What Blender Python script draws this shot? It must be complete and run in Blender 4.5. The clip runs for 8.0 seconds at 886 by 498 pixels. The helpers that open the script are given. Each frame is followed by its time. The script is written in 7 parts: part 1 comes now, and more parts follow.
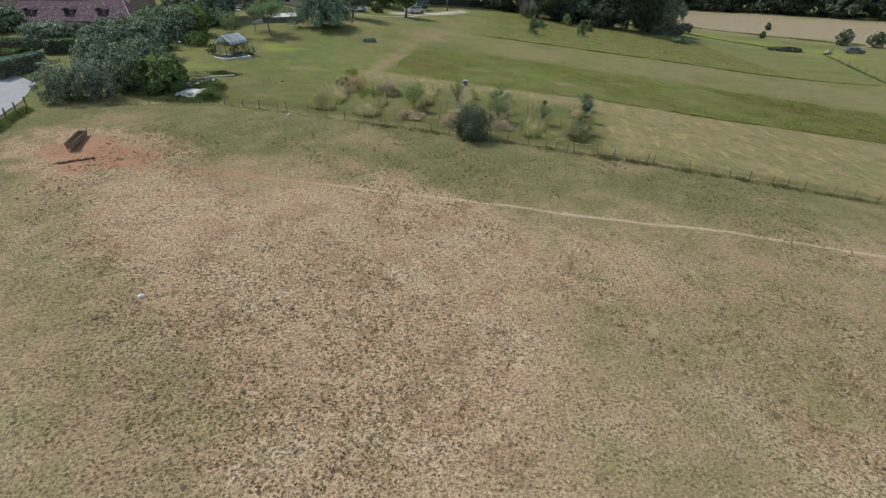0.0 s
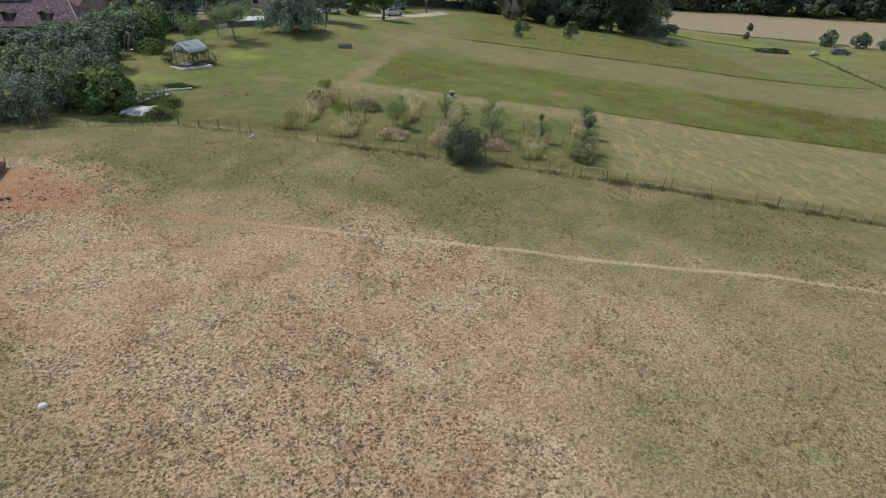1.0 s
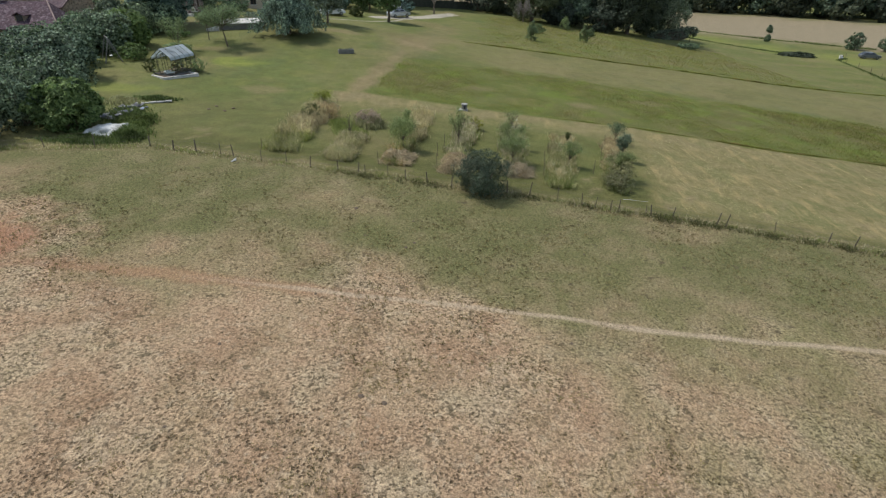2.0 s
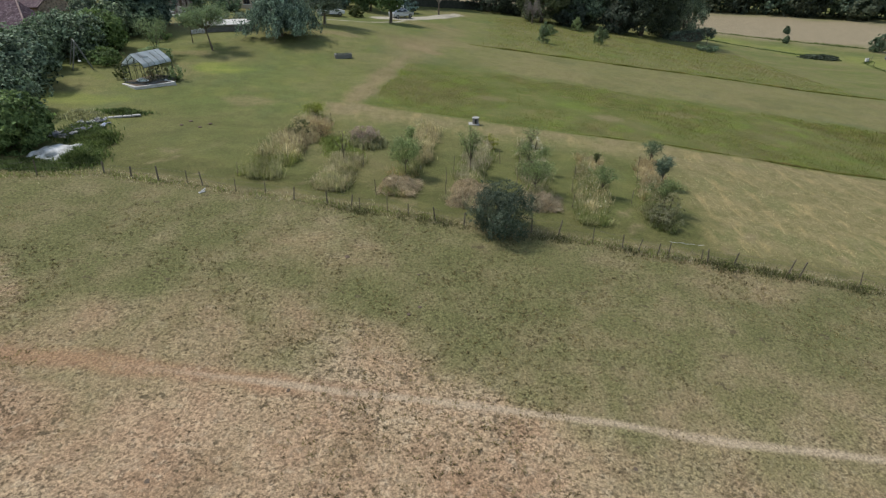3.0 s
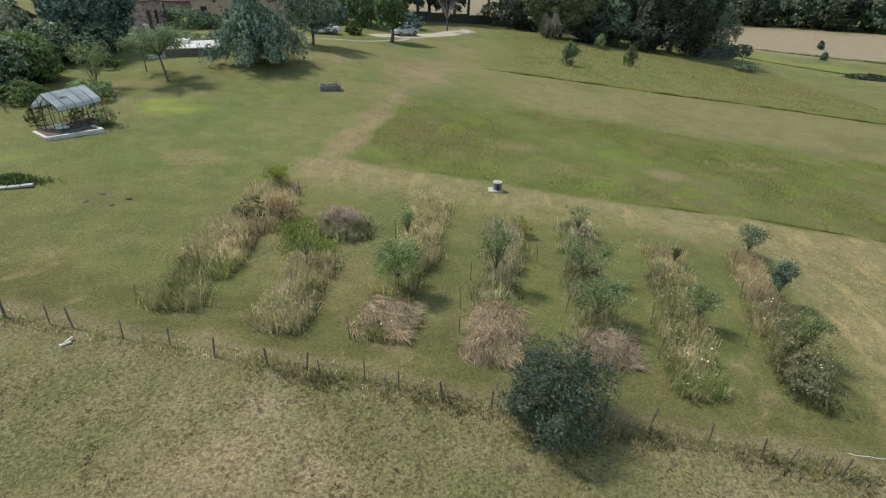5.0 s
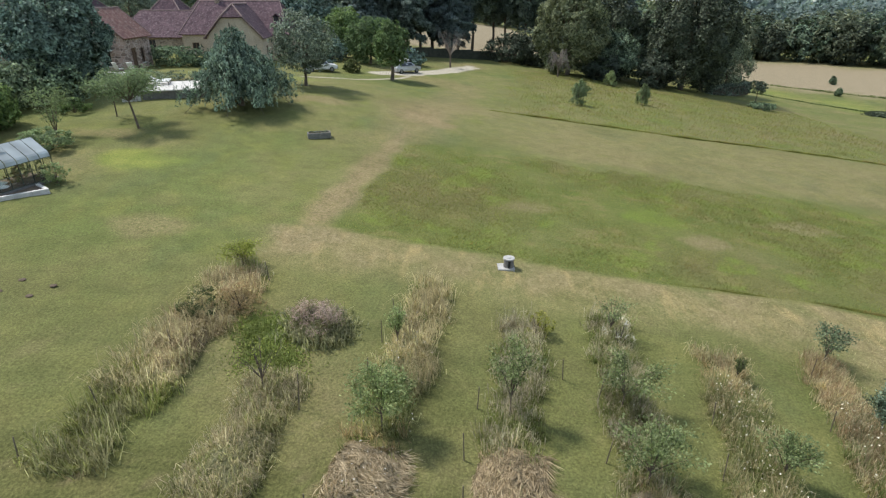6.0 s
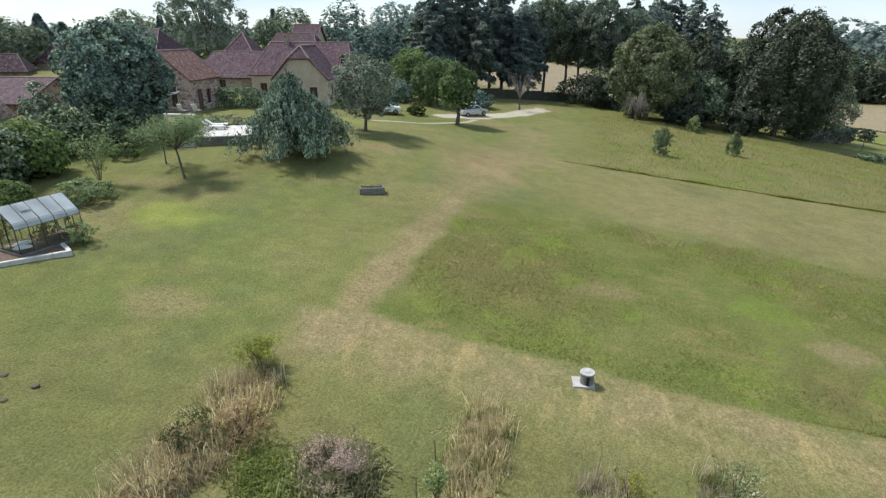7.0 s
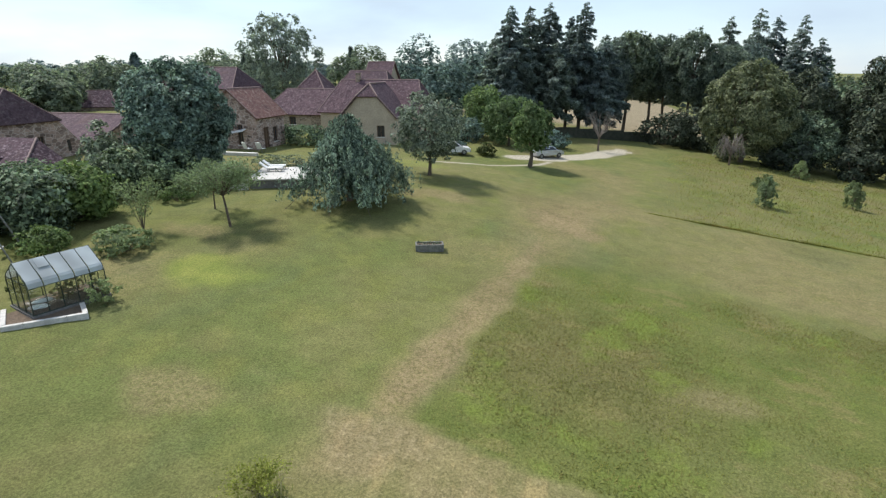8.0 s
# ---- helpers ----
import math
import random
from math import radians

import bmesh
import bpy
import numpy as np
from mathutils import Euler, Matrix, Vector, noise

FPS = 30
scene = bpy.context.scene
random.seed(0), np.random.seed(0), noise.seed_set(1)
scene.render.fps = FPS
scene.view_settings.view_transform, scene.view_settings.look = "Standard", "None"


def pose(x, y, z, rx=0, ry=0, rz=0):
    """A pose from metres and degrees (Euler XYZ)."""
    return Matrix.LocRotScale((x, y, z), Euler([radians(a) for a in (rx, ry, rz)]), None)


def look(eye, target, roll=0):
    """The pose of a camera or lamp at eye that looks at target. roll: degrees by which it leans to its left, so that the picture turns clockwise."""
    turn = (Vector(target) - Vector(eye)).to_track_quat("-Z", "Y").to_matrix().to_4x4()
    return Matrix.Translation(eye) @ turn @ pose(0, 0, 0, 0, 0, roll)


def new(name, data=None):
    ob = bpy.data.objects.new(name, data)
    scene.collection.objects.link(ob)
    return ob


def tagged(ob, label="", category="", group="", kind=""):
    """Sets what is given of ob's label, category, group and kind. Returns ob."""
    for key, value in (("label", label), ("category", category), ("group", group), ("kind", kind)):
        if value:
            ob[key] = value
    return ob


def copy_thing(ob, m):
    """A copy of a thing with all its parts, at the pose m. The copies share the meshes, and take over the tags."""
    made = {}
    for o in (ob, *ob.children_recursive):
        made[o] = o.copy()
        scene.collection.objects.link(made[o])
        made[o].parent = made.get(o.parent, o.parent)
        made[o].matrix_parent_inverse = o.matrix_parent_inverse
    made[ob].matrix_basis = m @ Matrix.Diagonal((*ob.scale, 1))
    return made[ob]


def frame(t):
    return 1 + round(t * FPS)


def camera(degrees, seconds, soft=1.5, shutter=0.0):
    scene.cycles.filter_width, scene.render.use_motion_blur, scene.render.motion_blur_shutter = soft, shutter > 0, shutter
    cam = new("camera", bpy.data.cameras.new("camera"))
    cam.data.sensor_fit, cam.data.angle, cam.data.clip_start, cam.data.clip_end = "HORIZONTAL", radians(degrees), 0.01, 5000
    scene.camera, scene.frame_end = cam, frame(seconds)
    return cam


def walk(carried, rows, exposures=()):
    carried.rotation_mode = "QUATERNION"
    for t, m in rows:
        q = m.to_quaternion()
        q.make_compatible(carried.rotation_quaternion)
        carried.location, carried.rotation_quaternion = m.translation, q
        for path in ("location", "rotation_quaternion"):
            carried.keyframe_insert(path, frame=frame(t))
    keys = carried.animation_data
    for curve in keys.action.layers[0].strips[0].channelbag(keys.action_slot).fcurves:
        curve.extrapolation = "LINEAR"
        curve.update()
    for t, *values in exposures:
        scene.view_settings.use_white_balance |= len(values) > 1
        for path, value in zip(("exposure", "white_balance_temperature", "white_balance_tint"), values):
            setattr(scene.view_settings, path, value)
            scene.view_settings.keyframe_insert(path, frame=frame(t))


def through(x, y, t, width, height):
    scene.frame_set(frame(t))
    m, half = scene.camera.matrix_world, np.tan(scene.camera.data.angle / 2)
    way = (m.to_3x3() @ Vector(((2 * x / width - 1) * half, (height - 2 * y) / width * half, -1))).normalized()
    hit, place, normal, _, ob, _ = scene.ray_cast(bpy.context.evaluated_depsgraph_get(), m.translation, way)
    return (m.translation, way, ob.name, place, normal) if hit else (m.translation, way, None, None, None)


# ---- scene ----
cam = camera(78.5, 8.0, 1.3)
METRES, EYE, TILT, LEAN, TURN = 48.0, 14.0, -28.7, 0.0, 0.0
ROWS = [
    (0.0, 0.0, 0.0, 0.0, -0.0, -0.0, 0.0),
    (0.5, -0.0094, 0.0574, 0.0293, -1.52, -0.01, 0.79),
    (1.0, -0.0148, 0.1156, 0.059, -2.12, -0.04, 1.05),
    (1.5, -0.0182, 0.1747, 0.089, -1.88, -0.03, 0.9),
    (3.0, -0.0255, 0.354, 0.1705, -1.4, -0.05, 0.59),
    (3.5, -0.0276, 0.4124, 0.2009, -1.26, -0.06, 0.5),
    (4.0, -0.0279, 0.469, 0.2303, -1.11, -0.06, 0.43),
    (5.5, -0.0207, 0.6345, 0.321, -0.57, 2.04, 0.13),
    (6.0, -0.0191, 0.686, 0.3533, -0.43, 3.74, 0.02),
    (6.5, -0.0188, 0.7355, 0.386, 0.2, 5.42, -0.32),
    (7.0, -0.0211, 0.7826, 0.4169, 5.71, 6.93, -3.23),
    (7.5, -0.024, 0.8289, 0.4463, 10.6, 8.19, -5.74),
    (8.0, -0.033, 0.8769, 0.4733, 12.41, 9.69, -6.7),
]
walk(cam, [(t, pose(0, 0, EYE, TILT, LEAN, TURN) @ pose(METRES * x, METRES * y, METRES * z, 90 + pitch, roll, yaw)) for t, x, y, z, yaw, pitch, roll in ROWS],
     exposures=[(0.0, 0.16), (1.5, 0.17), (3.5, 0.14), (4.2, 0.2), (5.4, 0.5), (6.2, 0.64), (7.0, 0.66), (8.0, 0.6)])

# ---- light ----
SUN_TO = Vector((-0.51, 0.21, 0.83)).normalized()
world = bpy.data.worlds.new("sky")
scene.world = world
world.use_nodes = True
wt = world.node_tree
sky = wt.nodes.new("ShaderNodeTexSky")
sky.sky_type, sky.sun_disc = "NISHITA", False
sky.sun_elevation = math.asin(SUN_TO.z)
sky.sun_rotation = math.atan2(SUN_TO.x, SUN_TO.y)
sky.air_density, sky.dust_density, sky.ozone_density = 1.0, 0.3, 1.5
cloud = wt.nodes.new("ShaderNodeTexNoise")
cloud.inputs["Scale"].default_value, cloud.inputs["Detail"].default_value = 2.2, 6
stretch = wt.nodes.new("ShaderNodeMapping")
stretch.inputs["Scale"].default_value = (1, 1, 3.5)
coords = wt.nodes.new("ShaderNodeTexCoord")
wt.links.new(coords.outputs["Generated"], stretch.inputs["Vector"])
wt.links.new(stretch.outputs["Vector"], cloud.inputs["Vector"])
cover = wt.nodes.new("ShaderNodeMapRange")
cover.inputs["From Min"].default_value, cover.inputs["From Max"].default_value = 0.42, 0.68
cover.inputs["To Min"].default_value = 0.6
wt.links.new(cloud.outputs["Fac"], cover.inputs["Value"])
blend = wt.nodes.new("ShaderNodeMixRGB")
blend.inputs["Color2"].default_value = (3.1, 3.8, 4.55, 1)
wt.links.new(cover.outputs["Result"], blend.inputs["Fac"])
wt.links.new(sky.outputs["Color"], blend.inputs["Color1"])
back = wt.nodes["Background"]
back.inputs["Strength"].default_value = 0.135
wt.links.new(blend.outputs["Color"], back.inputs["Color"])

sun = new("sun", bpy.data.lights.new("sun", "SUN"))
sun.data.energy, sun.data.angle, sun.data.color = 3.4, radians(7.0), (1.0, 0.965, 0.90)
sun.matrix_world = look(SUN_TO * 200, (0, 0, 0))


# ---- materials ----
class Nodes:
    """A material's nodes, with short calls to make them."""

    def __init__(self, name):
        self.mat = bpy.data.materials.new(name)
        self.mat.use_nodes = True
        self.t = self.mat.node_tree
        self.t.nodes.clear()
        self.geo = self.t.nodes.new("ShaderNodeNewGeometry")
        self.pos = self.geo.outputs["Position"]

    def put(self, socket, value):
        if isinstance(value, bpy.types.NodeSocket):
            self.t.links.new(value, socket)
        else:
            socket.default_value = (*value, 1) if isinstance(value, tuple) and len(value) == 3 and socket.type == "RGBA" else value

    def local(self):
        return self.t.nodes.new("ShaderNodeTexCoord").outputs["Object"]

    def scaled(self, vec, s):
        n = self.t.nodes.new("ShaderNodeMapping")
        self.put(n.inputs["Vector"], vec)
        n.inputs["Scale"].default_value = s
        return n.outputs["Vector"]

    def noise(self, scale, detail=3.0, vec=None, rough=0.55):
        n = self.t.nodes.new("ShaderNodeTexNoise")
        self.put(n.inputs["Vector"], vec or self.pos)
        n.inputs["Scale"].default_value, n.inputs["Detail"].default_value, n.inputs["Roughness"].default_value = scale, detail, rough
        return n.outputs["Fac"]

    def cells(self, scale, vec=None, feature="F1", out="Distance"):
        n = self.t.nodes.new("ShaderNodeTexVoronoi")
        n.feature = feature
        self.put(n.inputs["Vector"], vec or self.pos)
        n.inputs["Scale"].default_value = scale
        return n.outputs[out]

    def step(self, v, lo, hi, a=0.0, b=1.0):
        n = self.t.nodes.new("ShaderNodeMapRange")
        n.interpolation_type = "SMOOTHSTEP"
        self.put(n.inputs["Value"], v)
        for key, x in (("From Min", lo), ("From Max", hi), ("To Min", a), ("To Max", b)):
            n.inputs[key].default_value = x
        return n.outputs["Result"]

    def math(self, op, a, b=0.0):
        n = self.t.nodes.new("ShaderNodeMath")
        n.operation = op
        self.put(n.inputs[0], a)
        self.put(n.inputs[1], b)
        return n.outputs[0]

    def mix(self, fac, a, b, mode="MIX"):
        n = self.t.nodes.new("ShaderNodeMixRGB")
        n.blend_type = mode
        self.put(n.inputs["Fac"], fac)
        self.put(n.inputs["Color1"], a)
        self.put(n.inputs["Color2"], b)
        return n.outputs["Color"]

    def grey(self, v):
        n = self.t.nodes.new("ShaderNodeCombineColor")
        for i in range(3):
            self.put(n.inputs[i], v)
        return n.outputs["Color"]

    def attr(self, name):
        n = self.t.nodes.new("ShaderNodeAttribute")
        n.attribute_name = name
        return n.outputs["Fac"]

    def bump(self, height, strength, distance):
        n = self.t.nodes.new("ShaderNodeBump")
        self.put(n.inputs["Height"], height)
        n.inputs["Strength"].default_value, n.inputs["Distance"].default_value = strength, distance
        return n.outputs["Normal"]

    def finish(self, color, rough=0.9, normal=None, metal=0.0, spec=0.3, **more):
        p = self.t.nodes.new("ShaderNodeBsdfPrincipled")
        self.put(p.inputs["Base Color"], color)
        self.put(p.inputs["Roughness"], rough)
        self.put(p.inputs["Metallic"], metal)
        self.put(p.inputs["Specular IOR Level"], spec)
        for key, value in more.items():
            self.put(p.inputs[key.replace("_", " ")], value)
        if normal is not None:
            self.t.links.new(normal, p.inputs["Normal"])
        out = self.t.nodes.new("ShaderNodeOutputMaterial")
        self.t.links.new(p.outputs["BSDF"], out.inputs["Surface"])
        return self.mat


def plain(name, a, b, scale=3.0, rough=0.8, metal=0.0, bump=0.01, spec=0.3):
    """A surface of two tones, mixed at two scales, with fine relief."""
    n = Nodes(name)
    v = n.local()
    big, fine = n.noise(scale, 4, v), n.noise(scale * 9, 3, v)
    c = n.mix(n.step(big, 0.3, 0.7), a, b)
    c = n.mix(1.0, c, n.grey(n.step(fine, 0.2, 0.8, 0.78, 1.15)), "MULTIPLY")
    return n.finish(c, rough, n.bump(n.math("ADD", big, fine), 0.5, bump), metal, spec)


def foliage(name, dark, light, trans=0.25, rough=0.72, tint=None, through=(1.0, 1.1, 0.9), vary=True):
    """Leaves or blades: every leaf has its own tone, and lets some light through."""
    n = Nodes(name)
    r = n.geo.outputs["Random Per Island"]
    c = n.mix(n.math("POWER", r, 1.2), dark, light)
    if tint:
        c = n.mix(n.step(n.noise(0.9, 2), 0.45, 0.65), c, tint)
    c = n.mix(1.0, c, n.grey(n.step(n.noise(0.5, 2), 0.3, 0.7, 0.75, 1.2)), "MULTIPLY")
    if vary:
        own = n.t.nodes.new("ShaderNodeObjectInfo").outputs["Random"]
        c = n.mix(1.0, c, n.mix(own, (0.92, 0.91, 0.96), (1.16, 1.1, 0.97)), "MULTIPLY")
    p = n.t.nodes.new("ShaderNodeBsdfPrincipled")
    n.put(p.inputs["Base Color"], c)
    p.inputs["Roughness"].default_value, p.inputs["Specular IOR Level"].default_value = rough, 0.22
    tr = n.t.nodes.new("ShaderNodeBsdfTranslucent")
    n.put(tr.inputs["Color"], n.mix(1.0, c, through, "MULTIPLY"))
    m = n.t.nodes.new("ShaderNodeMixShader")
    m.inputs["Fac"].default_value = trans
    n.t.links.new(p.outputs["BSDF"], m.inputs[1])
    n.t.links.new(tr.outputs["BSDF"], m.inputs[2])
    out = n.t.nodes.new("ShaderNodeOutputMaterial")
    n.t.links.new(m.outputs["Shader"], out.inputs["Surface"])
    return n.mat


def ground_material():
    n = Nodes("ground_cover")
    n1, n2, n3, n4 = n.noise(0.07, 3), n.noise(0.55, 4), n.noise(3.2, 4), n.noise(13, 3)
    n5 = n.noise(36, 2)
    streak = n.noise(1.0, 4, n.scaled(n.pos, (0.35, 1.6, 1.0)))
    tuft = n.cells(5.5)
    # lawn: mown green with worn, yellower patches
    lawn = n.mix(n.step(n1, 0.38, 0.62), (0.098, 0.122, 0.036), (0.134, 0.140, 0.052))
    lawn = n.mix(n.step(n2, 0.42, 0.70), lawn, (0.122, 0.138, 0.040))
    lawn = n.mix(n.step(n.noise(0.22, 4), 0.46, 0.7, 0, 0.55), lawn, (0.155, 0.150, 0.060))
    lawn = n.mix(n.step(n.noise(0.15, 3, n.scaled(n.pos, (1.6, 0.8, 1))), 0.54, 0.68, 0, 0.6), lawn, (0.090, 0.116, 0.042))
    lawn = n.mix(n.step(streak, 0.55, 0.8, 0, 0.12), lawn, (0.175, 0.160, 0.078))
    lawn = n.mix(n.step(n3, 0.5, 0.75, 0, 0.22), lawn, (0.075, 0.095, 0.03))
    lawn = n.mix(n.attr("worn"), lawn, n.mix(n.step(n.noise(5.0, 4, None, 0.7), 0.4, 0.62), (0.262, 0.198, 0.115), (0.150, 0.122, 0.060)))
    lawn = n.mix(n.attr("deep"), lawn, n.mix(n.step(n2, 0.4, 0.7), (0.080, 0.088, 0.029), (0.110, 0.110, 0.040)))
    blot = n.noise(0.85, 5, n.scaled(n.pos, (0.9, 1.1, 1.0)), 0.62)
    lawn = n.mix(1.0, lawn, n.grey(n.step(blot, 0.3, 0.7, 0.9, 1.1)), "MULTIPLY")
    lawn = n.mix(n.step(n.noise(1.7, 4), 0.56, 0.72, 0, 0.15), lawn, (0.205, 0.185, 0.085))
    # grazed pasture
    past = n.mix(n.step(n2, 0.35, 0.7), (0.176, 0.156, 0.072), (0.235, 0.192, 0.108))
    past = n.mix(n.step(n.noise(0.25, 3), 0.5, 0.68, 0, 0.7), past, (0.162, 0.160, 0.064))
    past = n.mix(n.step(n3, 0.48, 0.72, 0, 0.45), past, (0.26, 0.225, 0.125))
    past = n.mix(n.math("MULTIPLY", n.attr("sward"), n.step(n2, 0.3, 0.7, 0.95, 0.65)), past, (0.134, 0.133, 0.055))
    # the trampled, burnt part of it
    dry = n.mix(n.step(n2, 0.35, 0.7), (0.41, 0.285, 0.185), (0.32, 0.21, 0.13))
    dry = n.mix(n.step(n.noise(0.3, 3), 0.5, 0.65, 0, 0.6), dry, (0.37, 0.295, 0.195))
    dry = n.mix(n.step(n.noise(0.45, 5, None, 0.65), 0.5, 0.66, 0, 0.6), dry, (0.225, 0.142, 0.086))
    dry = n.mix(n.step(n3, 0.5, 0.75, 0, 0.7), dry, (0.42, 0.325, 0.225))
    patchy = n.math("ADD", n.attr("dry"), n.math("MULTIPLY", n.math("SUBTRACT", n2, 0.5), 1.0))
    past = n.mix(n.step(patchy, -0.1, 1.1), past, dry)
    dots = n.step(n.cells(4.0, n.scaled(n.pos, (1, 1.2, 1))), 0.17, 0.25, 1, 0)
    dots = n.math("MULTIPLY", dots, n.step(n.noise(0.9, 4), 0.46, 0.6, 0.05, 0.9))
    past = n.mix(dots, past, (0.100, 0.072, 0.040))
    # hoof hollows: their shade is painted as a darker tone, over the bump
    rough = n.noise(7.5, 4, n.scaled(n.pos, (1, 1.15, 1)), 0.68)
    pock_shade = n.math("MULTIPLY", n.step(n.noise(0.3, 5, None, 0.65), 0.40, 0.60, 0.6, 1.0), n.step(n.noise(1.9, 3), 0.35, 0.6, 0.45, 1.0))
    pock_shade = n.math("MULTIPLY", pock_shade, n.step(n.attr("dry"), 0.0, 0.7, 0.62, 1.0))
    past = n.mix(pock_shade, past, n.mix(1.0, past, n.grey(n.step(rough, 0.46, 0.6, 1.32, 0.40)), "MULTIPLY"))
    fleck = n.step(n.cells(7.5, n.scaled(n.pos, (1, 1.3, 1))), 0.13, 0.19, 1, 0)
    past = n.mix(n.math("MULTIPLY", fleck, n.step(n.noise(0.7, 4), 0.4, 0.6, 0.1, 0.8)), past, (0.10, 0.085, 0.045))
    # dark earth clods, the shade of their hollows mixed into the colour
    clod = n.step(n.cells(6.2, n.mix(0.22, n.scaled(n.pos, (1, 1.15, 1)), n.noise(2.3, 4), "ADD")), 0.20, 0.40, 1, 0)
    clod = n.math("MULTIPLY", n.math("MULTIPLY", clod, n.attr("trod")), n.step(n.noise(0.8, 4), 0.36, 0.58, 0.25, 0.85))
    past = n.mix(clod, past, (0.105, 0.068, 0.038))
    cow = n.noise(2.1, 2, None, 0.5)
    past = n.mix(n.step(cow, 0.66, 0.72, 0, 0.7), past, (0.095, 0.075, 0.045))
    lawn = n.mix(1.0, lawn, (1.09, 1.02, 1.08), "MULTIPLY")
    c = n.mix(n.attr("pasture"), lawn, past)
    # hay: mown and bleached
    hay = n.mix(n.step(n.noise(1.1, 6, None, 0.65), 0.35, 0.65), (0.146, 0.130, 0.056), (0.210, 0.174, 0.086))
    hay = n.mix(n.step(n.noise(0.28, 3), 0.46, 0.64, 0, 0.6), hay, (0.132, 0.136, 0.054))
    swath = n.noise(1.0, 5, n.scaled(n.pos, (1.3, 0.42, 1.0)), 0.64)
    hay = n.mix(n.step(swath, 0.5, 0.68, 0, 0.75), hay, (0.305, 0.235, 0.112))
    hay = n.mix(n.step(n3, 0.5, 0.68, 0, 0.45), hay, (0.28, 0.235, 0.120))
    c = n.mix(n.attr("hay"), c, hay)
    tall = n.mix(n.step(n2, 0.3, 0.7), (0.092, 0.114, 0.029), (0.122, 0.130, 0.040))
    tall = n.mix(n.step(n1, 0.46, 0.64, 0, 0.6), tall, (0.125, 0.104, 0.048))
    tall = n.mix(n.step(n.noise(0.33, 4, None, 0.6), 0.5, 0.64, 0, 0.8), tall, (0.125, 0.158, 0.032))
    tall = n.mix(n.step(n.noise(0.45, 4, n.scaled(n.pos, (0.8, 1.3, 1)), 0.6), 0.54, 0.68, 0, 0.7), tall, (0.165, 0.145, 0.058))
    c = n.mix(n.attr("tall"), c, tall)
    c = n.mix(n.attr("lush"), c, n.mix(n.step(n2, 0.35, 0.65), (0.150, 0.184, 0.036), (0.205, 0.226, 0.052)))
    c = n.mix(n.attr("brown"), c, n.mix(n.step(n3, 0.4, 0.7), (0.19, 0.148, 0.082), (0.26, 0.205, 0.122)))
    c = n.mix(n.attr("straw"), c, n.mix(n.step(streak, 0.3, 0.7), (0.20, 0.165, 0.105), (0.27, 0.22, 0.145)))
    dirt = n.mix(n.step(n2, 0.3, 0.7), (0.36, 0.20, 0.12), (0.30, 0.165, 0.10))
    dirt = n.mix(n.step(n3, 0.5, 0.75, 0, 0.6), dirt, (0.39, 0.27, 0.19))
    c = n.mix(n.attr("dirt"), c, dirt)
    c = n.mix(n.attr("track"), c, n.mix(n3, (0.48, 0.385, 0.275), (0.38, 0.29, 0.195)))
    c = n.mix(n.attr("gravel"), c, n.mix(n4, (0.30, 0.27, 0.21), (0.42, 0.38, 0.31)))
    c = n.mix(1.0, c, n.grey(n.step(n4, 0.25, 0.75, 0.7, 1.28)), "MULTIPLY")
    c = n.mix(1.0, c, n.grey(n.step(n5, 0.25, 0.75, 0.76, 1.24)), "MULTIPLY")
    h = n.math("ADD", n.math("MULTIPLY", n3, 1.6), n.math("ADD", n4, n.math("MULTIPLY", tuft, -0.7)))
    h = n.math("ADD", n.math("MULTIPLY", h, 0.3), n.math("MULTIPLY", n.math("MULTIPLY", n.math("ADD", rough, n3), n.attr("pasture")), -1.2))
    h = n.math("ADD", h, n.math("MULTIPLY", clod, -0.9))
    return n.finish(c, 0.95, n.bump(h, 0.9, 0.10), 0, 0.12)


def stone_material(name, a, b, mortar, scale=2.6):
    n = Nodes(name)
    v = n.scaled(n.local(), (1, 1, 1.5))
    w = n.mix(0.12, v, n.noise(2.0, 2, v), "ADD")
    d = n.cells(scale, w, "DISTANCE_TO_EDGE")
    tone = n.grey(n.math("ADD", n.cells(scale, w, "F1", "Color"), 0.1))
    c = n.mix(n.step(n.noise(3, 4, v), 0.3, 0.7), a, b)
    c = n.mix(0.8, c, n.mix(1.0, c, tone, "MULTIPLY"))
    c = n.mix(n.step(d, 0.02, 0.09, 1, 0), c, mortar)
    c = n.mix(n.step(n.noise(0.6, 4, v), 0.5, 0.75, 0, 0.4), c, (0.12, 0.09, 0.08))
    return n.finish(c, 0.92, n.bump(n.math("ADD", n.step(d, 0, 0.1), n.noise(14, 3, v)), 0.7, 0.04), 0, 0.2)


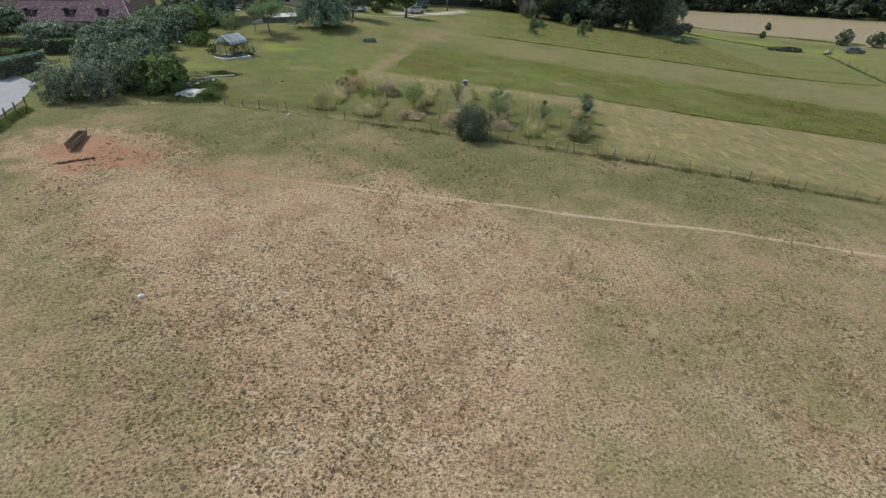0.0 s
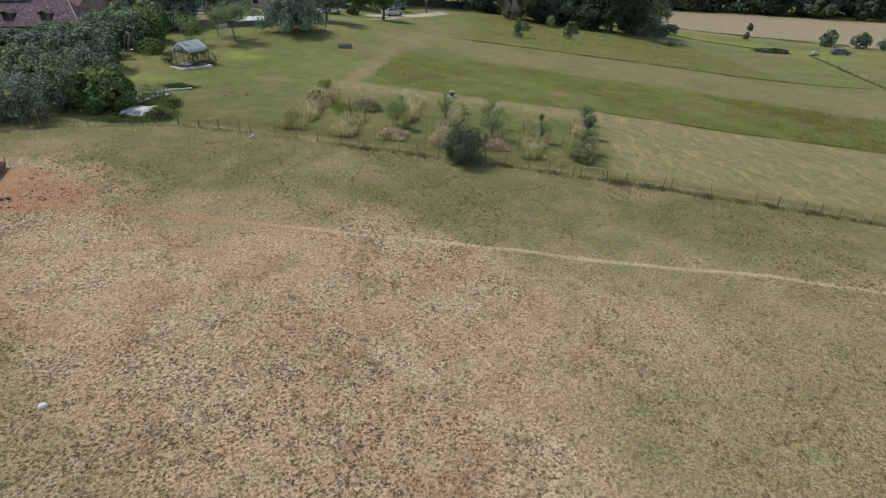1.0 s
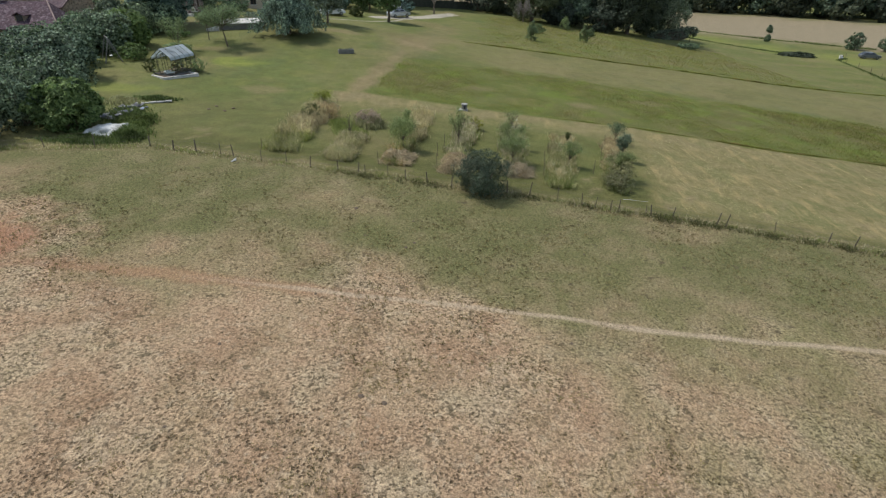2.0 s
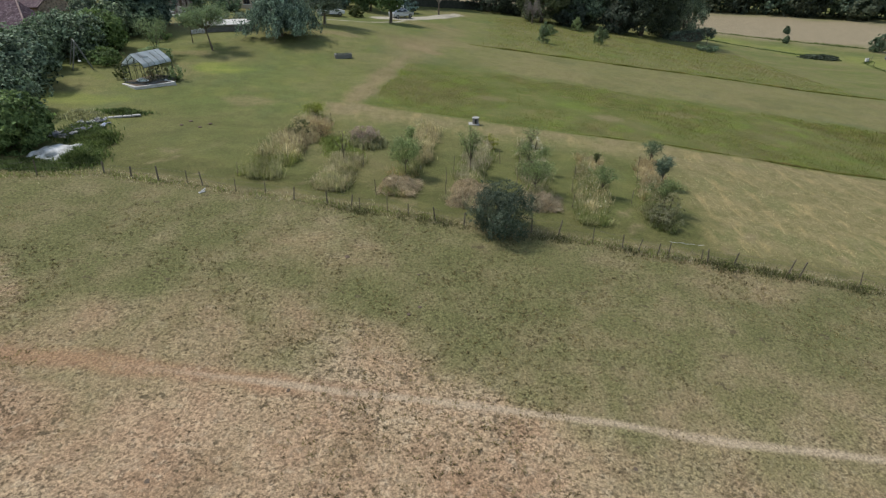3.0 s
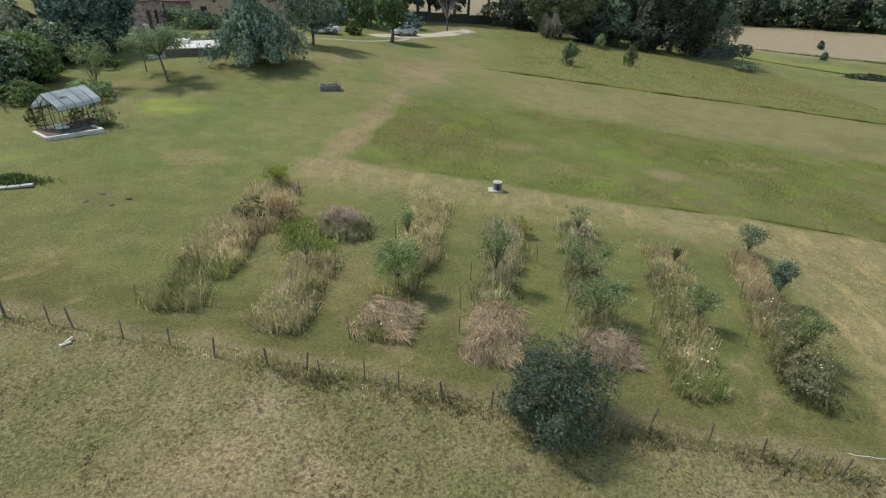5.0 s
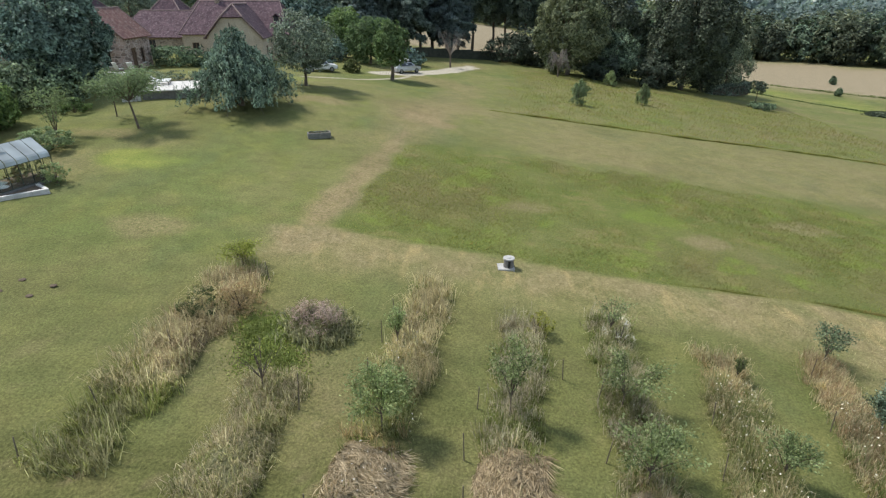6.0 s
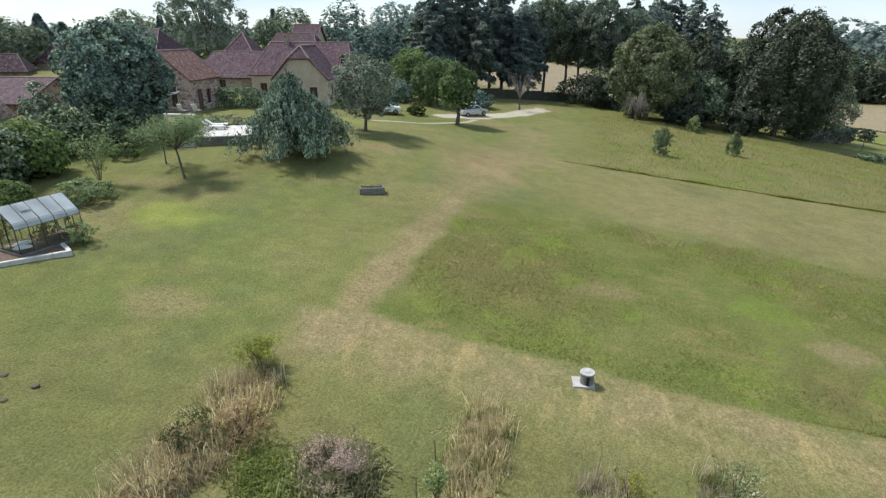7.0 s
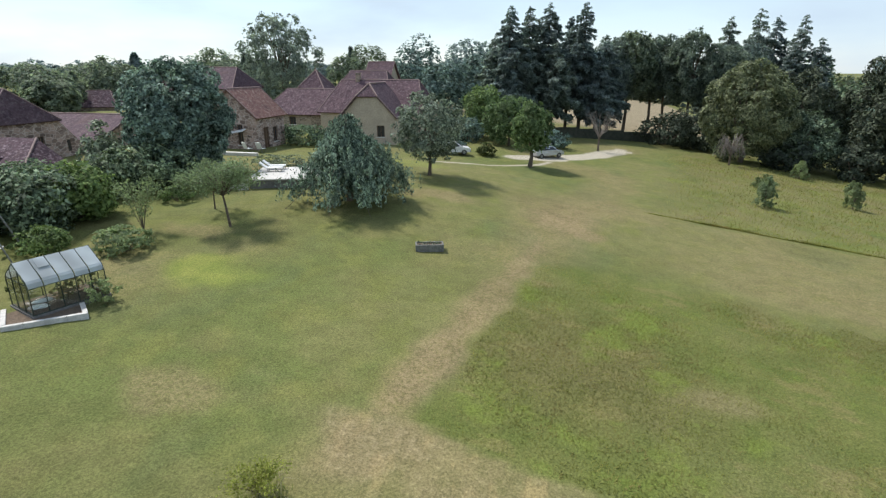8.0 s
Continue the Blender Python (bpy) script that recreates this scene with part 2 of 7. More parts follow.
def tile_material(name, a, b, moss=(0.34, 0.26, 0.295), lichen=0.85):
    """Small flat clay tiles, in courses, weathered and lichened."""
    n = Nodes(name)
    v = n.local()
    s = n.t.nodes.new("ShaderNodeSeparateXYZ")
    n.put(s.inputs[0], v)
    course = n.math("FRACT", n.math("MULTIPLY", s.outputs["Z"], 6.5))
    each = n.grey(n.math("ADD", n.cells(5.0, n.scaled(v, (1, 1, 1.3)), "F1", "Color"), 0.1))
    c = n.mix(n.step(n.noise(1.2, 5, v), 0.35, 0.68), a, b)
    c = n.mix(0.5, c, n.mix(1.0, c, each, "MULTIPLY"))
    c = n.mix(n.step(n.noise(3.2, 6, v, 0.75), 0.52, 0.60, 0, lichen), c, moss)
    c = n.mix(n.step(n.noise(0.35, 3, v), 0.55, 0.75, 0, 0.5), c, (0.10, 0.06, 0.055))
    h = n.math("ADD", course, n.noise(8, 3, v))
    return n.finish(c, 0.88, n.bump(h, 0.8, 0.05), 0, 0.25)


def glass_material(name, tint, rough=0.02):
    n = Nodes(name)
    f = n.t.nodes.new("ShaderNodeLayerWeight")
    gloss = n.math("MULTIPLY_ADD", n.math("POWER", f.outputs["Facing"], 4.0), 0.6)
    gloss.node.inputs[2].default_value = 0.04
    tr = n.t.nodes.new("ShaderNodeBsdfTransparent")
    n.put(tr.inputs["Color"], tint)
    gl = n.t.nodes.new("ShaderNodeBsdfGlossy")
    gl.inputs["Roughness"].default_value = rough
    m = n.t.nodes.new("ShaderNodeMixShader")
    n.t.links.new(gloss, m.inputs["Fac"])
    n.t.links.new(tr.outputs["BSDF"], m.inputs[1])
    n.t.links.new(gl.outputs["BSDF"], m.inputs[2])
    out = n.t.nodes.new("ShaderNodeOutputMaterial")
    n.t.links.new(m.outputs["Shader"], out.inputs["Surface"])
    return n.mat


M_GROUND = ground_material()
M_BARK = plain("bark", (0.10, 0.075, 0.055), (0.16, 0.13, 0.10), 6, 0.95, 0, 0.02)
M_PALEBARK = plain("pale_bark", (0.20, 0.165, 0.145), (0.30, 0.26, 0.23), 6, 0.9)
M_POST = plain("weathered_post", (0.20, 0.165, 0.125), (0.11, 0.09, 0.065), 9, 0.95)
M_WIRE = plain("wire", (0.16, 0.15, 0.13), (0.12, 0.10, 0.09), 5, 0.8, 0.0, 0.001)
M_TAPE = plain("white_tape", (0.75, 0.75, 0.73), (0.65, 0.65, 0.62), 8, 0.6)
M_LEAF = foliage("leaf_green", (0.034, 0.057, 0.039), (0.238, 0.326, 0.207), 0.28)
M_LEAF_DARK = foliage("leaf_dark", (0.040, 0.065, 0.058), (0.284, 0.401, 0.342), 0.28)
M_LEAF_HEDGE = foliage("leaf_hedge", (0.021, 0.035, 0.024), (0.281, 0.370, 0.239), 0.22)
M_LEAF_WEEP = foliage("leaf_bluish", (0.037, 0.061, 0.054), (0.282, 0.384, 0.314), 0.26)
M_LEAF_BRIGHT = foliage("leaf_bright", (0.046, 0.080, 0.028), (0.235, 0.325, 0.125), 0.32)
M_LEAF_GREY = foliage("leaf_greyish", (0.057, 0.077, 0.058), (0.349, 0.416, 0.305), 0.28)
M_LEAF_PALE = foliage("leaf_pale", (0.062, 0.104, 0.045), (0.235, 0.325, 0.150), 0.42)
M_LEAF_LIGHT = foliage("leaf_olive", (0.06, 0.08, 0.025), (0.125, 0.145, 0.055), 0.25)
M_NEEDLE = foliage("needles", (0.087, 0.119, 0.116), (0.281, 0.351, 0.340), 0.5)
M_LEAF_PINE = foliage("leaf_pine", (0.080, 0.108, 0.085), (0.285, 0.345, 0.255), 0.5)
M_LEAF_POPLAR = foliage("leaf_poplar", (0.13, 0.165, 0.135), (0.40, 0.46, 0.37), 0.5)
# distant haze is put into this leaf colour: paler and bluer than near leaves
M_FAR_HAZED = foliage("leaf_far_hazed", (0.138, 0.185, 0.193), (0.275, 0.348, 0.348), 0.5)
M_DRYGRASS = foliage("dry_grass", (0.294, 0.256, 0.166), (0.707, 0.614, 0.442), 0.58, 0.8)
M_STRAW = foliage("matted_straw", (0.170, 0.135, 0.085), (0.508, 0.416, 0.286), 0.4, 0.8)
M_RUSTSTRAW = foliage("rust_straw", (0.25, 0.203, 0.128), (0.62, 0.515, 0.36), 0.42, 0.8)
M_SEED = foliage("seed_heads", (0.19, 0.160, 0.075), (0.29, 0.235, 0.125), 0.5, 0.8)
M_RUSTGRASS = foliage("rust_grass", (0.273, 0.202, 0.119), (0.569, 0.430, 0.285), 0.58, 0.8)
M_HERB = foliage("bright_herbs", (0.22, 0.25, 0.055), (0.46, 0.49, 0.14), 0.55, 0.8)
M_LEAF_OLIVE = foliage("leaf_olive_lit", (0.062, 0.080, 0.050), (0.26, 0.295, 0.185), 0.34)
M_LEAF_FRUIT = foliage("leaf_fruit_tree", (0.100, 0.136, 0.062), (0.38, 0.45, 0.225), 0.5)
M_LUSH = foliage("lush_grass", (0.165, 0.205, 0.055), (0.39, 0.43, 0.15), 0.55, 0.8)
# dark leaves, deepened further to carry the shade on the wood's near side
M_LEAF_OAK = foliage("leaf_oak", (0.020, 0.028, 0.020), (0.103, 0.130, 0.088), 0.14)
M_LEAF_FINE = foliage("leaf_fine_grey", (0.041, 0.063, 0.037), (0.160, 0.196, 0.132), 0.3)
M_LEAF_LAWN = foliage("leaf_lawn_tree", (0.14, 0.185, 0.095), (0.29, 0.36, 0.20), 0.48)
M_WEED = foliage("rank_weeds", (0.055, 0.085, 0.026), (0.193, 0.237, 0.094), 0.45, 0.8)
M_TUSSOCK = foliage("tussock_grass", (0.062, 0.068, 0.028), (0.205, 0.200, 0.095), 0.4, 0.85)
M_RUST = plain("rusty_steel", (0.17, 0.115, 0.075), (0.25, 0.18, 0.12), 5, 0.8, 0.1, 0.004)
M_GREYGRASS = foliage("grey_weeds", (0.194, 0.199, 0.110), (0.461, 0.435, 0.268), 0.58, 0.8)
M_THATCH = plain("matted_grass", (0.13, 0.105, 0.065), (0.22, 0.175, 0.11), 7, 0.95, 0, 0.05)
M_GREENGRASS = foliage("green_grass", (0.132, 0.163, 0.053), (0.330, 0.352, 0.143), 0.58, 0.8)
M_TALLGRASS = foliage("meadow_grass", (0.175, 0.190, 0.052), (0.305, 0.298, 0.098), 0.6, 0.8, (0.28, 0.235, 0.10))
M_PASTGRASS = foliage("grazed_grass", (0.145, 0.128, 0.055), (0.325, 0.27, 0.15), 0.35, 0.85)
M_SOD = foliage("trodden_sods", (0.069, 0.056, 0.030), (0.180, 0.144, 0.074), 0.15, 0.9)
M_LAVENDER = foliage("faded_lavender", (0.27, 0.20, 0.18), (0.50, 0.40, 0.36), 0.25, 0.8)
M_PETAL = foliage("petals", (0.62, 0.60, 0.52), (0.78, 0.76, 0.70), 0.2)
M_YELLOW = foliage("yellow_broom", (0.13, 0.15, 0.03), (0.34, 0.33, 0.07), 0.35)
M_STONE = stone_material("rubble_stone", (0.36, 0.27, 0.20), (0.46, 0.37, 0.28), (0.40, 0.33, 0.26))
M_STONE_WARM = stone_material("warm_stone", (0.50, 0.36, 0.30), (0.38, 0.28, 0.245), (0.52, 0.43, 0.38), 2.0)
M_RENDER = plain("lime_render", (0.50, 0.42, 0.32), (0.42, 0.35, 0.27), 0.8, 0.95)
M_TILE = tile_material("clay_tiles", (0.100, 0.060, 0.074), (0.150, 0.092, 0.106), (0.24, 0.18, 0.19), 0.55)
M_TILE_LICHEN = tile_material("lichened_clay_tiles", (0.060, 0.034, 0.046), (0.090, 0.052, 0.066), (0.30, 0.235, 0.26), 0.5)
M_TILE_RED = tile_material("red_clay_tiles", (0.26, 0.135, 0.115), (0.21, 0.11, 0.10), (0.34, 0.24, 0.20))
M_TILE_DARK = tile_material("dark_clay_tiles", (0.095, 0.060, 0.075), (0.130, 0.082, 0.096), (0.20, 0.16, 0.16), 0.5)
M_RIDGE = plain("ridge_tiles", (0.30, 0.22, 0.20), (0.20, 0.14, 0.135), 4, 0.9)
M_WOOD = plain("brown_wood", (0.16, 0.10, 0.065), (0.11, 0.07, 0.05), 7, 0.8)
M_SHUTTER = plain("dark_glazing", (0.03, 0.03, 0.035), (0.05, 0.045, 0.045), 3, 0.25, 0, 0.001, 0.5)
M_CONCRETE = plain("concrete", (0.42, 0.41, 0.39), (0.33, 0.32, 0.31), 4, 0.9)
M_WHITESTONE = plain("white_stone", (0.66, 0.64, 0.60), (0.56, 0.54, 0.50), 4, 0.9)
M_KERB = plain("kerb_stone", (0.58, 0.56, 0.53), (0.46, 0.44, 0.42), 5, 0.9)
M_SAND = plain("white_sand", (0.70, 0.69, 0.67), (0.40, 0.39, 0.37), 2.2, 0.95, 0, 0.05)
M_SLATE = plain("slate", (0.15, 0.155, 0.175), (0.10, 0.105, 0.115), 5, 0.7)
M_PLANTER = plain("weathered_planter", (0.12, 0.122, 0.112), (0.21, 0.205, 0.185), 6, 0.95, 0, 0.02)
M_DARKSTONE = plain("dark_stone", (0.13, 0.125, 0.12), (0.20, 0.19, 0.18), 5, 0.9, 0, 0.02)
M_MOSSWALL = plain("mossy_wall", (0.035, 0.04, 0.028), (0.06, 0.06, 0.045), 2, 0.95, 0, 0.04)
M_SOIL = plain("soil", (0.10, 0.075, 0.055), (0.15, 0.11, 0.08), 6, 0.98, 0, 0.03)
M_ASPHALT = plain("asphalt", (0.30, 0.295, 0.30), (0.25, 0.245, 0.25), 2, 0.9)
M_METAL_DARK = plain("dark_green_frame", (0.035, 0.05, 0.04), (0.05, 0.065, 0.05), 8, 0.5, 0.3, 0.001)
M_GALV = plain("galvanised_steel", (0.30, 0.30, 0.28), (0.20, 0.19, 0.17), 5, 0.5, 0.7, 0.003)
M_GLASS = glass_material("clear_glass", (0.95, 0.97, 0.96))
M_WHITE = plain("white_plastic", (0.74, 0.74, 0.73), (0.64, 0.64, 0.63), 3, 0.5, 0, 0.001)
M_DECK = plain("pale_deck", (0.55, 0.53, 0.50), (0.46, 0.44, 0.42), 3, 0.8)
M_SILVER = plain("silver_paint", (0.50, 0.52, 0.55), (0.46, 0.48, 0.51), 1, 0.3, 0.55, 0.0005, 0.5)
M_GREYPAINT = plain("grey_paint", (0.16, 0.165, 0.18), (0.13, 0.135, 0.15), 1, 0.35, 0.4, 0.0005, 0.5)
M_WHITEPAINT = plain("white_paint", (0.72, 0.72, 0.72), (0.66, 0.66, 0.66), 1, 0.3, 0, 0.0005, 0.5)
M_CARGLASS = plain("car_glass", (0.02, 0.025, 0.03), (0.03, 0.035, 0.04), 1, 0.05, 0, 0.0001, 0.6)
M_RUBBER = plain("rubber", (0.02, 0.02, 0.02), (0.03, 0.03, 0.03), 6, 0.9)
M_BLUE = plain("blue_sheet", (0.20, 0.23, 0.33), (0.27, 0.30, 0.38), 3, 0.6)
M_ROOFGLASS = foliage("whitened_glass", (0.58, 0.62, 0.64), (0.66, 0.70, 0.72), 0.5, 0.2, None, (1.0, 1.0, 1.0), False)


# ---- building helpers ----
rng = np.random.default_rng(7)


def part(name, bm, material, parent, label="", smooth=False):
    """Links a bmesh as one mesh object under a thing or a part."""
    me = bpy.data.meshes.new(name)
    bm.to_mesh(me)
    bm.free()
    me.materials.append(material)
    if smooth:
        me.shade_smooth()
    ob = new(name, me)
    ob.parent = parent
    if label:
        tagged(ob, label)
    return ob


def raw(name, verts, faces, material, parent=None):
    """A mesh object from numpy arrays: verts (n, 3) and face arrays of one size each (m, k)."""
    me = bpy.data.meshes.new(name)
    verts = np.asarray(verts, dtype=np.float32)
    me.vertices.add(len(verts))
    me.vertices.foreach_set("co", verts.ravel())
    loops = np.concatenate([np.asarray(f).ravel() for f in faces]).astype(np.int32)
    sizes = np.concatenate([np.full(len(f), np.asarray(f).shape[1]) for f in faces]).astype(np.int32)
    me.loops.add(len(loops))
    me.loops.foreach_set("vertex_index", loops)
    me.polygons.add(len(sizes))
    me.polygons.foreach_set("loop_start", np.concatenate([[0], np.cumsum(sizes)[:-1]]).astype(np.int32))
    me.polygons.foreach_set("loop_total", sizes)
    me.update(calc_edges=True)
    me.materials.append(material)
    ob = new(name, me)
    ob.parent = parent
    return ob


def thing(name, x, y, label, category, yaw=0.0, group="", kind="", z=None, sink=0.0):
    ob = new(name)
    ob.empty_display_size = 0.2
    ob.matrix_world = pose(x, y, (ground_at(x, y) if z is None else z) - sink, 0, 0, yaw)
    return tagged(ob, label, category, group, kind)


def box(bm, x0, x1, y0, y1, z0, z1, bevel=0.0):
    vs = [bm.verts.new((x, y, z)) for z in (z0, z1) for x, y in ((x0, y0), (x1, y0), (x1, y1), (x0, y1))]
    fs = [bm.faces.new([vs[i] for i in f]) for f in ((3, 2, 1, 0), (4, 5, 6, 7), (0, 1, 5, 4), (1, 2, 6, 5), (2, 3, 7, 6), (3, 0, 4, 7))]
    if bevel:
        edges = list({e for f in fs for e in f.edges})
        bmesh.ops.bevel(bm, geom=edges, offset=bevel, segments=1, affect="EDGES")
    return bm


def boxed(x0, x1, y0, y1, z0, z1, bevel=0.0):
    return box(bmesh.new(), x0, x1, y0, y1, z0, z1, bevel)


def limb(bm, a, b, r0, r1, sides=6, caps=True):
    """A tapered round bar from a to b."""
    a, b = Vector(a), Vector(b)
    w = (b - a).normalized()
    u = w.orthogonal().normalized()
    v = w.cross(u)
    rings = []
    for p, r in ((a, r0), (b, r1)):
        rings.append([bm.verts.new(p + r * (math.cos(k) * u + math.sin(k) * v)) for k in (2 * math.pi * i / sides for i in range(sides))])
    for i in range(sides):
        j = (i + 1) % sides
        bm.faces.new((rings[0][i], rings[0][j], rings[1][j], rings[1][i]))
    if caps:
        bm.faces.new(rings[0][::-1])
        bm.faces.new(rings[1])
    return bm


def prism(bm, outline, y0, y1):
    """Pushes an outline in the xz plane from y0 to y1."""
    a = [bm.verts.new((x, y0, z)) for x, z in outline]
    b = [bm.verts.new((x, y1, z)) for x, z in outline]
    bm.faces.new(a)
    bm.faces.new(b[::-1])
    for i in range(len(a)):
        j = (i + 1) % len(a)
        bm.faces.new((a[j], a[i], b[i], b[j]))
    bmesh.ops.recalc_face_normals(bm, faces=bm.faces)
    return bm


def slab(bm, corners, thick):
    """A sheet of that thickness under a polygon of corners."""
    top = [Vector(c) for c in corners]
    nrm = (top[1] - top[0]).cross(top[2] - top[0]).normalized()
    if nrm.z < 0:
        nrm = -nrm
    a = [bm.verts.new(p) for p in top]
    b = [bm.verts.new(p - nrm * thick) for p in top]
    bm.faces.new(a)
    bm.faces.new(b[::-1])
    for i in range(len(a)):
        j = (i + 1) % len(a)
        bm.faces.new((a[j], a[i], b[i], b[j]))
    bmesh.ops.recalc_face_normals(bm, faces=bm.faces)
    return bm


# ---- lie of the land ----
def soft(v, a, b):
    u = np.abs(v)
    return np.sign(v) * np.where(u < a, u, a + (b - a) * np.tanh((u - a) / (b - a)))


def land(x, y):
    """The ground's height: a hillside that falls to the east and rises to the houses, level far off."""
    x, y = np.asarray(x, float), np.asarray(y, float)
    x = soft(x, 45, 75)
    y = np.where(y > 0, soft(y, 110, 150), soft(y, 20, 40))
    knoll = np.exp(-(((x + 19) / 16) ** 2 + ((y - 90) / 13) ** 2))
    return C0 + C1 * x / 50 + C2 * y / 100 + C3 * x * x / 2500 + C4 * x * y / 5000 + C5 * y * y / 1e4 + C6 * knoll


LAND = (-1.1766, -3.5454, 5.8495, -1.3614, -1.1031, -2.1691, 1.4487)
C0, C1, C2, C3, C4, C5, C6 = LAND


def ground_at(x, y):
    return float(land(x, y))


def ripple(x, y, scale, seed=0.0):
    """Smooth irregular values about -1 to 1."""
    a = np.sin(x / scale * 1.7 + 1.3 * seed + 1.1 * np.sin(y / scale * 1.3 + seed))
    b = np.sin(y / scale * 2.1 + 2.7 * seed + 1.4 * np.sin(x / scale * 1.6 - seed))
    c = np.sin((x + y) / scale * 3.3 + seed * 5.1)
    return (a + b + 0.6 * c) / 2.6


def smooth01(v, lo, hi):
    t = np.clip((v - lo) / (hi - lo), 0, 1)
    return t * t * (3 - 2 * t)


def line_y(x, pts):
    return np.interp(x, [p[0] for p in pts], [p[1] for p in pts])


def line_dist(x, y, pts):
    best = np.full(np.shape(x), 1e9)
    for (ax, ay), (bx, by) in zip(pts, pts[1:]):
        dx, dy = bx - ax, by - ay
        s = np.clip(((x - ax) * dx + (y - ay) * dy) / (dx * dx + dy * dy), 0, 1)
        best = np.minimum(best, np.hypot(x - ax - s * dx, y - ay - s * dy))
    return best


FENCE = [(-33.2, 43.2), (-27, 45.6), (-18.9, 46.9), (-15.8, 46.4), (-12, 45.7), (-6.5, 44.8), (-2.3, 44.1), (0.6, 43.4), (5.2, 42.8), (10, 41.8), (16.3, 40.6), (23.6, 39.2), (32.5, 37.3), (48, 34), (200, 2)]
TALL_NEAR = [(-6.6, 62.9), (2, 61.2), (9.3, 59.6), (16.2, 59.0), (30, 56.2), (47, 55.0), (90, 49)]
TALL_FAR = [(-3.2, 79.0), (8, 78), (20, 75.9), (38, 72.4), (58, 71), (90, 68)]
MEADOW_NEAR = [(3.8, 95.3), (24, 92.7), (48, 92.5), (76, 96.0), (88, 100)]
TRACK = [(-20, 33.6), (-14.8, 33.0), (-6.5, 32.1), (0.3, 31.45), (4.7, 30.9), (8.1, 30.35), (12.4, 30.0), (18, 29.85), (26.7, 28.5), (60, 23)]
BEDS = [((-10.9, 47.2), (-9.0, 58.8), 0.95), ((-6.75, 46.5), (-6.1, 51.4), 0.76), ((-3.15, 46.2), (-1.0, 57.8), 0.76), ((0.55, 45.3), (2.4, 55.2), 0.76),
        ((4.6, 45.3), (6.0, 56.3), 0.72), ((7.4, 44.3), (9.8, 54.2), 0.72), ((11.1, 44.2), (14.0, 54.6), 0.72)]


def zones(x, y):
    """How much of each ground cover lies at a place."""
    wob = ripple(x, y, 2.1, 3) * 0.35 + ripple(x, y, 0.7, 5) * 0.15
    z = {}
    fence = line_y(x, FENCE)
    z["pasture"] = smooth01(fence - y + wob * 0.6, -0.3, 0.3) * smooth01(x + wob, -33.5, -32.0)
    west, east = np.interp(y, (9, 17, 25, 33, 40), (-6.5, -10.5, -19, -26, -30)), np.interp(y, (9, 17, 25, 31, 36, 42), (4.5, 5.5, 6.0, 4.5, -5, -18))
    jag = ripple(x, y, 4, 1) * 1.6 + ripple(x, y, 1.5, 2) * 0.7
    z["dry"] = smooth01(x - west + jag, -2.5, 2.5) * (1 - smooth01(x - east + jag, -3.5, 4.5)) * (1 - smooth01(y + jag * 1.5, 30, 38)) * 0.85
    near_track = line_dist(x, y, TRACK)
    z["dry"] = np.maximum(z["dry"], 0.5 * (1 - smooth01(near_track + ripple(x, y, 2.5, 9) * 1.6, 0.8, 4.2)) * (1 - smooth01(x, -3, 9)))
    z["dry"] = np.maximum(z["dry"], 0.02 + 0.36 * (1 - smooth01(y + jag, 26, 38)) + 0.3 * smooth01(ripple(x, y, 5, 8), 0.1, 0.9))
    red = np.hypot((x + 23.4) * 0.95 - (y - 35.2) * 0.1, (y - 35.2) * 1.35 + (x + 23.4) * 0.35)
    jag2 = ripple(x, y, 1.1, 14) + 0.5 * ripple(x, y, 0.4, 15)
    z["dirt"] = (1 - smooth01(red + ripple(x, y, 1.3, 4) * 0.9 + ripple(x, y, 0.5, 6) * 0.5, 3.3, 4.3)) * 0.95
    z["dirt"] = np.maximum(z["dirt"], 0.55 * (1 - smooth01(near_track + wob * 0.5, 0.1, 0.65)) * (1 - smooth01(x, -6, 3)) * smooth01(x, -22, -17))
    z["dry"] = np.maximum(z["dry"], 0.8 * (1 - smooth01(red + 1.8 * jag2, 4.5, 8)))
    width = 0.06 + 0.03 * ripple(x, y, 3, 7)
    z["track"] = (1 - smooth01(near_track + 0.04 * wob, width, width + 0.17)) * smooth01(x, -13, -5) * (0.8 - 0.12 * ripple(x, y, 0.9, 12))
    low, high = line_y(x, TALL_NEAR), line_y(x, TALL_FAR)
    left = -6.6 + (y - 62.9) * 0.205
    z["tall"] = smooth01(y - low + wob * 0.5, -0.2, 0.3) * (1 - smooth01(y - high + wob * 2.5, -1.2, 1.6)) * smooth01(x - left + wob * 0.7, -0.25, 0.4)
    mead = line_y(x, MEADOW_NEAR)
    z["tall"] = np.maximum(z["tall"], 0.6 * smooth01(y - mead, -0.15, 0.2) * smooth01(x - 3.8 - (y - 95.3) * 0.14 + wob * 3, -0.6, 5.0) * (1 - smooth01(y + x * 0.2, 140, 150)) * (1 - smooth01(x - 76 - (y - 95) * 0.3, -0.5, 0.5)))
    # bleached hay between the fence and the tall grass, east of the beds, and a worn belt above them
    hay = smooth01(x - 13.6 - (y - 44) * 0.13 + wob * 2, -0.6, 1.4) * smooth01(y - fence, 0.5, 2.5) * (1 - smooth01(y - low, -0.3, 0.1))
    belt = smooth01(y + x * 0.17 + wob, 56.2, 59.8) * (1 - smooth01(y - low, -0.2, 0.2)) * smooth01(x, -11, -7)
    z["hay"] = np.clip(np.maximum(hay * 0.95, belt * 0.88), 0, 1) * (1 - z["tall"])
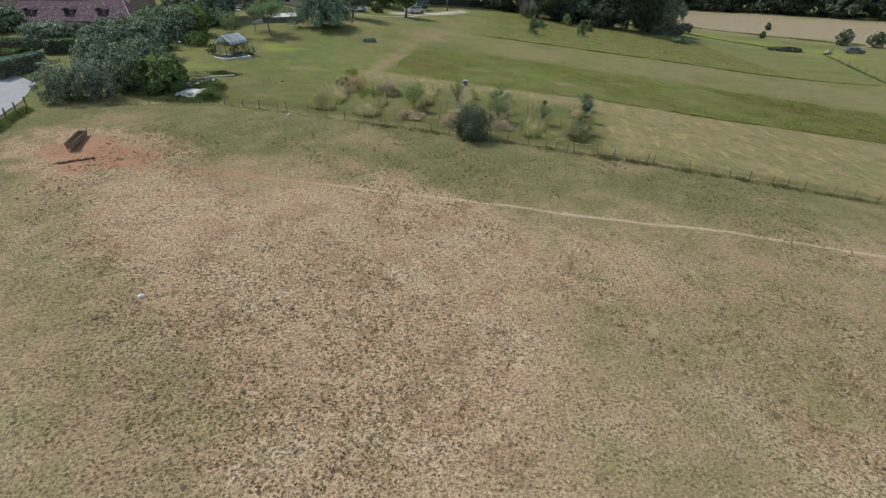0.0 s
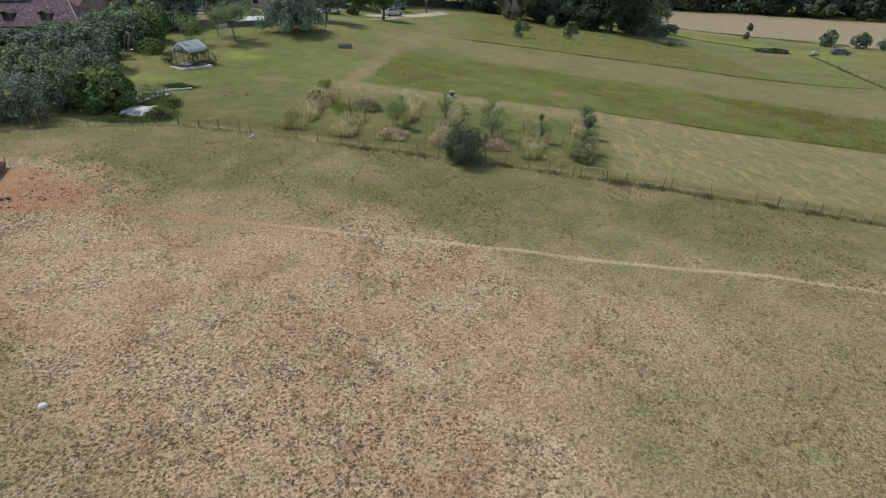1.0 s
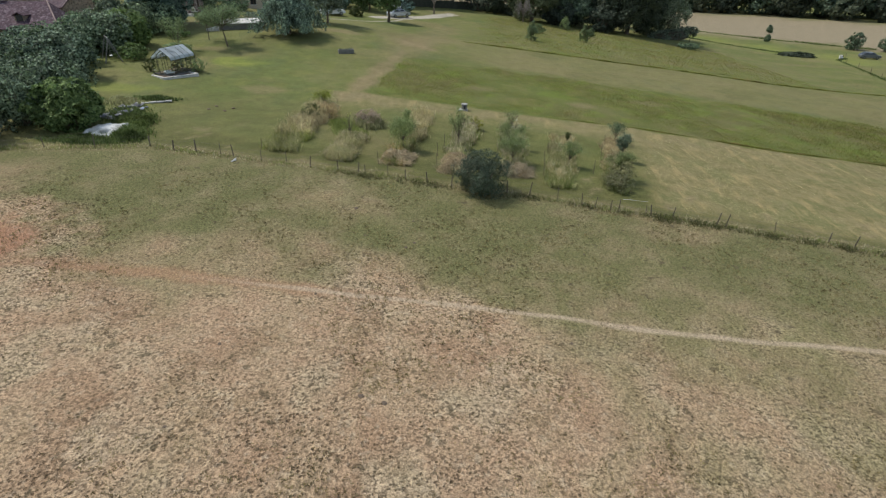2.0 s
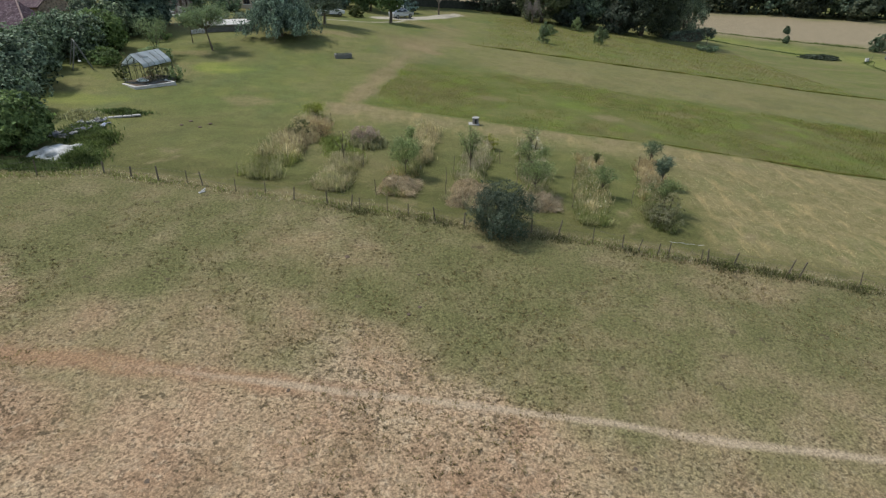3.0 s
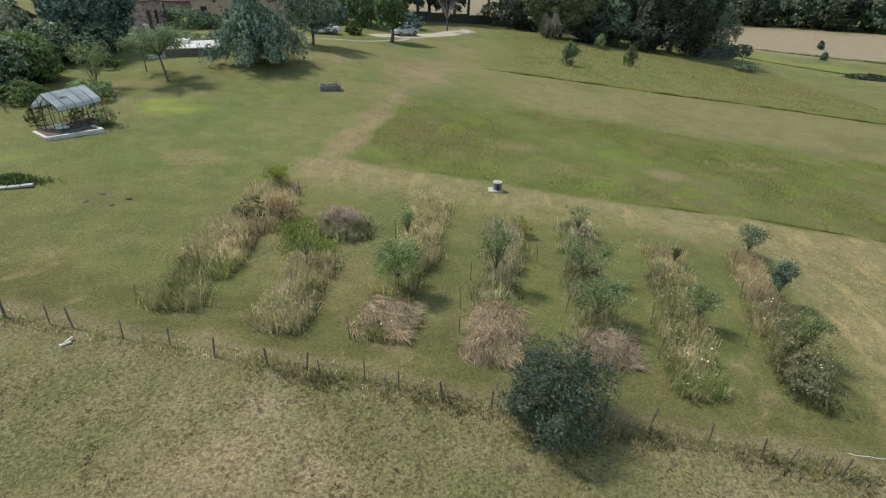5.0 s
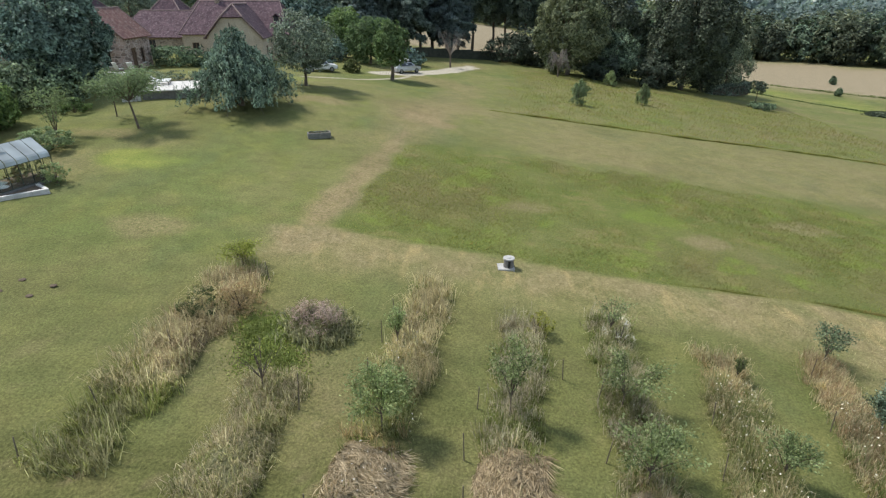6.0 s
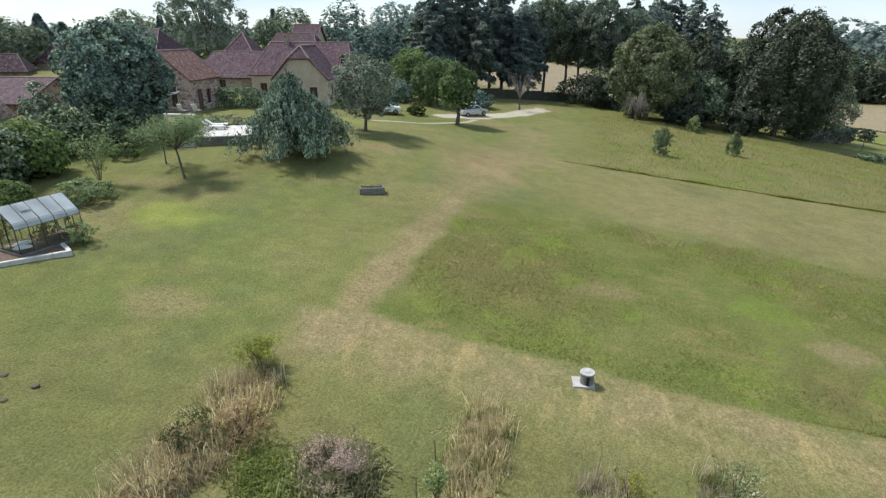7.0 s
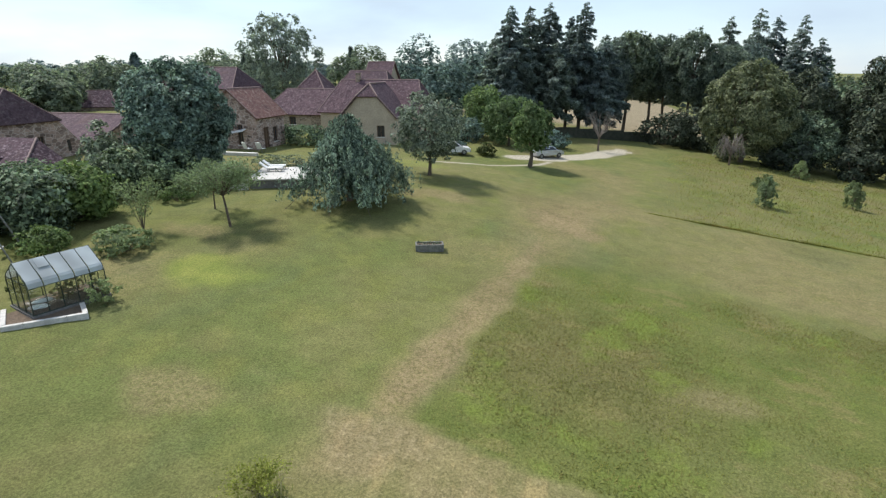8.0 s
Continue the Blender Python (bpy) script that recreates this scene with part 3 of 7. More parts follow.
    strip = (1 - smooth01(np.abs(x - left + 1.0) + wob * 1.4, 0.2, 1.5)) * smooth01(y, 58, 62) * (1 - smooth01(y, 80, 88))
    worn = 0.3 * smooth01(ripple(x, y, 7, 11), 0.1, 0.9) + 0.35 * (1 - smooth01(line_dist(x, y, [(-4, 80), (-2, 92), (2, 104)]) + wob * 2, 0.8, 4.5))
    band = smooth01(y - high, 0.5, 3) * (1 - smooth01(y - mead, -1, 0)) * smooth01(x, 0, 12) * 0.28
    z["worn"] = np.clip(np.maximum(np.maximum(strip * 0.6, worn), band), 0, 1)
    a = smooth01((x - 78) * 0.714 + (y - 186.6) * 0.70, -1, 1)
    b = 1 - smooth01((x - 105.4) * 0.598 + (y - 255.5) * 0.80, -1, 1)
    def patch(px, py, rx, ry, amount):
        return amount * (1 - smooth01(np.hypot((x - px) / rx, (y - py) / ry) + ripple(x, y, 1.4, px) * 0.35 + wob * 0.4, 0.45, 1.1))

    z["worn"] = np.clip(np.maximum.reduce([z["worn"], patch(-24.3, 75.6, 2.4, 1.4, 0.4), patch(-2, 87, 2.6, 3.2, 0.65), patch(-15, 62, 3, 1.4, 0.4), patch(-12, 88, 3, 2, 0.4)]), 0, 1)
    z["deep"] = 0.45 * (1 - smooth01(y + x * 0.1 + wob * 3, 54, 61)) * smooth01(x + wob * 3, -26, -20) + 0.3 * smooth01(ripple(x, y, 5, 21), 0.2, 0.9)
    z["deep"] = np.clip(z["deep"] + 0.75 * smooth01(y - fence, 0.0, 0.5) * (1 - smooth01(y - fence + wob * 2, 1.5, 4.5)) * smooth01(x, -22, -17), 0, 1)
    z["lush"] = np.maximum.reduce([patch(-20.2, 71, 3.2, 2.0, 0.7), patch(-27, 60, 3, 2, 0.5), patch(-19, 100, 6, 3, 0.5), 0.55 - 0.55 * smooth01(line_dist(x, y, [(66, 178), (70, 172), (88, 142), (96, 130)]) + wob * 2, 3.5, 5)])
    z["brown"] = np.maximum.reduce([patch(14.2, 65, 1.6, 1.2, 0.6), patch(-7.6, 61.6, 2.4, 1.6, 0.6), patch(22, 69, 4, 1.2, 0.5), patch(4.5, 68, 2.5, 1.0, 0.4), 0.18 * z["tall"] * smooth01(ripple(x, y, 3.3, 13), 0.25, 0.9), 0.5 * z["tall"] * smooth01(y, 88, 94) * smooth01(ripple(x, y, 2.2, 17), -0.6, 0.8)])
    edge = 1 - smooth01(np.abs(y - fence - 0.1) + wob, 0.25, 0.9)
    spots = smooth01(ripple(x, y, 0.55, 31) + 0.6 * ripple(x, y, 1.7, 33), 0.55, 1.0) * smooth01(y - fence, 0.3, 1) * (1 - smooth01(y - fence, 3, 8))
    z["brown"] = np.clip(np.maximum.reduce([z["brown"], 0.55 * edge, 0.6 * spots, 0.35 * belt * smooth01(ripple(x, y, 1.2, 41) + 0.3, 0.0, 1.0), 0.35 * strip * smooth01(ripple(x, y, 0.8, 42), -0.3, 0.8)]), 0, 1)
    z["sward"] = smooth01(y + jag, 27, 37) * (1 - z["dry"]) + 0.7 * smooth01(-x + jag, 14, 20) * (1 - smooth01(y + jag, 24, 30)) * (1 - z["dry"])
    around = 1 - smooth01(red + 1.5 * jag2, 5.0, 9.5)
    core = 1 - smooth01(np.hypot((x + 7) / 10.5, (y - 17) / 11.5) + 0.25 * jag2, 0.55, 1.1)
    z["trod"] = np.clip(np.maximum(around, core * 0.95), 0, 1) * 0.85 + 0.12
    z["straw"] = np.maximum(a * b * smooth01(x, 56, 60), smooth01(y, 163, 166) * (1 - smooth01(y, 330, 340)) * (1 - smooth01(np.abs(x + 5), 38, 42)))
    drive = line_dist(x, y, [(-9, 114.5), (-4.5, 117.0), (1, 125.5), (4.5, 132.0)])
    z["gravel"] = np.maximum(1 - smooth01(drive + wob, 1.2, 1.8), 1 - smooth01(line_dist(x, y, [(-17, 103.6), (-11, 106.6), (-6, 111.4), (-5, 114)]) + wob * 0.2, 0.12, 0.4))
    z["gravel"] = np.maximum(z["gravel"], (1 - smooth01(np.hypot(x + 41.5, (y - 48.0) * 1.3) + wob, 3.5, 4.5)))
    return z


def spread(lo, hi, step, far, grow=1.16):
    core = list(np.arange(lo, hi + step / 2, step))
    up, d = [core[-1]], step
    while up[-1] < far:
        d *= grow
        up.append(up[-1] + d)
    down, d = [core[0]], step
    while down[-1] > -far:
        d *= grow
        down.append(down[-1] - d)
    return np.array(down[:0:-1] + core + up[1:])


gx, gy = spread(-29, 30, 0.34, 3800), spread(8, 124, 0.37, 3800)
# finer rows where the cattle track runs
gy = np.unique(np.round(np.concatenate([gy[(gy < 28.2) | (gy > 33.2)], np.arange(28.25, 33.2, 0.09)]), 4))
X, Y = np.meshgrid(gx, gy)
Z = land(X, Y) + np.where((Y < 130) & (np.abs(X) < 80), 0.03 * ripple(X, Y, 1.6, 2) + 0.05 * ripple(X, Y, 6, 4), 0)
nx, ny = len(gx), len(gy)
idx = np.arange(nx * ny).reshape(ny, nx)
quads = np.stack([idx[:-1, :-1], idx[:-1, 1:], idx[1:, 1:], idx[1:, :-1]], -1).reshape(-1, 4)
ground = tagged(raw("ground", np.stack([X, Y, Z], -1).reshape(-1, 3), [quads], M_GROUND),
                "hillside pasture, mown lawn and bleached hay meadow", "ground", kind="structure")
ground.data.shade_smooth()
for key, value in zones(X, Y).items():
    ground.data.attributes.new(key, "FLOAT", "POINT").data.foreach_set("value", value.astype(np.float32).ravel())

# the lane beside the pasture
pts = [(-32.6, 22), (-34.2, 34), (-35.2, 39), (-36.4, 44.5), (-38.4, 49.5), (-43, 52.5), (-52, 54)]
left_edge, right_edge = [], []
for i, p in enumerate(pts):
    a, b = Vector(pts[max(i - 1, 0)]), Vector(pts[min(i + 1, len(pts) - 1)])
    w = (b - a).normalized()
    s = Vector((-w.y, w.x)) * 1.75
    left_edge.append(Vector(p) + s)
    right_edge.append(Vector(p) - s)
bm = bmesh.new()
rows = []
for k in range(121):
    f = k / 120 * (len(pts) - 1)
    i = min(int(f), len(pts) - 2)
    a, b = left_edge[i].lerp(left_edge[i + 1], f - i), right_edge[i].lerp(right_edge[i + 1], f - i)
    rows.append([bm.verts.new((*a.lerp(b, j / 6), ground_at(*a.lerp(b, j / 6)) + 0.07)) for j in range(7)])
for r, s in zip(rows, rows[1:]):
    for j in range(6):
        bm.faces.new((r[j], r[j + 1], s[j + 1], s[j]))
tagged(part("road", bm, M_ASPHALT, None), "narrow grey asphalt lane beside the pasture", "road", kind="structure")


# ---- plants ----
def unit(v):
    return v / np.maximum(np.linalg.norm(v, axis=-1, keepdims=True), 1e-9)


def sphere_points(n):
    return unit(rng.normal(size=(n, 3)))


def leaves(pos, nrm, axis, length, width):
    """Diamond leaves: verts and faces."""
    side = unit(np.cross(axis, nrm))
    length, width = np.broadcast_to(length, len(pos))[:, None], np.broadcast_to(width, len(pos))[:, None]
    fold = nrm * width * 0.18
    v = np.stack([pos - axis * length / 2, pos + side * width / 2 + fold, pos + axis * length / 2, pos - side * width / 2 + fold], 1).reshape(-1, 3)
    return v, np.arange(len(v)).reshape(-1, 4)


def spikes(pos, nrm, axis, length, width):
    """Three-cornered leaves or sprays, broad at the root: verts and faces."""
    side = unit(np.cross(axis, nrm))
    length, width = np.broadcast_to(length, len(pos))[:, None], np.broadcast_to(width, len(pos))[:, None]
    root = pos - axis * length * 0.4
    v = np.stack([root + side * width / 2, pos + axis * length * 0.6, root - side * width / 2], 1).reshape(-1, 3)
    return v, np.arange(len(v)).reshape(-1, 3)


def crown_points(n, centre, radii, lumps, lump, flat=0.0, ragged=0.25, taper=0.0, hang=0.0, per=26):
    """Points in an uneven crown: boughs of several sizes over an ellipsoid, each set with sprays of leaves."""
    centre, radii = np.array(centre, float), np.array(radii, float)
    i = np.arange(lumps) + 0.5
    h = np.maximum(1 - 2 * i / lumps, -0.85 + flat)
    a = math.pi * (1 + 5 ** 0.5) * i + rng.uniform(-0.6, 0.6, lumps)
    w = np.sqrt(1 - h * h)
    d = np.stack([w * np.cos(a), w * np.sin(a), h], 1)
    size = lump * rng.uniform(0.5, 1.25, lumps)
    mid = d * (1.0 - size * rng.uniform(0.6, 1.3, lumps))[:, None]
    sprays = max(n // per, 8)
    k = rng.choice(lumps, sprays, p=size ** 2 / np.sum(size ** 2))
    s = sphere_points(sprays)
    s = np.where((np.sum(s * d[k], 1) < -0.25)[:, None], -s, s)
    c = mid[k] + s * (size[k] * rng.uniform(1 - 1.1 * ragged, 1 + 0.9 * ragged, sprays))[:, None]
    deep = rng.uniform(0, 1, sprays) < 0.22
    c[deep] = s[deep] * rng.uniform(0.4, 0.72, (int(deep.sum()), 1))
    j = rng.integers(0, sprays, n)
    spray = 0.42 * lump * rng.uniform(0.6, 1.3, sprays)
    off = rng.normal(size=(n, 3)) * np.array([1, 1, 0.9]) * (spray[j] * 0.5)[:, None]
    off -= 0.65 * np.sum(off * s[j], 1)[:, None] * s[j]
    if hang:
        off[:, 2] -= np.abs(rng.normal(size=n)) * hang
        off[:, :2] += s[j][:, :2] * rng.uniform(0, 0.5 * hang, n)[:, None]
    p = c[j] + off
    p[:, :2] *= (1 - taper * np.clip(p[:, 2], -1, 1))[:, None] / (1 + 0.4 * taper)
    p[:, 2] = np.maximum(p[:, 2], -1.05)
    out = unit(0.25 * p + 1.0 * s[j] + np.array([0, 0, 0.4]))
    return centre + p * radii, out, centre + mid * radii


def crown_mesh(parent, material, n, centre, radii, leaf, lumps=14, lump=0.42, droop=0.0, slim=0.55, flat=0.0, ragged=0.25, name="crown", taper=0.0, hang=0.0):
    n = int(n * 1.4) if leaf >= 0.2 else n
    p, out, mid = crown_points(n, centre, radii, lumps, lump, flat, ragged, taper, hang)
    nrm = unit(out + 0.5 * rng.normal(size=p.shape))
    axis = unit(np.cross(nrm, rng.normal(size=p.shape)))
    axis = unit(axis * (1 - droop) + droop * (np.array([0, 0, -1.0]) + 0.5 * out))
    size = leaf * rng.uniform(0.6, 1.35, n)
    v, f = spikes(p, nrm, axis, size, size * slim * 1.3) if leaf >= 0.2 else leaves(p, nrm, axis, size, size * slim)
    return raw(name, v, [f], material, parent), mid


def trunk_mesh(parent, height, radius, tips, lean=(0, 0), material=None, split=0.55, label=""):
    bm = bmesh.new()
    fork = Vector((lean[0], lean[1], height * split))
    mid = fork * 0.5 + Vector((radius * 0.6, -radius * 0.4, 0))
    limb(bm, (0, 0, -0.25), (0, 0, 0.05), radius * 1.45, radius * 1.1, 8)
    limb(bm, (0, 0, 0.0), mid, radius * 1.12, radius * 0.85, 8)
    limb(bm, mid, fork, radius * 0.85, radius * 0.7, 8)
    for tip in tips:
        tip = Vector(tip)
        knee = fork.lerp(tip, 0.5) + Vector((0, 0, 0.06 * height))
        limb(bm, fork.lerp(mid, random.uniform(0, 0.5)), knee, radius * 0.5, radius * 0.3, 5)
        limb(bm, knee, tip, radius * 0.3, radius * 0.08, 5)
    return part("trunk", bm, material or M_BARK, parent, label)


def tree(x, y, height, spread, label, material, leaf=0.3, n=4000, bare=0.25, lumps=16, lump=0.42, trunk=0.0, droop=0.0, slim=0.55, name="tree", lean=(0, 0), flat=0.0, ragged=0.25, squash=1.0, group="", yaw=0.0, category="tree", wide=1.0, taper=0.0, hang=0.0):
    ob = thing(name, x, y, label, category, yaw, group)
    if leaf > 0.25:
        leaf, n = leaf * 0.9, int(n * 1.2)
    rz = height * (1 - bare) / 2
    centre = (lean[0], lean[1], height - rz)
    _, mid = crown_mesh(ob, material, n, centre, (spread * wide, spread, rz * squash), leaf, lumps, lump, droop, slim, flat, ragged, "crown", taper, hang)
    pick = [tuple(m) for m in mid[: min(9, lumps)]]
    trunk_mesh(ob, height, trunk or 0.02 * height + 0.03, pick, (lean[0] * 0.7, lean[1] * 0.7), split=max(bare + 0.12, 0.3))
    return ob


def conifer(x, y, height, spread, label, n=2600, bare=0.12, group="tall conifers", leaf=0.9):
    """A spruce: whorls of uneven, drooping boughs, each a flat spray with needles hanging under it."""
    ob = thing("conifer", x, y, label, "conifer", group=group)
    bm = bmesh.new()
    limb(bm, (0, 0, -0.3), (0, 0, height * 0.5), 0.013 * height + 0.05, 0.009 * height, 8)
    limb(bm, (0, 0, height * 0.5), (0, 0, height * 0.98), 0.009 * height, 0.03, 6)
    whorls = int(height * (1 - bare) / 0.5)
    h = np.repeat(bare + (1 - bare) * (np.arange(whorls) + 0.3) / whorls, 5)
    boughs = len(h)
    h = np.clip(h + rng.normal(size=boughs) * 0.012, bare, 0.995)
    ang = np.tile(np.arange(5) * 2 * math.pi / 5, whorls) + np.repeat(rng.uniform(0, 6.28, whorls), 5) + rng.normal(size=boughs) * 0.25
    side_heavy = 1 + 0.16 * np.cos(ang - rng.uniform(0, 6.28))
    reach = (1.45 * spread * (1.0 - h) ** 0.66 * (1 - 0.3 * (1 - h)) + 0.3) * rng.uniform(0.55, 1.15, boughs) * side_heavy
    reach *= np.where(rng.uniform(0, 1, boughs) < 0.12, 0.45, 1) * np.where(h < bare + 0.08, 0.7, 1)
    sag = rng.uniform(0.12, 0.42, boughs)
    for k in range(0, boughs, 3):
        z = h[k] * height
        limb(bm, (0, 0, z), (math.cos(ang[k]) * reach[k] * 0.85, math.sin(ang[k]) * reach[k] * 0.85, z - sag[k] * 0.7 * reach[k]), 0.05, 0.015, 4, False)
    part("trunk", bm, M_BARK, ob)
    weight = reach * (0.9 + reach)
    k = rng.choice(boughs, n, p=weight / np.sum(weight))
    u = rng.uniform(0.03, 1, n) ** 0.55
    r = reach[k] * u
    side = rng.normal(size=n) * (0.08 + 0.17 * reach[k] * (1.1 - u))
    px = np.cos(ang[k]) * r - np.sin(ang[k]) * side
    py = np.sin(ang[k]) * r + np.cos(ang[k]) * side
    pz = h[k] * height - sag[k] * r * (1.15 - 0.35 * u * u) - np.abs(rng.normal(size=n)) * (0.12 + 0.09 * r)
    p = np.stack([px, py, np.maximum(pz, 0.3)], 1)
    out = np.stack([np.cos(ang[k]), np.sin(ang[k]), np.full(n, -0.55)], 1)
    axis = unit(out + 0.55 * rng.normal(size=(n, 3)) * np.array([1, 1, 0.7]))
    nrm = unit(np.array([0, 0, 1.0]) + 0.4 * out + 0.5 * rng.normal(size=(n, 3)))
    size = leaf * rng.uniform(0.6, 1.3, n) * (1.1 - 0.55 * h[k])
    v, f = spikes(p, nrm, axis, size, size * 0.5)
    raw("crown", v, [f], M_NEEDLE, ob)
    return ob


def weeping_tree(x, y, height, spread, label, material, n, leaf):
    """A tree whose long boughs arch out from the stem and hang to the lawn in tiers."""
    ob = thing("weeping_tree", x, y, label, "tree")
    boughs = 170
    low = rng.uniform(0, 1, boughs) ** 0.9
    z0 = height * (0.2 + 0.66 * low)
    ang = rng.uniform(0, 2 * math.pi, boughs)
    reach = spread * (1 - 0.86 * low ** 1.7) * rng.uniform(0.5, 1.12, boughs)
    rise, drop = 0.5 * reach, reach * rng.uniform(0.7, 1.0, boughs) + 0.15

    def along(k, u):
        return np.stack([np.cos(ang[k]) * reach[k] * u, np.sin(ang[k]) * reach[k] * u, z0[k] + rise[k] * u - drop[k] * u * u], -1)

    bm = bmesh.new()
    limb(bm, (0, 0, -0.25), (0.05, 0.02, height * 0.3), 0.27, 0.2, 9)
    limb(bm, (0.05, 0.02, height * 0.3), (-0.05, 0.05, height * 0.92), 0.2, 0.05, 8)
    trunk = part("trunk", bm, M_BARK, ob)
    bm = bmesh.new()
    for k in range(0, boughs, 2):
        for u, w, r in ((0.0, 0.45, 0.05), (0.45, 0.95, 0.03)):
            limb(bm, along(k, u), along(k, w), r, r * 0.6, 4, False)
    part("bough", bm, M_BARK, trunk)
    weight = reach + 0.3
    twigs = n // 14
    kt = rng.choice(boughs, twigs, p=weight / np.sum(weight))
    ut = rng.uniform(0.1, 1.02, twigs) ** 0.7
    at = along(kt, ut) + rng.normal(size=(twigs, 3)) * np.array([0.17, 0.17, 0.12]) * (0.5 + reach[kt])[:, None] * 0.55
    long = rng.uniform(0.15, 0.75, twigs)
    j = rng.integers(0, twigs, n)
    hang = rng.uniform(0, 1, n) * long[j]
    p = at[j] + rng.normal(size=(n, 3)) * 0.07
    p[:, 2] -= hang
    p[:, 2] = np.where(p[:, 2] < 0.5, 0.5 + np.abs(rng.normal(size=n)) * 1.2, p[:, 2])
    out = unit(p * np.array([1, 1, 0.25]) + np.array([0, 0, 0.4]))
    axis = unit(np.array([0, 0, -1.0]) + 0.55 * rng.normal(size=(n, 3)))
    nrm = unit(out + 0.5 * rng.normal(size=(n, 3)))
    size = leaf * rng.uniform(0.6, 1.3, n)
    v, f = spikes(p, nrm, axis, size, size * 0.45)
    raw("crown", v, [f], material, ob)
    return ob


def open_tree(x, y, height, spread, label, material, n, leaf, stems=9, fork=0.35, single=True, name="tree", group="", category="tree", stem=0.04, lean=(0.0, 0.0), droop=0.25):
    """A small airy tree: a short stem, or several, forking into limbs with leaves along their outer part."""
    ob = thing(name, x, y, label, category, group=group)
    bm = bmesh.new()
    base = Vector((lean[0], lean[1], fork * height)) if single else Vector((0, 0, 0.02))
    if single:
        limb(bm, (0, 0, -0.15), base * 0.5, stem * 1.3, stem, 7)
        limb(bm, base * 0.5, base, stem, stem * 0.8, 7)
    starts, ends = [], []
    for k in range(stems):
        a = 2 * math.pi * (k + rng.uniform(-0.3, 0.3)) / stems * 1.618 * 2
        w = spread * rng.uniform(0.2, 0.95)
        tip = Vector((lean[0] * 1.3 + math.cos(a) * w, lean[1] * 1.3 + math.sin(a) * w, height * (1.0 - 0.38 * (w / spread) ** 2 * rng.uniform(0.5, 1.2))))
        knee = base.lerp(tip, 0.5) + Vector((0, 0, 0.05 * height))
        limb(bm, base, knee, stem * 0.6, stem * 0.4, 5, False)
        limb(bm, knee, tip, stem * 0.4, stem * 0.12, 4, False)
        starts.append(base.lerp(knee, 0.55))
        ends.append(tip)
        for _ in range(3):
            f = rng.uniform(0.3, 0.9)
            p = knee.lerp(tip, f)
            q = p + Vector((rng.normal(), rng.normal(), 0.5 * abs(rng.normal()))) * 0.16 * spread + Vector((math.cos(a), math.sin(a), 0.1)) * 0.22 * spread
            limb(bm, p, q, stem * 0.2, stem * 0.08, 3, False)
            starts.append(p)
            ends.append(q)
    part("trunk", bm, M_BARK, ob)
    starts, ends = np.array([tuple(v) for v in starts]), np.array([tuple(v) for v in ends])
    long = np.linalg.norm(ends - starts, axis=1)
    k = rng.choice(len(starts), n, p=long / long.sum())
    u = rng.uniform(0.05, 1.06, n)[:, None]
    p = starts[k] * (1 - u) + ends[k] * u + rng.normal(size=(n, 3)) * (0.035 + 0.095 * spread) * np.array([1, 1, 0.9])
    p[:, 2] = np.maximum(p[:, 2], 0.1)
    nrm = unit(np.array([-0.2, 0, 0.5]) + 0.9 * rng.normal(size=(n, 3)))
    axis = unit(ends[k] - starts[k] + 0.5 * rng.normal(size=(n, 3)) * long[k][:, None] - droop * np.array([0, 0, 1.0]) * long[k][:, None])
    size = leaf * rng.uniform(0.6, 1.35, n)
    v, f = leaves(p, nrm, axis, size, size * 0.5)
    raw("crown", v, [f], material, ob)
    return ob


def bush(x, y, height, spread, label, material, leaf=0.2, n=2500, lumps=12, droop=0.0, slim=0.6, name="bush", wide=1.0, yaw=0.0, ragged=0.3, group="", lump=0.5):
    ob = thing(name, x, y, label, "bush", yaw, group)
    leaf, n = leaf * 1.0, int(n * 1.1)
    _, mid = crown_mesh(ob, material, n, (0, 0, height * 0.45), (spread * wide, spread, height * 0.55), leaf, lumps, lump, droop, slim, 0.0, ragged, "foliage")
    bm = bmesh.new()
    for m in mid[:8]:
        limb(bm, (0.06 * m[0], 0.06 * m[1], -0.1), tuple(m), 0.02 * height + 0.01, 0.006, 5)
    part("stem", bm, M_BARK, ob)
    return ob


def blades(x, y, height, lean, width, arch=True, aim=None, droop=0.0):
    """Grass blades at places x, y: verts and faces of bent, tapering strips."""
    n = len(x)
    base = np.stack([x, y, land(x, y) - 0.02], 1)
    a = rng.uniform(0, 2 * math.pi, n)
    d = np.stack([np.cos(a), np.sin(a), np.zeros(n)], 1)
    if aim is not None:
        d = unit(np.concatenate([aim, np.zeros((n, 1))], 1))
    b = rng.uniform(0, 2 * math.pi, n)
    s = np.stack([np.cos(b), np.sin(b), np.zeros(n)], 1) * width / 2
    up = np.array([0, 0, 1.0])
    height = np.asarray(height)[:, None]
    lean = np.broadcast_to(lean, n)[:, None]
    mid = base + up * height * (0.62 + 0.2 * droop) + d * height * lean * (0.35 + 0.1 * droop)
    tip = base + up * height * (1 - (0.35 + 0.25 * droop) * lean) + d * height * lean
    if not arch:
        v = np.stack([base - s, base + s, tip], 1).reshape(-1, 3)
        return v, [np.arange(len(v)).reshape(-1, 3)]
    v = np.stack([base - s, base + s, mid + s * 0.7, mid - s * 0.7, tip], 1).reshape(-1, 3)
    i = np.arange(n)[:, None] * 5
    return v, [i + np.array([0, 1, 2, 3]), i + np.array([3, 2, 4])]


def stuff(name, v, f, material, label, category="grass"):
    return tagged(raw(name, v, f, material), label, category, kind="stuff")


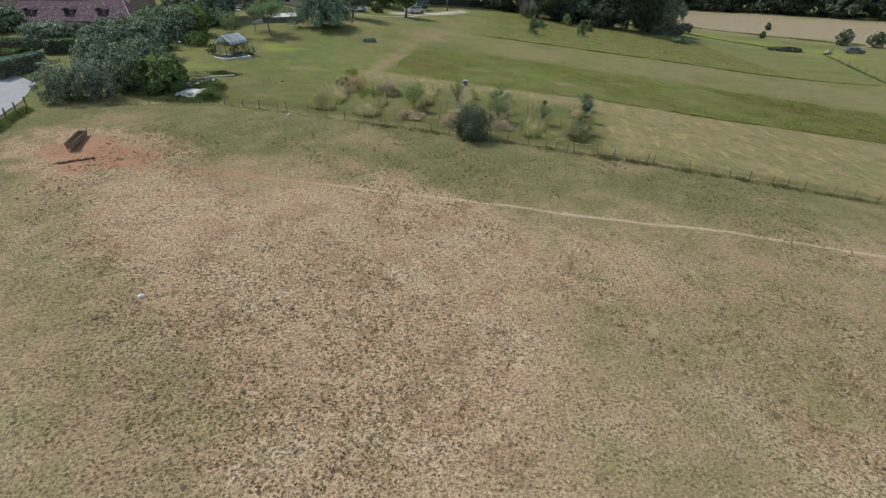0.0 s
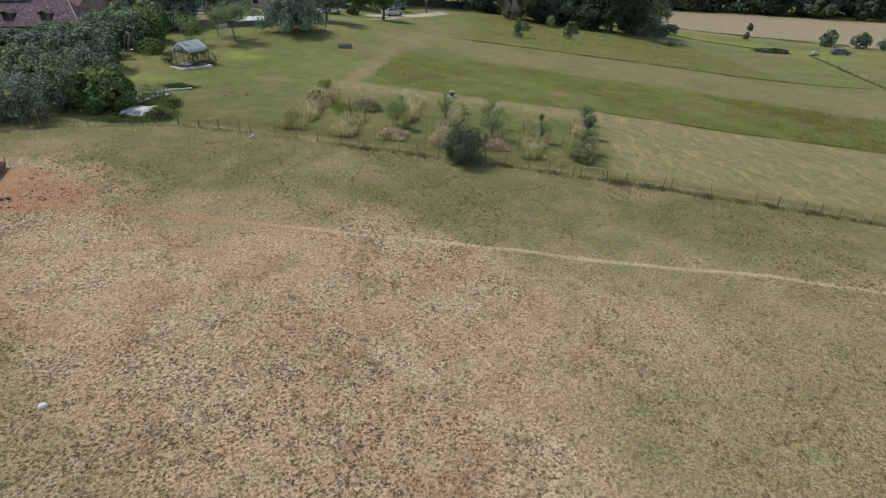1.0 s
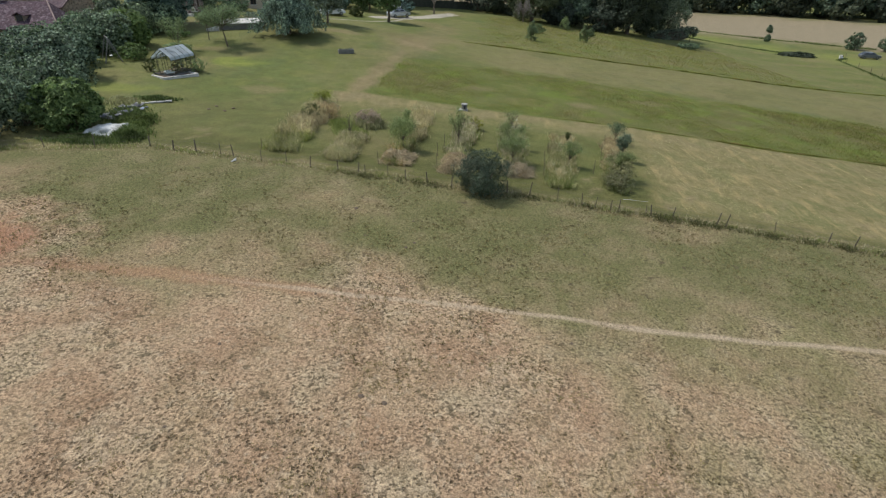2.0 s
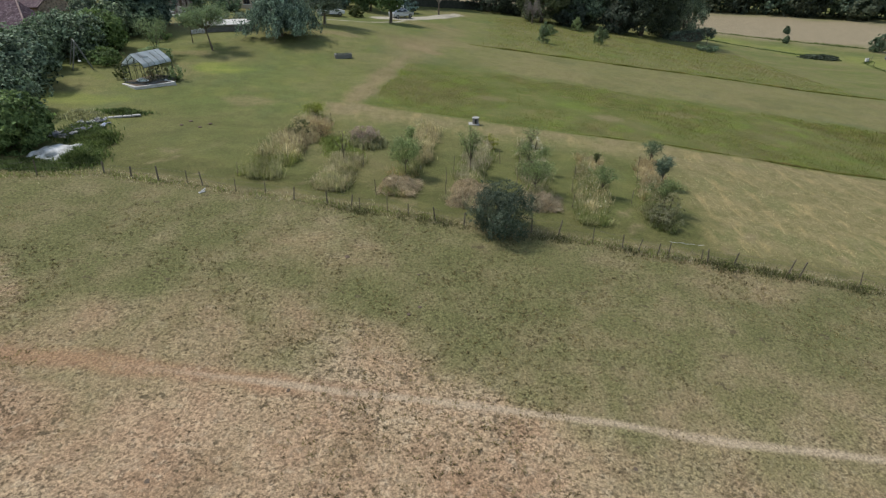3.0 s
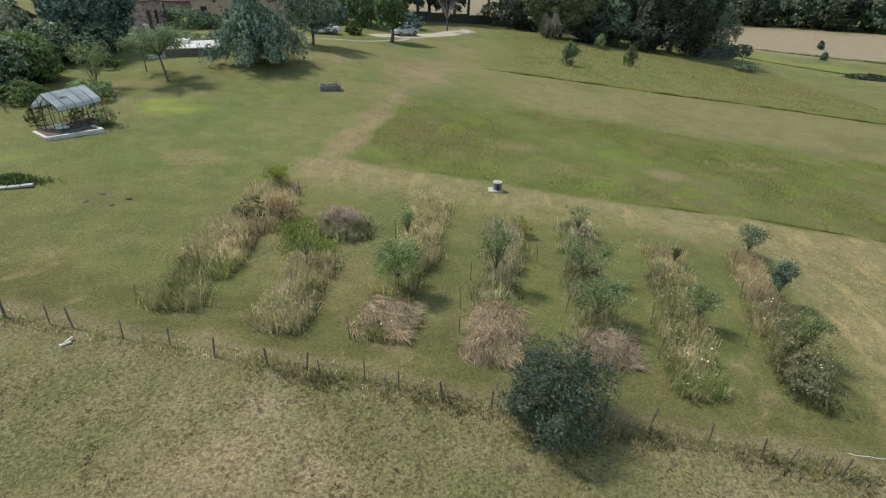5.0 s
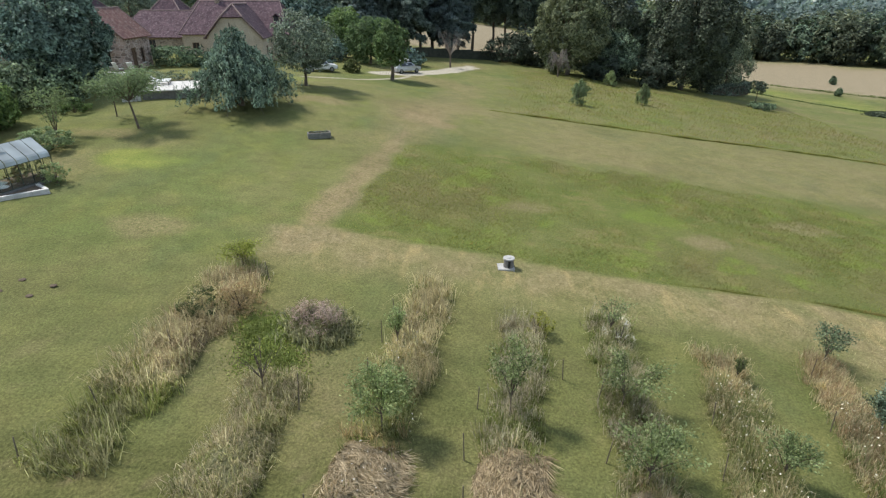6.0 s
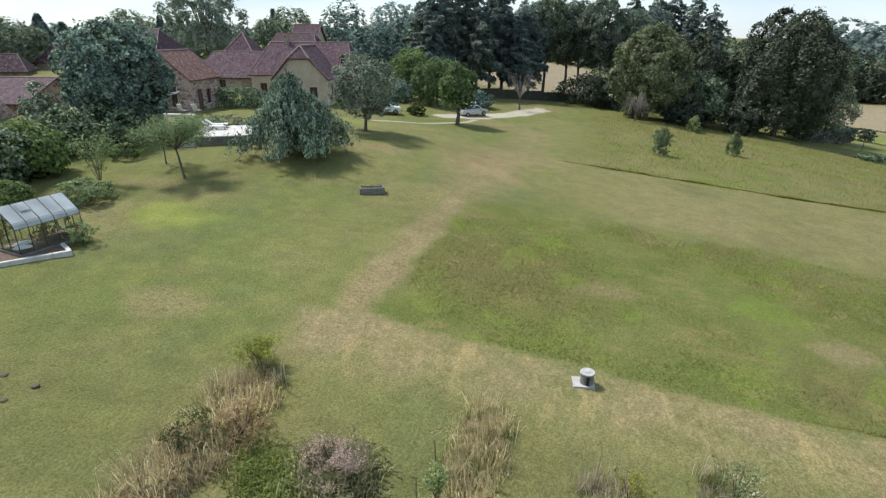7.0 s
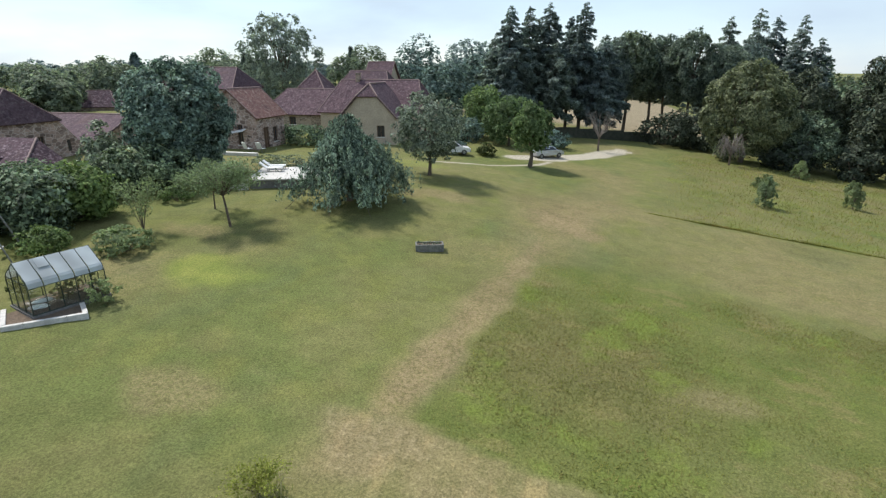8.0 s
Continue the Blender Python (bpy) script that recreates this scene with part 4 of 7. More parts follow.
# ---- trees of the garden, by the pool and the drive ----
weeping_tree(-17.5, 83.5, 7.0, 4.6, "broad dark green tree with boughs weeping to the lawn", M_LEAF_WEEP, 42000, 0.23)
open_tree(-22.8, 76.8, 4.1, 2.4, "slender small lawn tree with a light spreading crown", M_LEAF_LAWN, 7000, 0.15, 22, 0.48, stem=0.075, lean=(-0.35, 0.1))
tree(-25.6, 79.2, 3.6, 1.3, "thin young tree with a small sparse crown", M_LEAF_LAWN, 0.16, 1500, 0.4, 22, 0.3, 0.05, ragged=0.4)
tree(-14.4, 94.0, 7.0, 3.2, "grey-green lawn tree with an airy rounded crown", M_LEAF_GREY, 0.2, 9500, 0.17, 30, 0.33, 0.16, 0.2, ragged=0.4, taper=0.1)
tree(-6.9, 109.2, 7.2, 2.25, "upright green tree beside the gravel drive", M_LEAF_PALE, 0.24, 8000, 0.2, 34, 0.32, 0.24, taper=0.12, ragged=0.4)
tree(-11.2, 123.2, 6.8, 3.2, "full green garden tree behind the drive", M_LEAF_PALE, 0.34, 5000, 0.04, 24, 0.36)
tree(-15.8, 128.6, 7.4, 3.2, "light green garden tree beside the house", M_LEAF_PALE, 0.34, 5000, 0.06, 24, 0.36)
tree(-33.6, 86.6, 9.2, 4.15, "large dense dark round tree in front of the barns", M_LEAF_DARK, 0.30, 23000, 0.0, 60, 0.26, 0.3, ragged=0.14)
open_tree(-27.4, 74.6, 3.1, 1.7, "sparse many-stemmed shrub tree on the lawn edge", M_LEAF_LAWN, 1500, 0.14, 9, 0.0, False, "shrub_tree", stem=0.04)
bush(-16.6, 113.6, 1.7, 1.7, "dark clipped bush behind the garden path", M_LEAF_DARK, 0.22, 1400)
bush(-12.6, 112.8, 1.5, 1.2, "pale green bush beside the garden path", M_LEAF_LIGHT, 0.22, 1200)
bush(-17.4, 124.0, 3.2, 3.0, "dark shrub mass under the garden trees", M_LEAF_DARK, 0.30, 2400)
bush(-5.5, 127.0, 2.4, 2.6, "dark shrubs behind the parked car", M_LEAF_DARK, 0.3, 2000)
bush(-26.2, 71.8, 1.35, 1.5, "low rounded green bush on the lawn", M_LEAF_LAWN, 0.17, 2400)
bush(-29.3, 80.1, 1.1, 1.2, "low green bush before the dark round tree", M_LEAF_PALE, 0.17, 1300)
bush(-30.2, 70.3, 1.4, 1.5, "bright leafy bush beside the greenhouse", M_LEAF_BRIGHT, 0.17, 2400)
bush(-22.5, 66.6, 1.3, 0.75, "climbing shrub leaning on the greenhouse", M_LEAF_LAWN, 0.11, 900, ragged=0.6)
bush(-26.7, 66.1, 1.2, 0.7, "leafy shrub at the back of the greenhouse", M_LEAF_LIGHT, 0.12, 800, ragged=0.4)
# thicket on the west side, from the barns down to the lane
bush(-33.8, 72.8, 3.8, 2.7, "tall dark hedge shrubs on the garden's edge", M_LEAF_HEDGE, 0.24, 6000, 20)
bush(-37.6, 70.2, 2.8, 2.8, "olive-green shrubs on the garden's edge", M_LEAF, 0.24, 5000, 20)
bush(-32.8, 75.3, 3.8, 2.2, "tall yellow-green shrubs below the barns", M_LEAF_BRIGHT, 0.24, 5200, 20)
bush(-37.6, 76.0, 3.2, 2.8, "tall green shrubs below the barns", M_LEAF, 0.24, 5200, 20)
bush(-37.6, 82.4, 4.3, 1.7, "grey-green tall shrub beside the stone barn", M_LEAF_GREY, 0.24, 4200, 18)
bush(-33.4, 83.4, 3.4, 3.4, "dark low growth under the round tree", M_LEAF_HEDGE, 0.24, 4200, 18)
bush(-34.6, 81.2, 3.4, 2.2, "dark green shrub before the round tree", M_LEAF_HEDGE, 0.24, 4200, 18)
bush(-42.0, 73.5, 1.9, 3.0, "dark shrubs below the barn roofs", M_LEAF_HEDGE, 0.26, 4600, 18)
bush(-47.5, 71.0, 1.9, 2.5, "pale variegated shrubs below the barn roofs", M_LEAF_GREY, 0.28, 4600, 20, wide=1.7)
bush(-55.5, 73.5, 3.2, 2.6, "dark shrubs at the end of the barns", M_LEAF_HEDGE, 0.28, 3600, 16)
bush(-32.6, 62.0, 3.9, 3.0, "tall dark shrubs in the thicket beside the lane", M_LEAF_HEDGE, 0.24, 6200, 18)
bush(-34.2, 67.2, 3.4, 2.1, "tall green shrubs in the thicket beside the lane", M_LEAF, 0.24, 5600, 18)
bush(-38.2, 64.5, 2.6, 2.4, "dark shrub behind the clipped hedges", M_LEAF_HEDGE, 0.24, 4200, 18)
bush(-33.4, 54.6, 3.8, 2.2, "dense dark shrub in the thicket", M_LEAF_HEDGE, 0.2, 6000, 18)
bush(-29.6, 55.6, 3.4, 2.4, "dense dark shrub in the thicket", M_LEAF_HEDGE, 0.2, 5200, 18)
bush(-32.0, 46.0, 3.3, 1.75, "rounded grey-green shrub beside the lane", M_LEAF_GREY, 0.16, 6500, 22, ragged=0.22)
bush(-29.6, 47.0, 3.2, 1.7, "grey-green shrub behind the pasture", M_LEAF_GREY, 0.16, 6000, 18)
bush(-28.2, 50.0, 3.8, 1.9, "dense dark green shrub behind the pasture", M_LEAF_HEDGE, 0.19, 6000, 20)
bush(-25.4, 50.2, 3.1, 2.3, "large rounded bright green leafy bush", M_LEAF_BRIGHT, 0.21, 8500, 40, ragged=0.12, lump=0.3)
tree(-42.2, 59.2, 2.7, 0.95, "small dark clipped tree standing between the hedges", M_LEAF_HEDGE, 0.2, 1800, 0.3, 12, 0.4, 0.05)


def weeds(x, y, rx, ry, h, n, label, material):
    """A patch of tall rank weeds."""
    px, py = x + rng.normal(size=n) * rx * 0.5, y + rng.normal(size=n) * ry * 0.5
    tall = h * rng.uniform(0.35, 1.15, n) * np.exp(-0.3 * (((px - x) / rx) ** 2 + ((py - y) / ry) ** 2)) * (0.8 + 0.35 * ripple(px, py, 0.5, x))
    v, f = blades(px, py, np.maximum(tall, 0.08), rng.uniform(0.2, 0.9, n), 0.055)
    stuff("weeds", v, f, material, label, "weeds")


weeds(-20.9, 48.7, 1.0, 1.2, 0.85, 3800, "tall rank green weeds beside the sand heap", M_WEED)
weeds(-21.5, 51.3, 0.9, 1.6, 0.8, 3800, "tall rank green weeds beside the slates", M_WEED)
weeds(-23.2, 47.4, 2.2, 0.6, 0.45, 2600, "rough weeds along the fence before the sand heap", M_WEED)
weeds(-23.2, 53.0, 1.2, 1.8, 0.5, 2600, "rank weeds growing through the slates", M_WEED)
weeds(-22.4, 48.2, 1.6, 0.5, 0.5, 1500, "rank weeds before the sand heap", M_WEED)
weeds(-24.6, 56.0, 1.1, 0.8, 0.6, 1800, "grey weeds behind the slates", M_GREYGRASS)
weeds(-22.6, 57.3, 1.5, 0.5, 0.5, 1600, "weeds behind the stone slabs", M_WEED)

# ---- the meadow's saplings ----
for x, y, h, r in ((16.4, 105.9, 3.0, 1.05), (26.8, 112.4, 2.9, 1.0), (19.6, 117.5, 1.6, 1.4), (27.6, 130.4, 2.6, 1.3), (31.0, 123.0, 1.7, 0.9)):
    tree(x, y, h, r, "young bushy sapling standing in the meadow", M_LEAF_LAWN, 0.16, 4200, -0.06, 24, 0.34, 0.04, name="sapling", taper=0.5, ragged=0.45, group="meadow saplings")
bush(53.5, 129.6, 1.2, 2.3, "low green bush in the meadow", M_LEAF, 0.25, 1200)
bush(83.0, 139.0, 0.7, 2.8, "low dark bramble clump in the meadow", M_LEAF_OAK, 0.34, 3200, 26, wide=1.4, lump=0.36)
for x, y, h, r in ((91.3, 165, 1.9, 0.8), (106.1, 152, 4.2, 2.4), (112.5, 149, 4.0, 2.4), (118.5, 146, 3.2, 3.4), (104.0, 186.0, 2.2, 1.0)):
    tree(x, y, h, r, "small dark tree at the stubble field's edge", M_LEAF, 0.3, 3000, 0.0, 18, 0.38, name="field_tree", taper=0.3, group="field edge trees")

# ---- wood behind the garden ----
for x, y, h, r in ((-13.6, 139.0, 19.3, 4.2), (-11.0, 143.3, 19.7, 4.0), (-8.0, 145.6, 20.7, 4.2), (-2.2, 147.8, 21.4, 4.4), (-4.6, 152.0, 19.4, 4.2), (1.6, 153, 16.2, 4.4), (-17, 146, 15, 4.0), (-6.6, 142.0, 14.5, 4.6), (-13.0, 148.0, 16.0, 4.6), (0.5, 146.5, 14.0, 4.4)):
    conifer(x, y, h, r, "tall dark spruce in the row behind the drive", 30000, 0.24 if x > -9 else 0.14, leaf=0.66)
for x, y, h, r in ((25.8, 174.9, 24.2, 4.6), (30.6, 173.8, 26.3, 4.8), (34.6, 176, 25.5, 4.8), (38.6, 173.6, 25.9, 4.8), (41.0, 170.5, 22.0, 4.8), (36.5, 170.0, 19.5, 5.2), (28.4, 170.5, 18.0, 5.2)):
    conifer(x, y, h, r, "tall dark spruce rising above the wood", 20000, 0.15, leaf=0.8)
for x, y, h, r in ((6.1, 159.6, 18.5, 4.6), (10.8, 164.0, 18.6, 4.6), (17.2, 160.0, 19.8, 5.0), (23.0, 160.0, 18.0, 5.0), (14.0, 170.0, 19.0, 5.4), (3.0, 158.0, 17.0, 4.4), (27.0, 166.0, 19.0, 5.4)):
    tree(x, y, h, r, "tall dark pine with a bare stem at the wood's edge", M_NEEDLE if r in (4.4, 5.4) else M_LEAF_PINE, 0.45, 10500, 0.3, 44, 0.27, 0.3, 0.3, name="pine", ragged=0.25, group="pines at the wood's edge")
tree(22.4, 139.8, 14.7, 6.4, "large broad olive-green tree at the wood's edge", M_LEAF_OLIVE, 0.42, 17000, 0.0, 60, 0.24, 0.4, ragged=0.16)
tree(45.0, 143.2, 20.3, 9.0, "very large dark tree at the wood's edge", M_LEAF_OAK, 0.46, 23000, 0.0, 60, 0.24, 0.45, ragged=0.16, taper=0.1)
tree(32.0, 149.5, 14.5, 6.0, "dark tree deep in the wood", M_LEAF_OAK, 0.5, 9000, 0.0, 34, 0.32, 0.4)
tree(31.0, 141.0, 9.0, 4.6, "dull green tree between the large trees", M_LEAF_HEDGE, 0.4, 8000, 0.0, 34, 0.3, 0.3)
tree(53.5, 153.0, 15.5, 5.0, "lighter green tree at the wood's edge", M_LEAF_OLIVE, 0.45, 9000, 0.0, 34, 0.3, 0.35)
tree(52.0, 168.0, 13.0, 5.5, "dark tree at the wood's edge", M_LEAF_DARK, 0.5, 7000, 0.04, 30, 0.33, 0.3)
tree(58.4, 153.0, 11.0, 4.6, "pale grey-green tree at the stubble's edge", M_LEAF_GREY, 0.34, 7000, 0.05, 30, 0.32, 0.2, 0.4, hang=0.08, taper=0.15)
tree(59.6, 142.6, 3.9, 1.5, "small pale tree before the clipped hedge", M_LEAF_GREY, 0.26, 1500, 0.4, 12, 0.4, 0.08)
# the darkened oak leaves here stand in for shade at the wood's foot
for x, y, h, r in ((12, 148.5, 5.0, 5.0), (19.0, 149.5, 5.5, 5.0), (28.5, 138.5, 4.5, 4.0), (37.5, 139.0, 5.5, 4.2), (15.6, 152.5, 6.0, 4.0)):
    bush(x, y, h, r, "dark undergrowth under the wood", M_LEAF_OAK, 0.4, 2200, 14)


# ---- houses ----
def wall_with_openings(bm, width, height, thick, openings, matrix):
    """A wall along x from 0 to width, standing on z = 0, pierced by openings (x0, x1, z0, z1)."""
    xs = sorted({0, width, *[v for o in openings for v in o[:2]]})
    zs = sorted({0, height, *[v for o in openings for v in o[2:]]})
    made = bmesh.new()
    for x0, x1 in zip(xs, xs[1:]):
        for z0, z1 in zip(zs, zs[1:]):
            cx, cz = (x0 + x1) / 2, (z0 + z1) / 2
            if not any(o[0] < cx < o[1] and o[2] < cz < o[3] for o in openings):
                box(made, x0, x1, 0, thick, z0, z1)
    bmesh.ops.transform(made, matrix=matrix, verts=made.verts)
    bmesh.ops.remove_doubles(made, verts=made.verts, dist=0.0005)
    me = bpy.data.meshes.new("scratch")
    made.to_mesh(me)
    made.free()
    bm.from_mesh(me)
    bpy.data.meshes.remove(me)


def window(parent, matrix, x0, x1, z0, z1, door=False, material=None):
    """A window or door leaf in an opening, set back in the wall, with its frame and, for a window, a sill."""
    leaf = boxed(x0, x1, 0.18, 0.24, z0, z1)
    bmesh.ops.transform(leaf, matrix=matrix, verts=leaf.verts)
    ob = part("door" if door else "window", leaf, material or (M_WOOD if door else M_SHUTTER), parent)
    fr = bmesh.new()
    for a, b, c, d in ((x0, x0 + 0.07, z0, z1), (x1 - 0.07, x1, z0, z1), (x0 + 0.07, x1 - 0.07, z1 - 0.07, z1), ((x0 + x1) / 2 - 0.025, (x0 + x1) / 2 + 0.025, z0, z1 - 0.07)):
        box(fr, a, b, 0.12, 0.177, c, d)
    bmesh.ops.transform(fr, matrix=matrix, verts=fr.verts)
    part("frame", fr, M_WOOD, ob)
    if not door:
        sill = boxed(x0 - 0.08, x1 + 0.08, -0.06, 0.11, z0 - 0.1, z0 - 0.004)
        bmesh.ops.transform(sill, matrix=matrix, verts=sill.verts)
        part("sill", sill, M_WHITESTONE, ob)


def house(name, x, y, yaw, width, depth, eave, ridge, label, wall_mat, roof_mat, hip=(0.0, 0.0), over=0.35, front=(), right=(), left=(), z=None, chimney=None, half_hip=0.0, category="house"):
    """A house whose ridge runs along its own y, from the front gable at y = 0 to the back. hip: how far the ridge ends lie in from front and back.
    half_hip: the height of a small hip over the front gable. front, right, left: openings as (x0, x1, z0, z1, is_door)."""
    ob = thing(name, x, y, label, category, yaw, z=z, sink=0.4)
    eave, ridge = eave + 0.4, ridge + 0.4
    rise = ridge - eave
    w2 = width / 2
    t = 0.45
    sides = (("front", front, pose(-w2, 0, 0), width), ("right", right, pose(w2, 0, 0, 0, 0, 90), depth),
             ("back", (), pose(w2, depth, 0, 0, 0, 180), width), ("left", left, pose(-w2, depth, 0, 0, 0, -90), depth))
    for side, opens, m, span in sides:
        bm = bmesh.new()
        cut = 0.0 if side in ("front", "back") else t
        mm = m @ Matrix.Translation((cut, 0, 0))
        wall_with_openings(bm, span - 2 * cut, eave, t, [(o[0] - cut, o[1] - cut, o[2] + 0.4, o[3] + 0.4) for o in opens], mm)
        if side == "front" and hip[0] == 0:
            g = half_hip / rise * w2
            top = ridge - half_hip - 0.12
            outline = [(-w2, eave), (w2, eave), (g, top), (-g, top)] if half_hip else [(-w2, eave), (w2, eave), (0, ridge - 0.12)]
            prism(bm, outline, 0, t)
        if side == "back" and hip[1] == 0:
            prism(bm, [(-w2, eave), (w2, eave), (0, ridge - 0.12)], depth - t, depth)
        wall = part("wall", bm, wall_mat, ob)
        for o in opens:
            window(wall, mm, o[0] - cut, o[1] - cut, o[2] + 0.4, o[3] + 0.4, bool(o[4]))
    k = rise / w2
    drop = over * k
    ya, yb = (-over if hip[0] == 0 else -over), depth + over
    ra, rb = (hip[0] if hip[0] else -over), depth - (hip[1] if hip[1] else -over)
    if half_hip:
        gz, g = ridge - half_hip, half_hip / rise * w2
        back_in = half_hip / k * 0.9
        for s in (1, -1):
            corners = [(s * (w2 + over), ya, eave - drop), (s * (w2 + over), yb, eave - drop), (0, rb, ridge), (0, ya + back_in, ridge), (s * g, ya, gz)]
            part("roof", slab(bmesh.new(), corners, 0.14), roof_mat, ob)
        part("roof", slab(bmesh.new(), [(-g, ya, gz), (g, ya, gz), (0, ya + back_in, ridge)], 0.12), roof_mat, ob)
        bm = bmesh.new()
        for s in (1, -1):
            limb(bm, (s * g, ya, gz + 0.03), (0, ya + back_in, ridge + 0.04), 0.11, 0.11, 6)
            limb(bm, (s * (w2 + over), ya, eave - drop + 0.02), (s * g, ya, gz + 0.02), 0.08, 0.08, 6)
        limb(bm, (0, ya + back_in, ridge + 0.03), (0, rb, ridge + 0.03), 0.12, 0.12, 6)
        part("ridge", bm, M_RIDGE, ob, "pale clay ridge tiles")
    else:
        for s in (1, -1):
            corners = [(s * (w2 + over), ya, eave - drop), (s * (w2 + over), yb, eave - drop), (0, rb, ridge), (0, ra, ridge)]
            part("roof", slab(bmesh.new(), corners, 0.14), roof_mat, ob)
        bm = bmesh.new()
        limb(bm, (0, ra, ridge + 0.02), (0, rb, ridge + 0.02), 0.08, 0.08, 6)
        for inset, ye, yr in ((hip[0], ya, ra), (hip[1], yb, rb)):
            if inset:
                part("roof", slab(bmesh.new(), [(-w2 - over, ye, eave - drop), (w2 + over, ye, eave - drop), (0, yr, ridge)], 0.14), roof_mat, ob)
            for s in (1, -1):
                limb(bm, (s * (w2 + over), ye, eave - drop + 0.03), (0, yr, ridge + 0.03), 0.055, 0.055, 6)
        part("ridge", bm, M_RIDGE, ob, "pale clay ridge tiles")
    if chimney:
        cx, cy, top = chimney
        bm = boxed(cx - 0.35, cx + 0.35, cy - 0.3, cy + 0.3, ridge - 1.2, ridge + top, 0.03)
        box(bm, cx - 0.42, cx + 0.42, cy - 0.37, cy + 0.37, ridge + top + 0.003, ridge + top + 0.12)
        part("chimney", bm, M_STONE, ob)
    return ob


# stone barn nearest the pool: gable to the garden
house("stone_barn", -38.5, 100.6, 0, 6.0, 5.8, 3.7, 6.4, "rubble stone barn with a red clay tile roof", M_STONE_WARM, M_TILE_RED, z=5.4,
      front=((3.6, 4.3, 0.5, 2.7, 0),), right=((1.3, 2.4, 0.0, 2.3, 1), (3.3, 4.2, 0.6, 2.2, 0)))
# farmhouse: front wing with a half-hipped gable, long main roof, corner pavilion
house("farmhouse_wing", -27.6, 113.0, 3, 7.0, 7.5, 3.6, 7.3, "rendered farmhouse wing with a half-hipped brown tile roof", M_RENDER, M_TILE, z=4.8, half_hip=1.5,
      front=((1.0, 2.0, 0.9, 2.3, 0), (4.6, 5.6, 0.9, 2.3, 0)) , right=((2.0, 3.0, 0.9, 2.2, 0),))
farm = house("farmhouse", -22.2, 122.8, 90, 8.6, 14.6, 3.6, 7.5, "long farmhouse with a brown clay tile roof", M_RENDER, M_TILE, z=4.9, hip=(1.6, 1.6),
      left=((1.2, 2.2, 0.9, 2.2, 0), (11.0, 12.0, 0.9, 2.2, 0)), chimney=(0.0, 10.5, 0.8))
for ly in (5.4, 1.6):
    x0, z0 = -2.9, 4.0 + 1.4 * 0.907
    dormer = part("dormer", boxed(x0 + 0.105, x0 + 1.1, ly - 0.366, ly + 0.366, z0 - 0.05, z0 + 0.72), M_RENDER, farm)
    for y0 in (ly - 0.45, ly + 0.37):
        part("cheek", boxed(x0, x0 + 1.1, y0, y0 + 0.08, z0 - 0.05, z0 + 0.72), M_RENDER, dormer)
    part("pane", boxed(x0 + 0.06, x0 + 0.1, ly - 0.366, ly + 0.366, z0, z0 + 0.72), M_SHUTTER, dormer)
    for sgn in (-1, 1):
        part("roof", slab(bmesh.new(), [(x0 - 0.15, ly + sgn * 0.58, z0 + 0.66), (x0 + 1.0, ly + sgn * 0.58, z0 + 0.66), (x0 + 1.35, ly, z0 + 1.05), (x0 - 0.15, ly, z0 + 1.05)], 0.07), M_TILE, dormer)
    part("ridge", limb(bmesh.new(), (x0 - 0.17, ly, z0 + 1.07), (x0 + 1.2, ly, z0 + 1.07), 0.06, 0.06, 6), M_RIDGE, dormer)
house("farmhouse_annex", -36.3, 123.4, 90, 7.4, 10.2, 2.5, 5.6, "low annex under a mossy brown tile roof", M_STONE, M_TILE, z=5.5, hip=(0.0, 2.2),
      left=((1.0, 2.6, 0.0, 2.1, 1), (4.2, 5.2, 0.8, 1.9, 0)))
tower = thing("pavilion", -42.6, 129.6, "small square stone pavilion with a steep pyramid roof", "house", z=5.3)
part("wall", boxed(-2.0, 2.0, -2.0, 2.0, 0, 5.6), M_STONE, tower)
for a in range(4):
    bm = slab(bmesh.new(), [(-2.5, -2.5, 5.4), (2.5, -2.5, 5.4), (0, 0, 8.4)], 0.12)
    bmesh.ops.transform(bm, matrix=pose(0, 0, 0, 0, 0, 90 * a), verts=bm.verts)
    part("roof", bm, M_TILE, tower)
bm = bmesh.new()
for sx in (1, -1):
    for sy in (1, -1):
        limb(bm, (2.5 * sx, 2.5 * sy, 5.43), (0, 0, 8.45), 0.09, 0.09, 6)
limb(bm, (0, 0, 8.3), (0, 0, 8.9), 0.1, 0.03, 6)
part("ridge", bm, M_RIDGE, tower, "pale clay hip tiles")
house("back_house", -33.5, 141, 90, 7.0, 9.6, 5.2, 8.2, "house behind the farmhouse under dark tiles", M_STONE, M_TILE_DARK, z=5.4, hip=(1.5, 1.5))
house("back_cottage", -37.2, 151, 90, 6.0, 4.6, 6.6, 9.6, "tall cottage behind under greyish tiles", M_RENDER, M_TILE, z=5.6)
house("barn_behind", -52.4, 125.5, 90, 8.0, 9.0, 3.5, 6.3, "barn behind the stone barn, mauve-brown tile roof", M_STONE, M_TILE_DARK, z=7.8, hip=(1.4, 1.2))
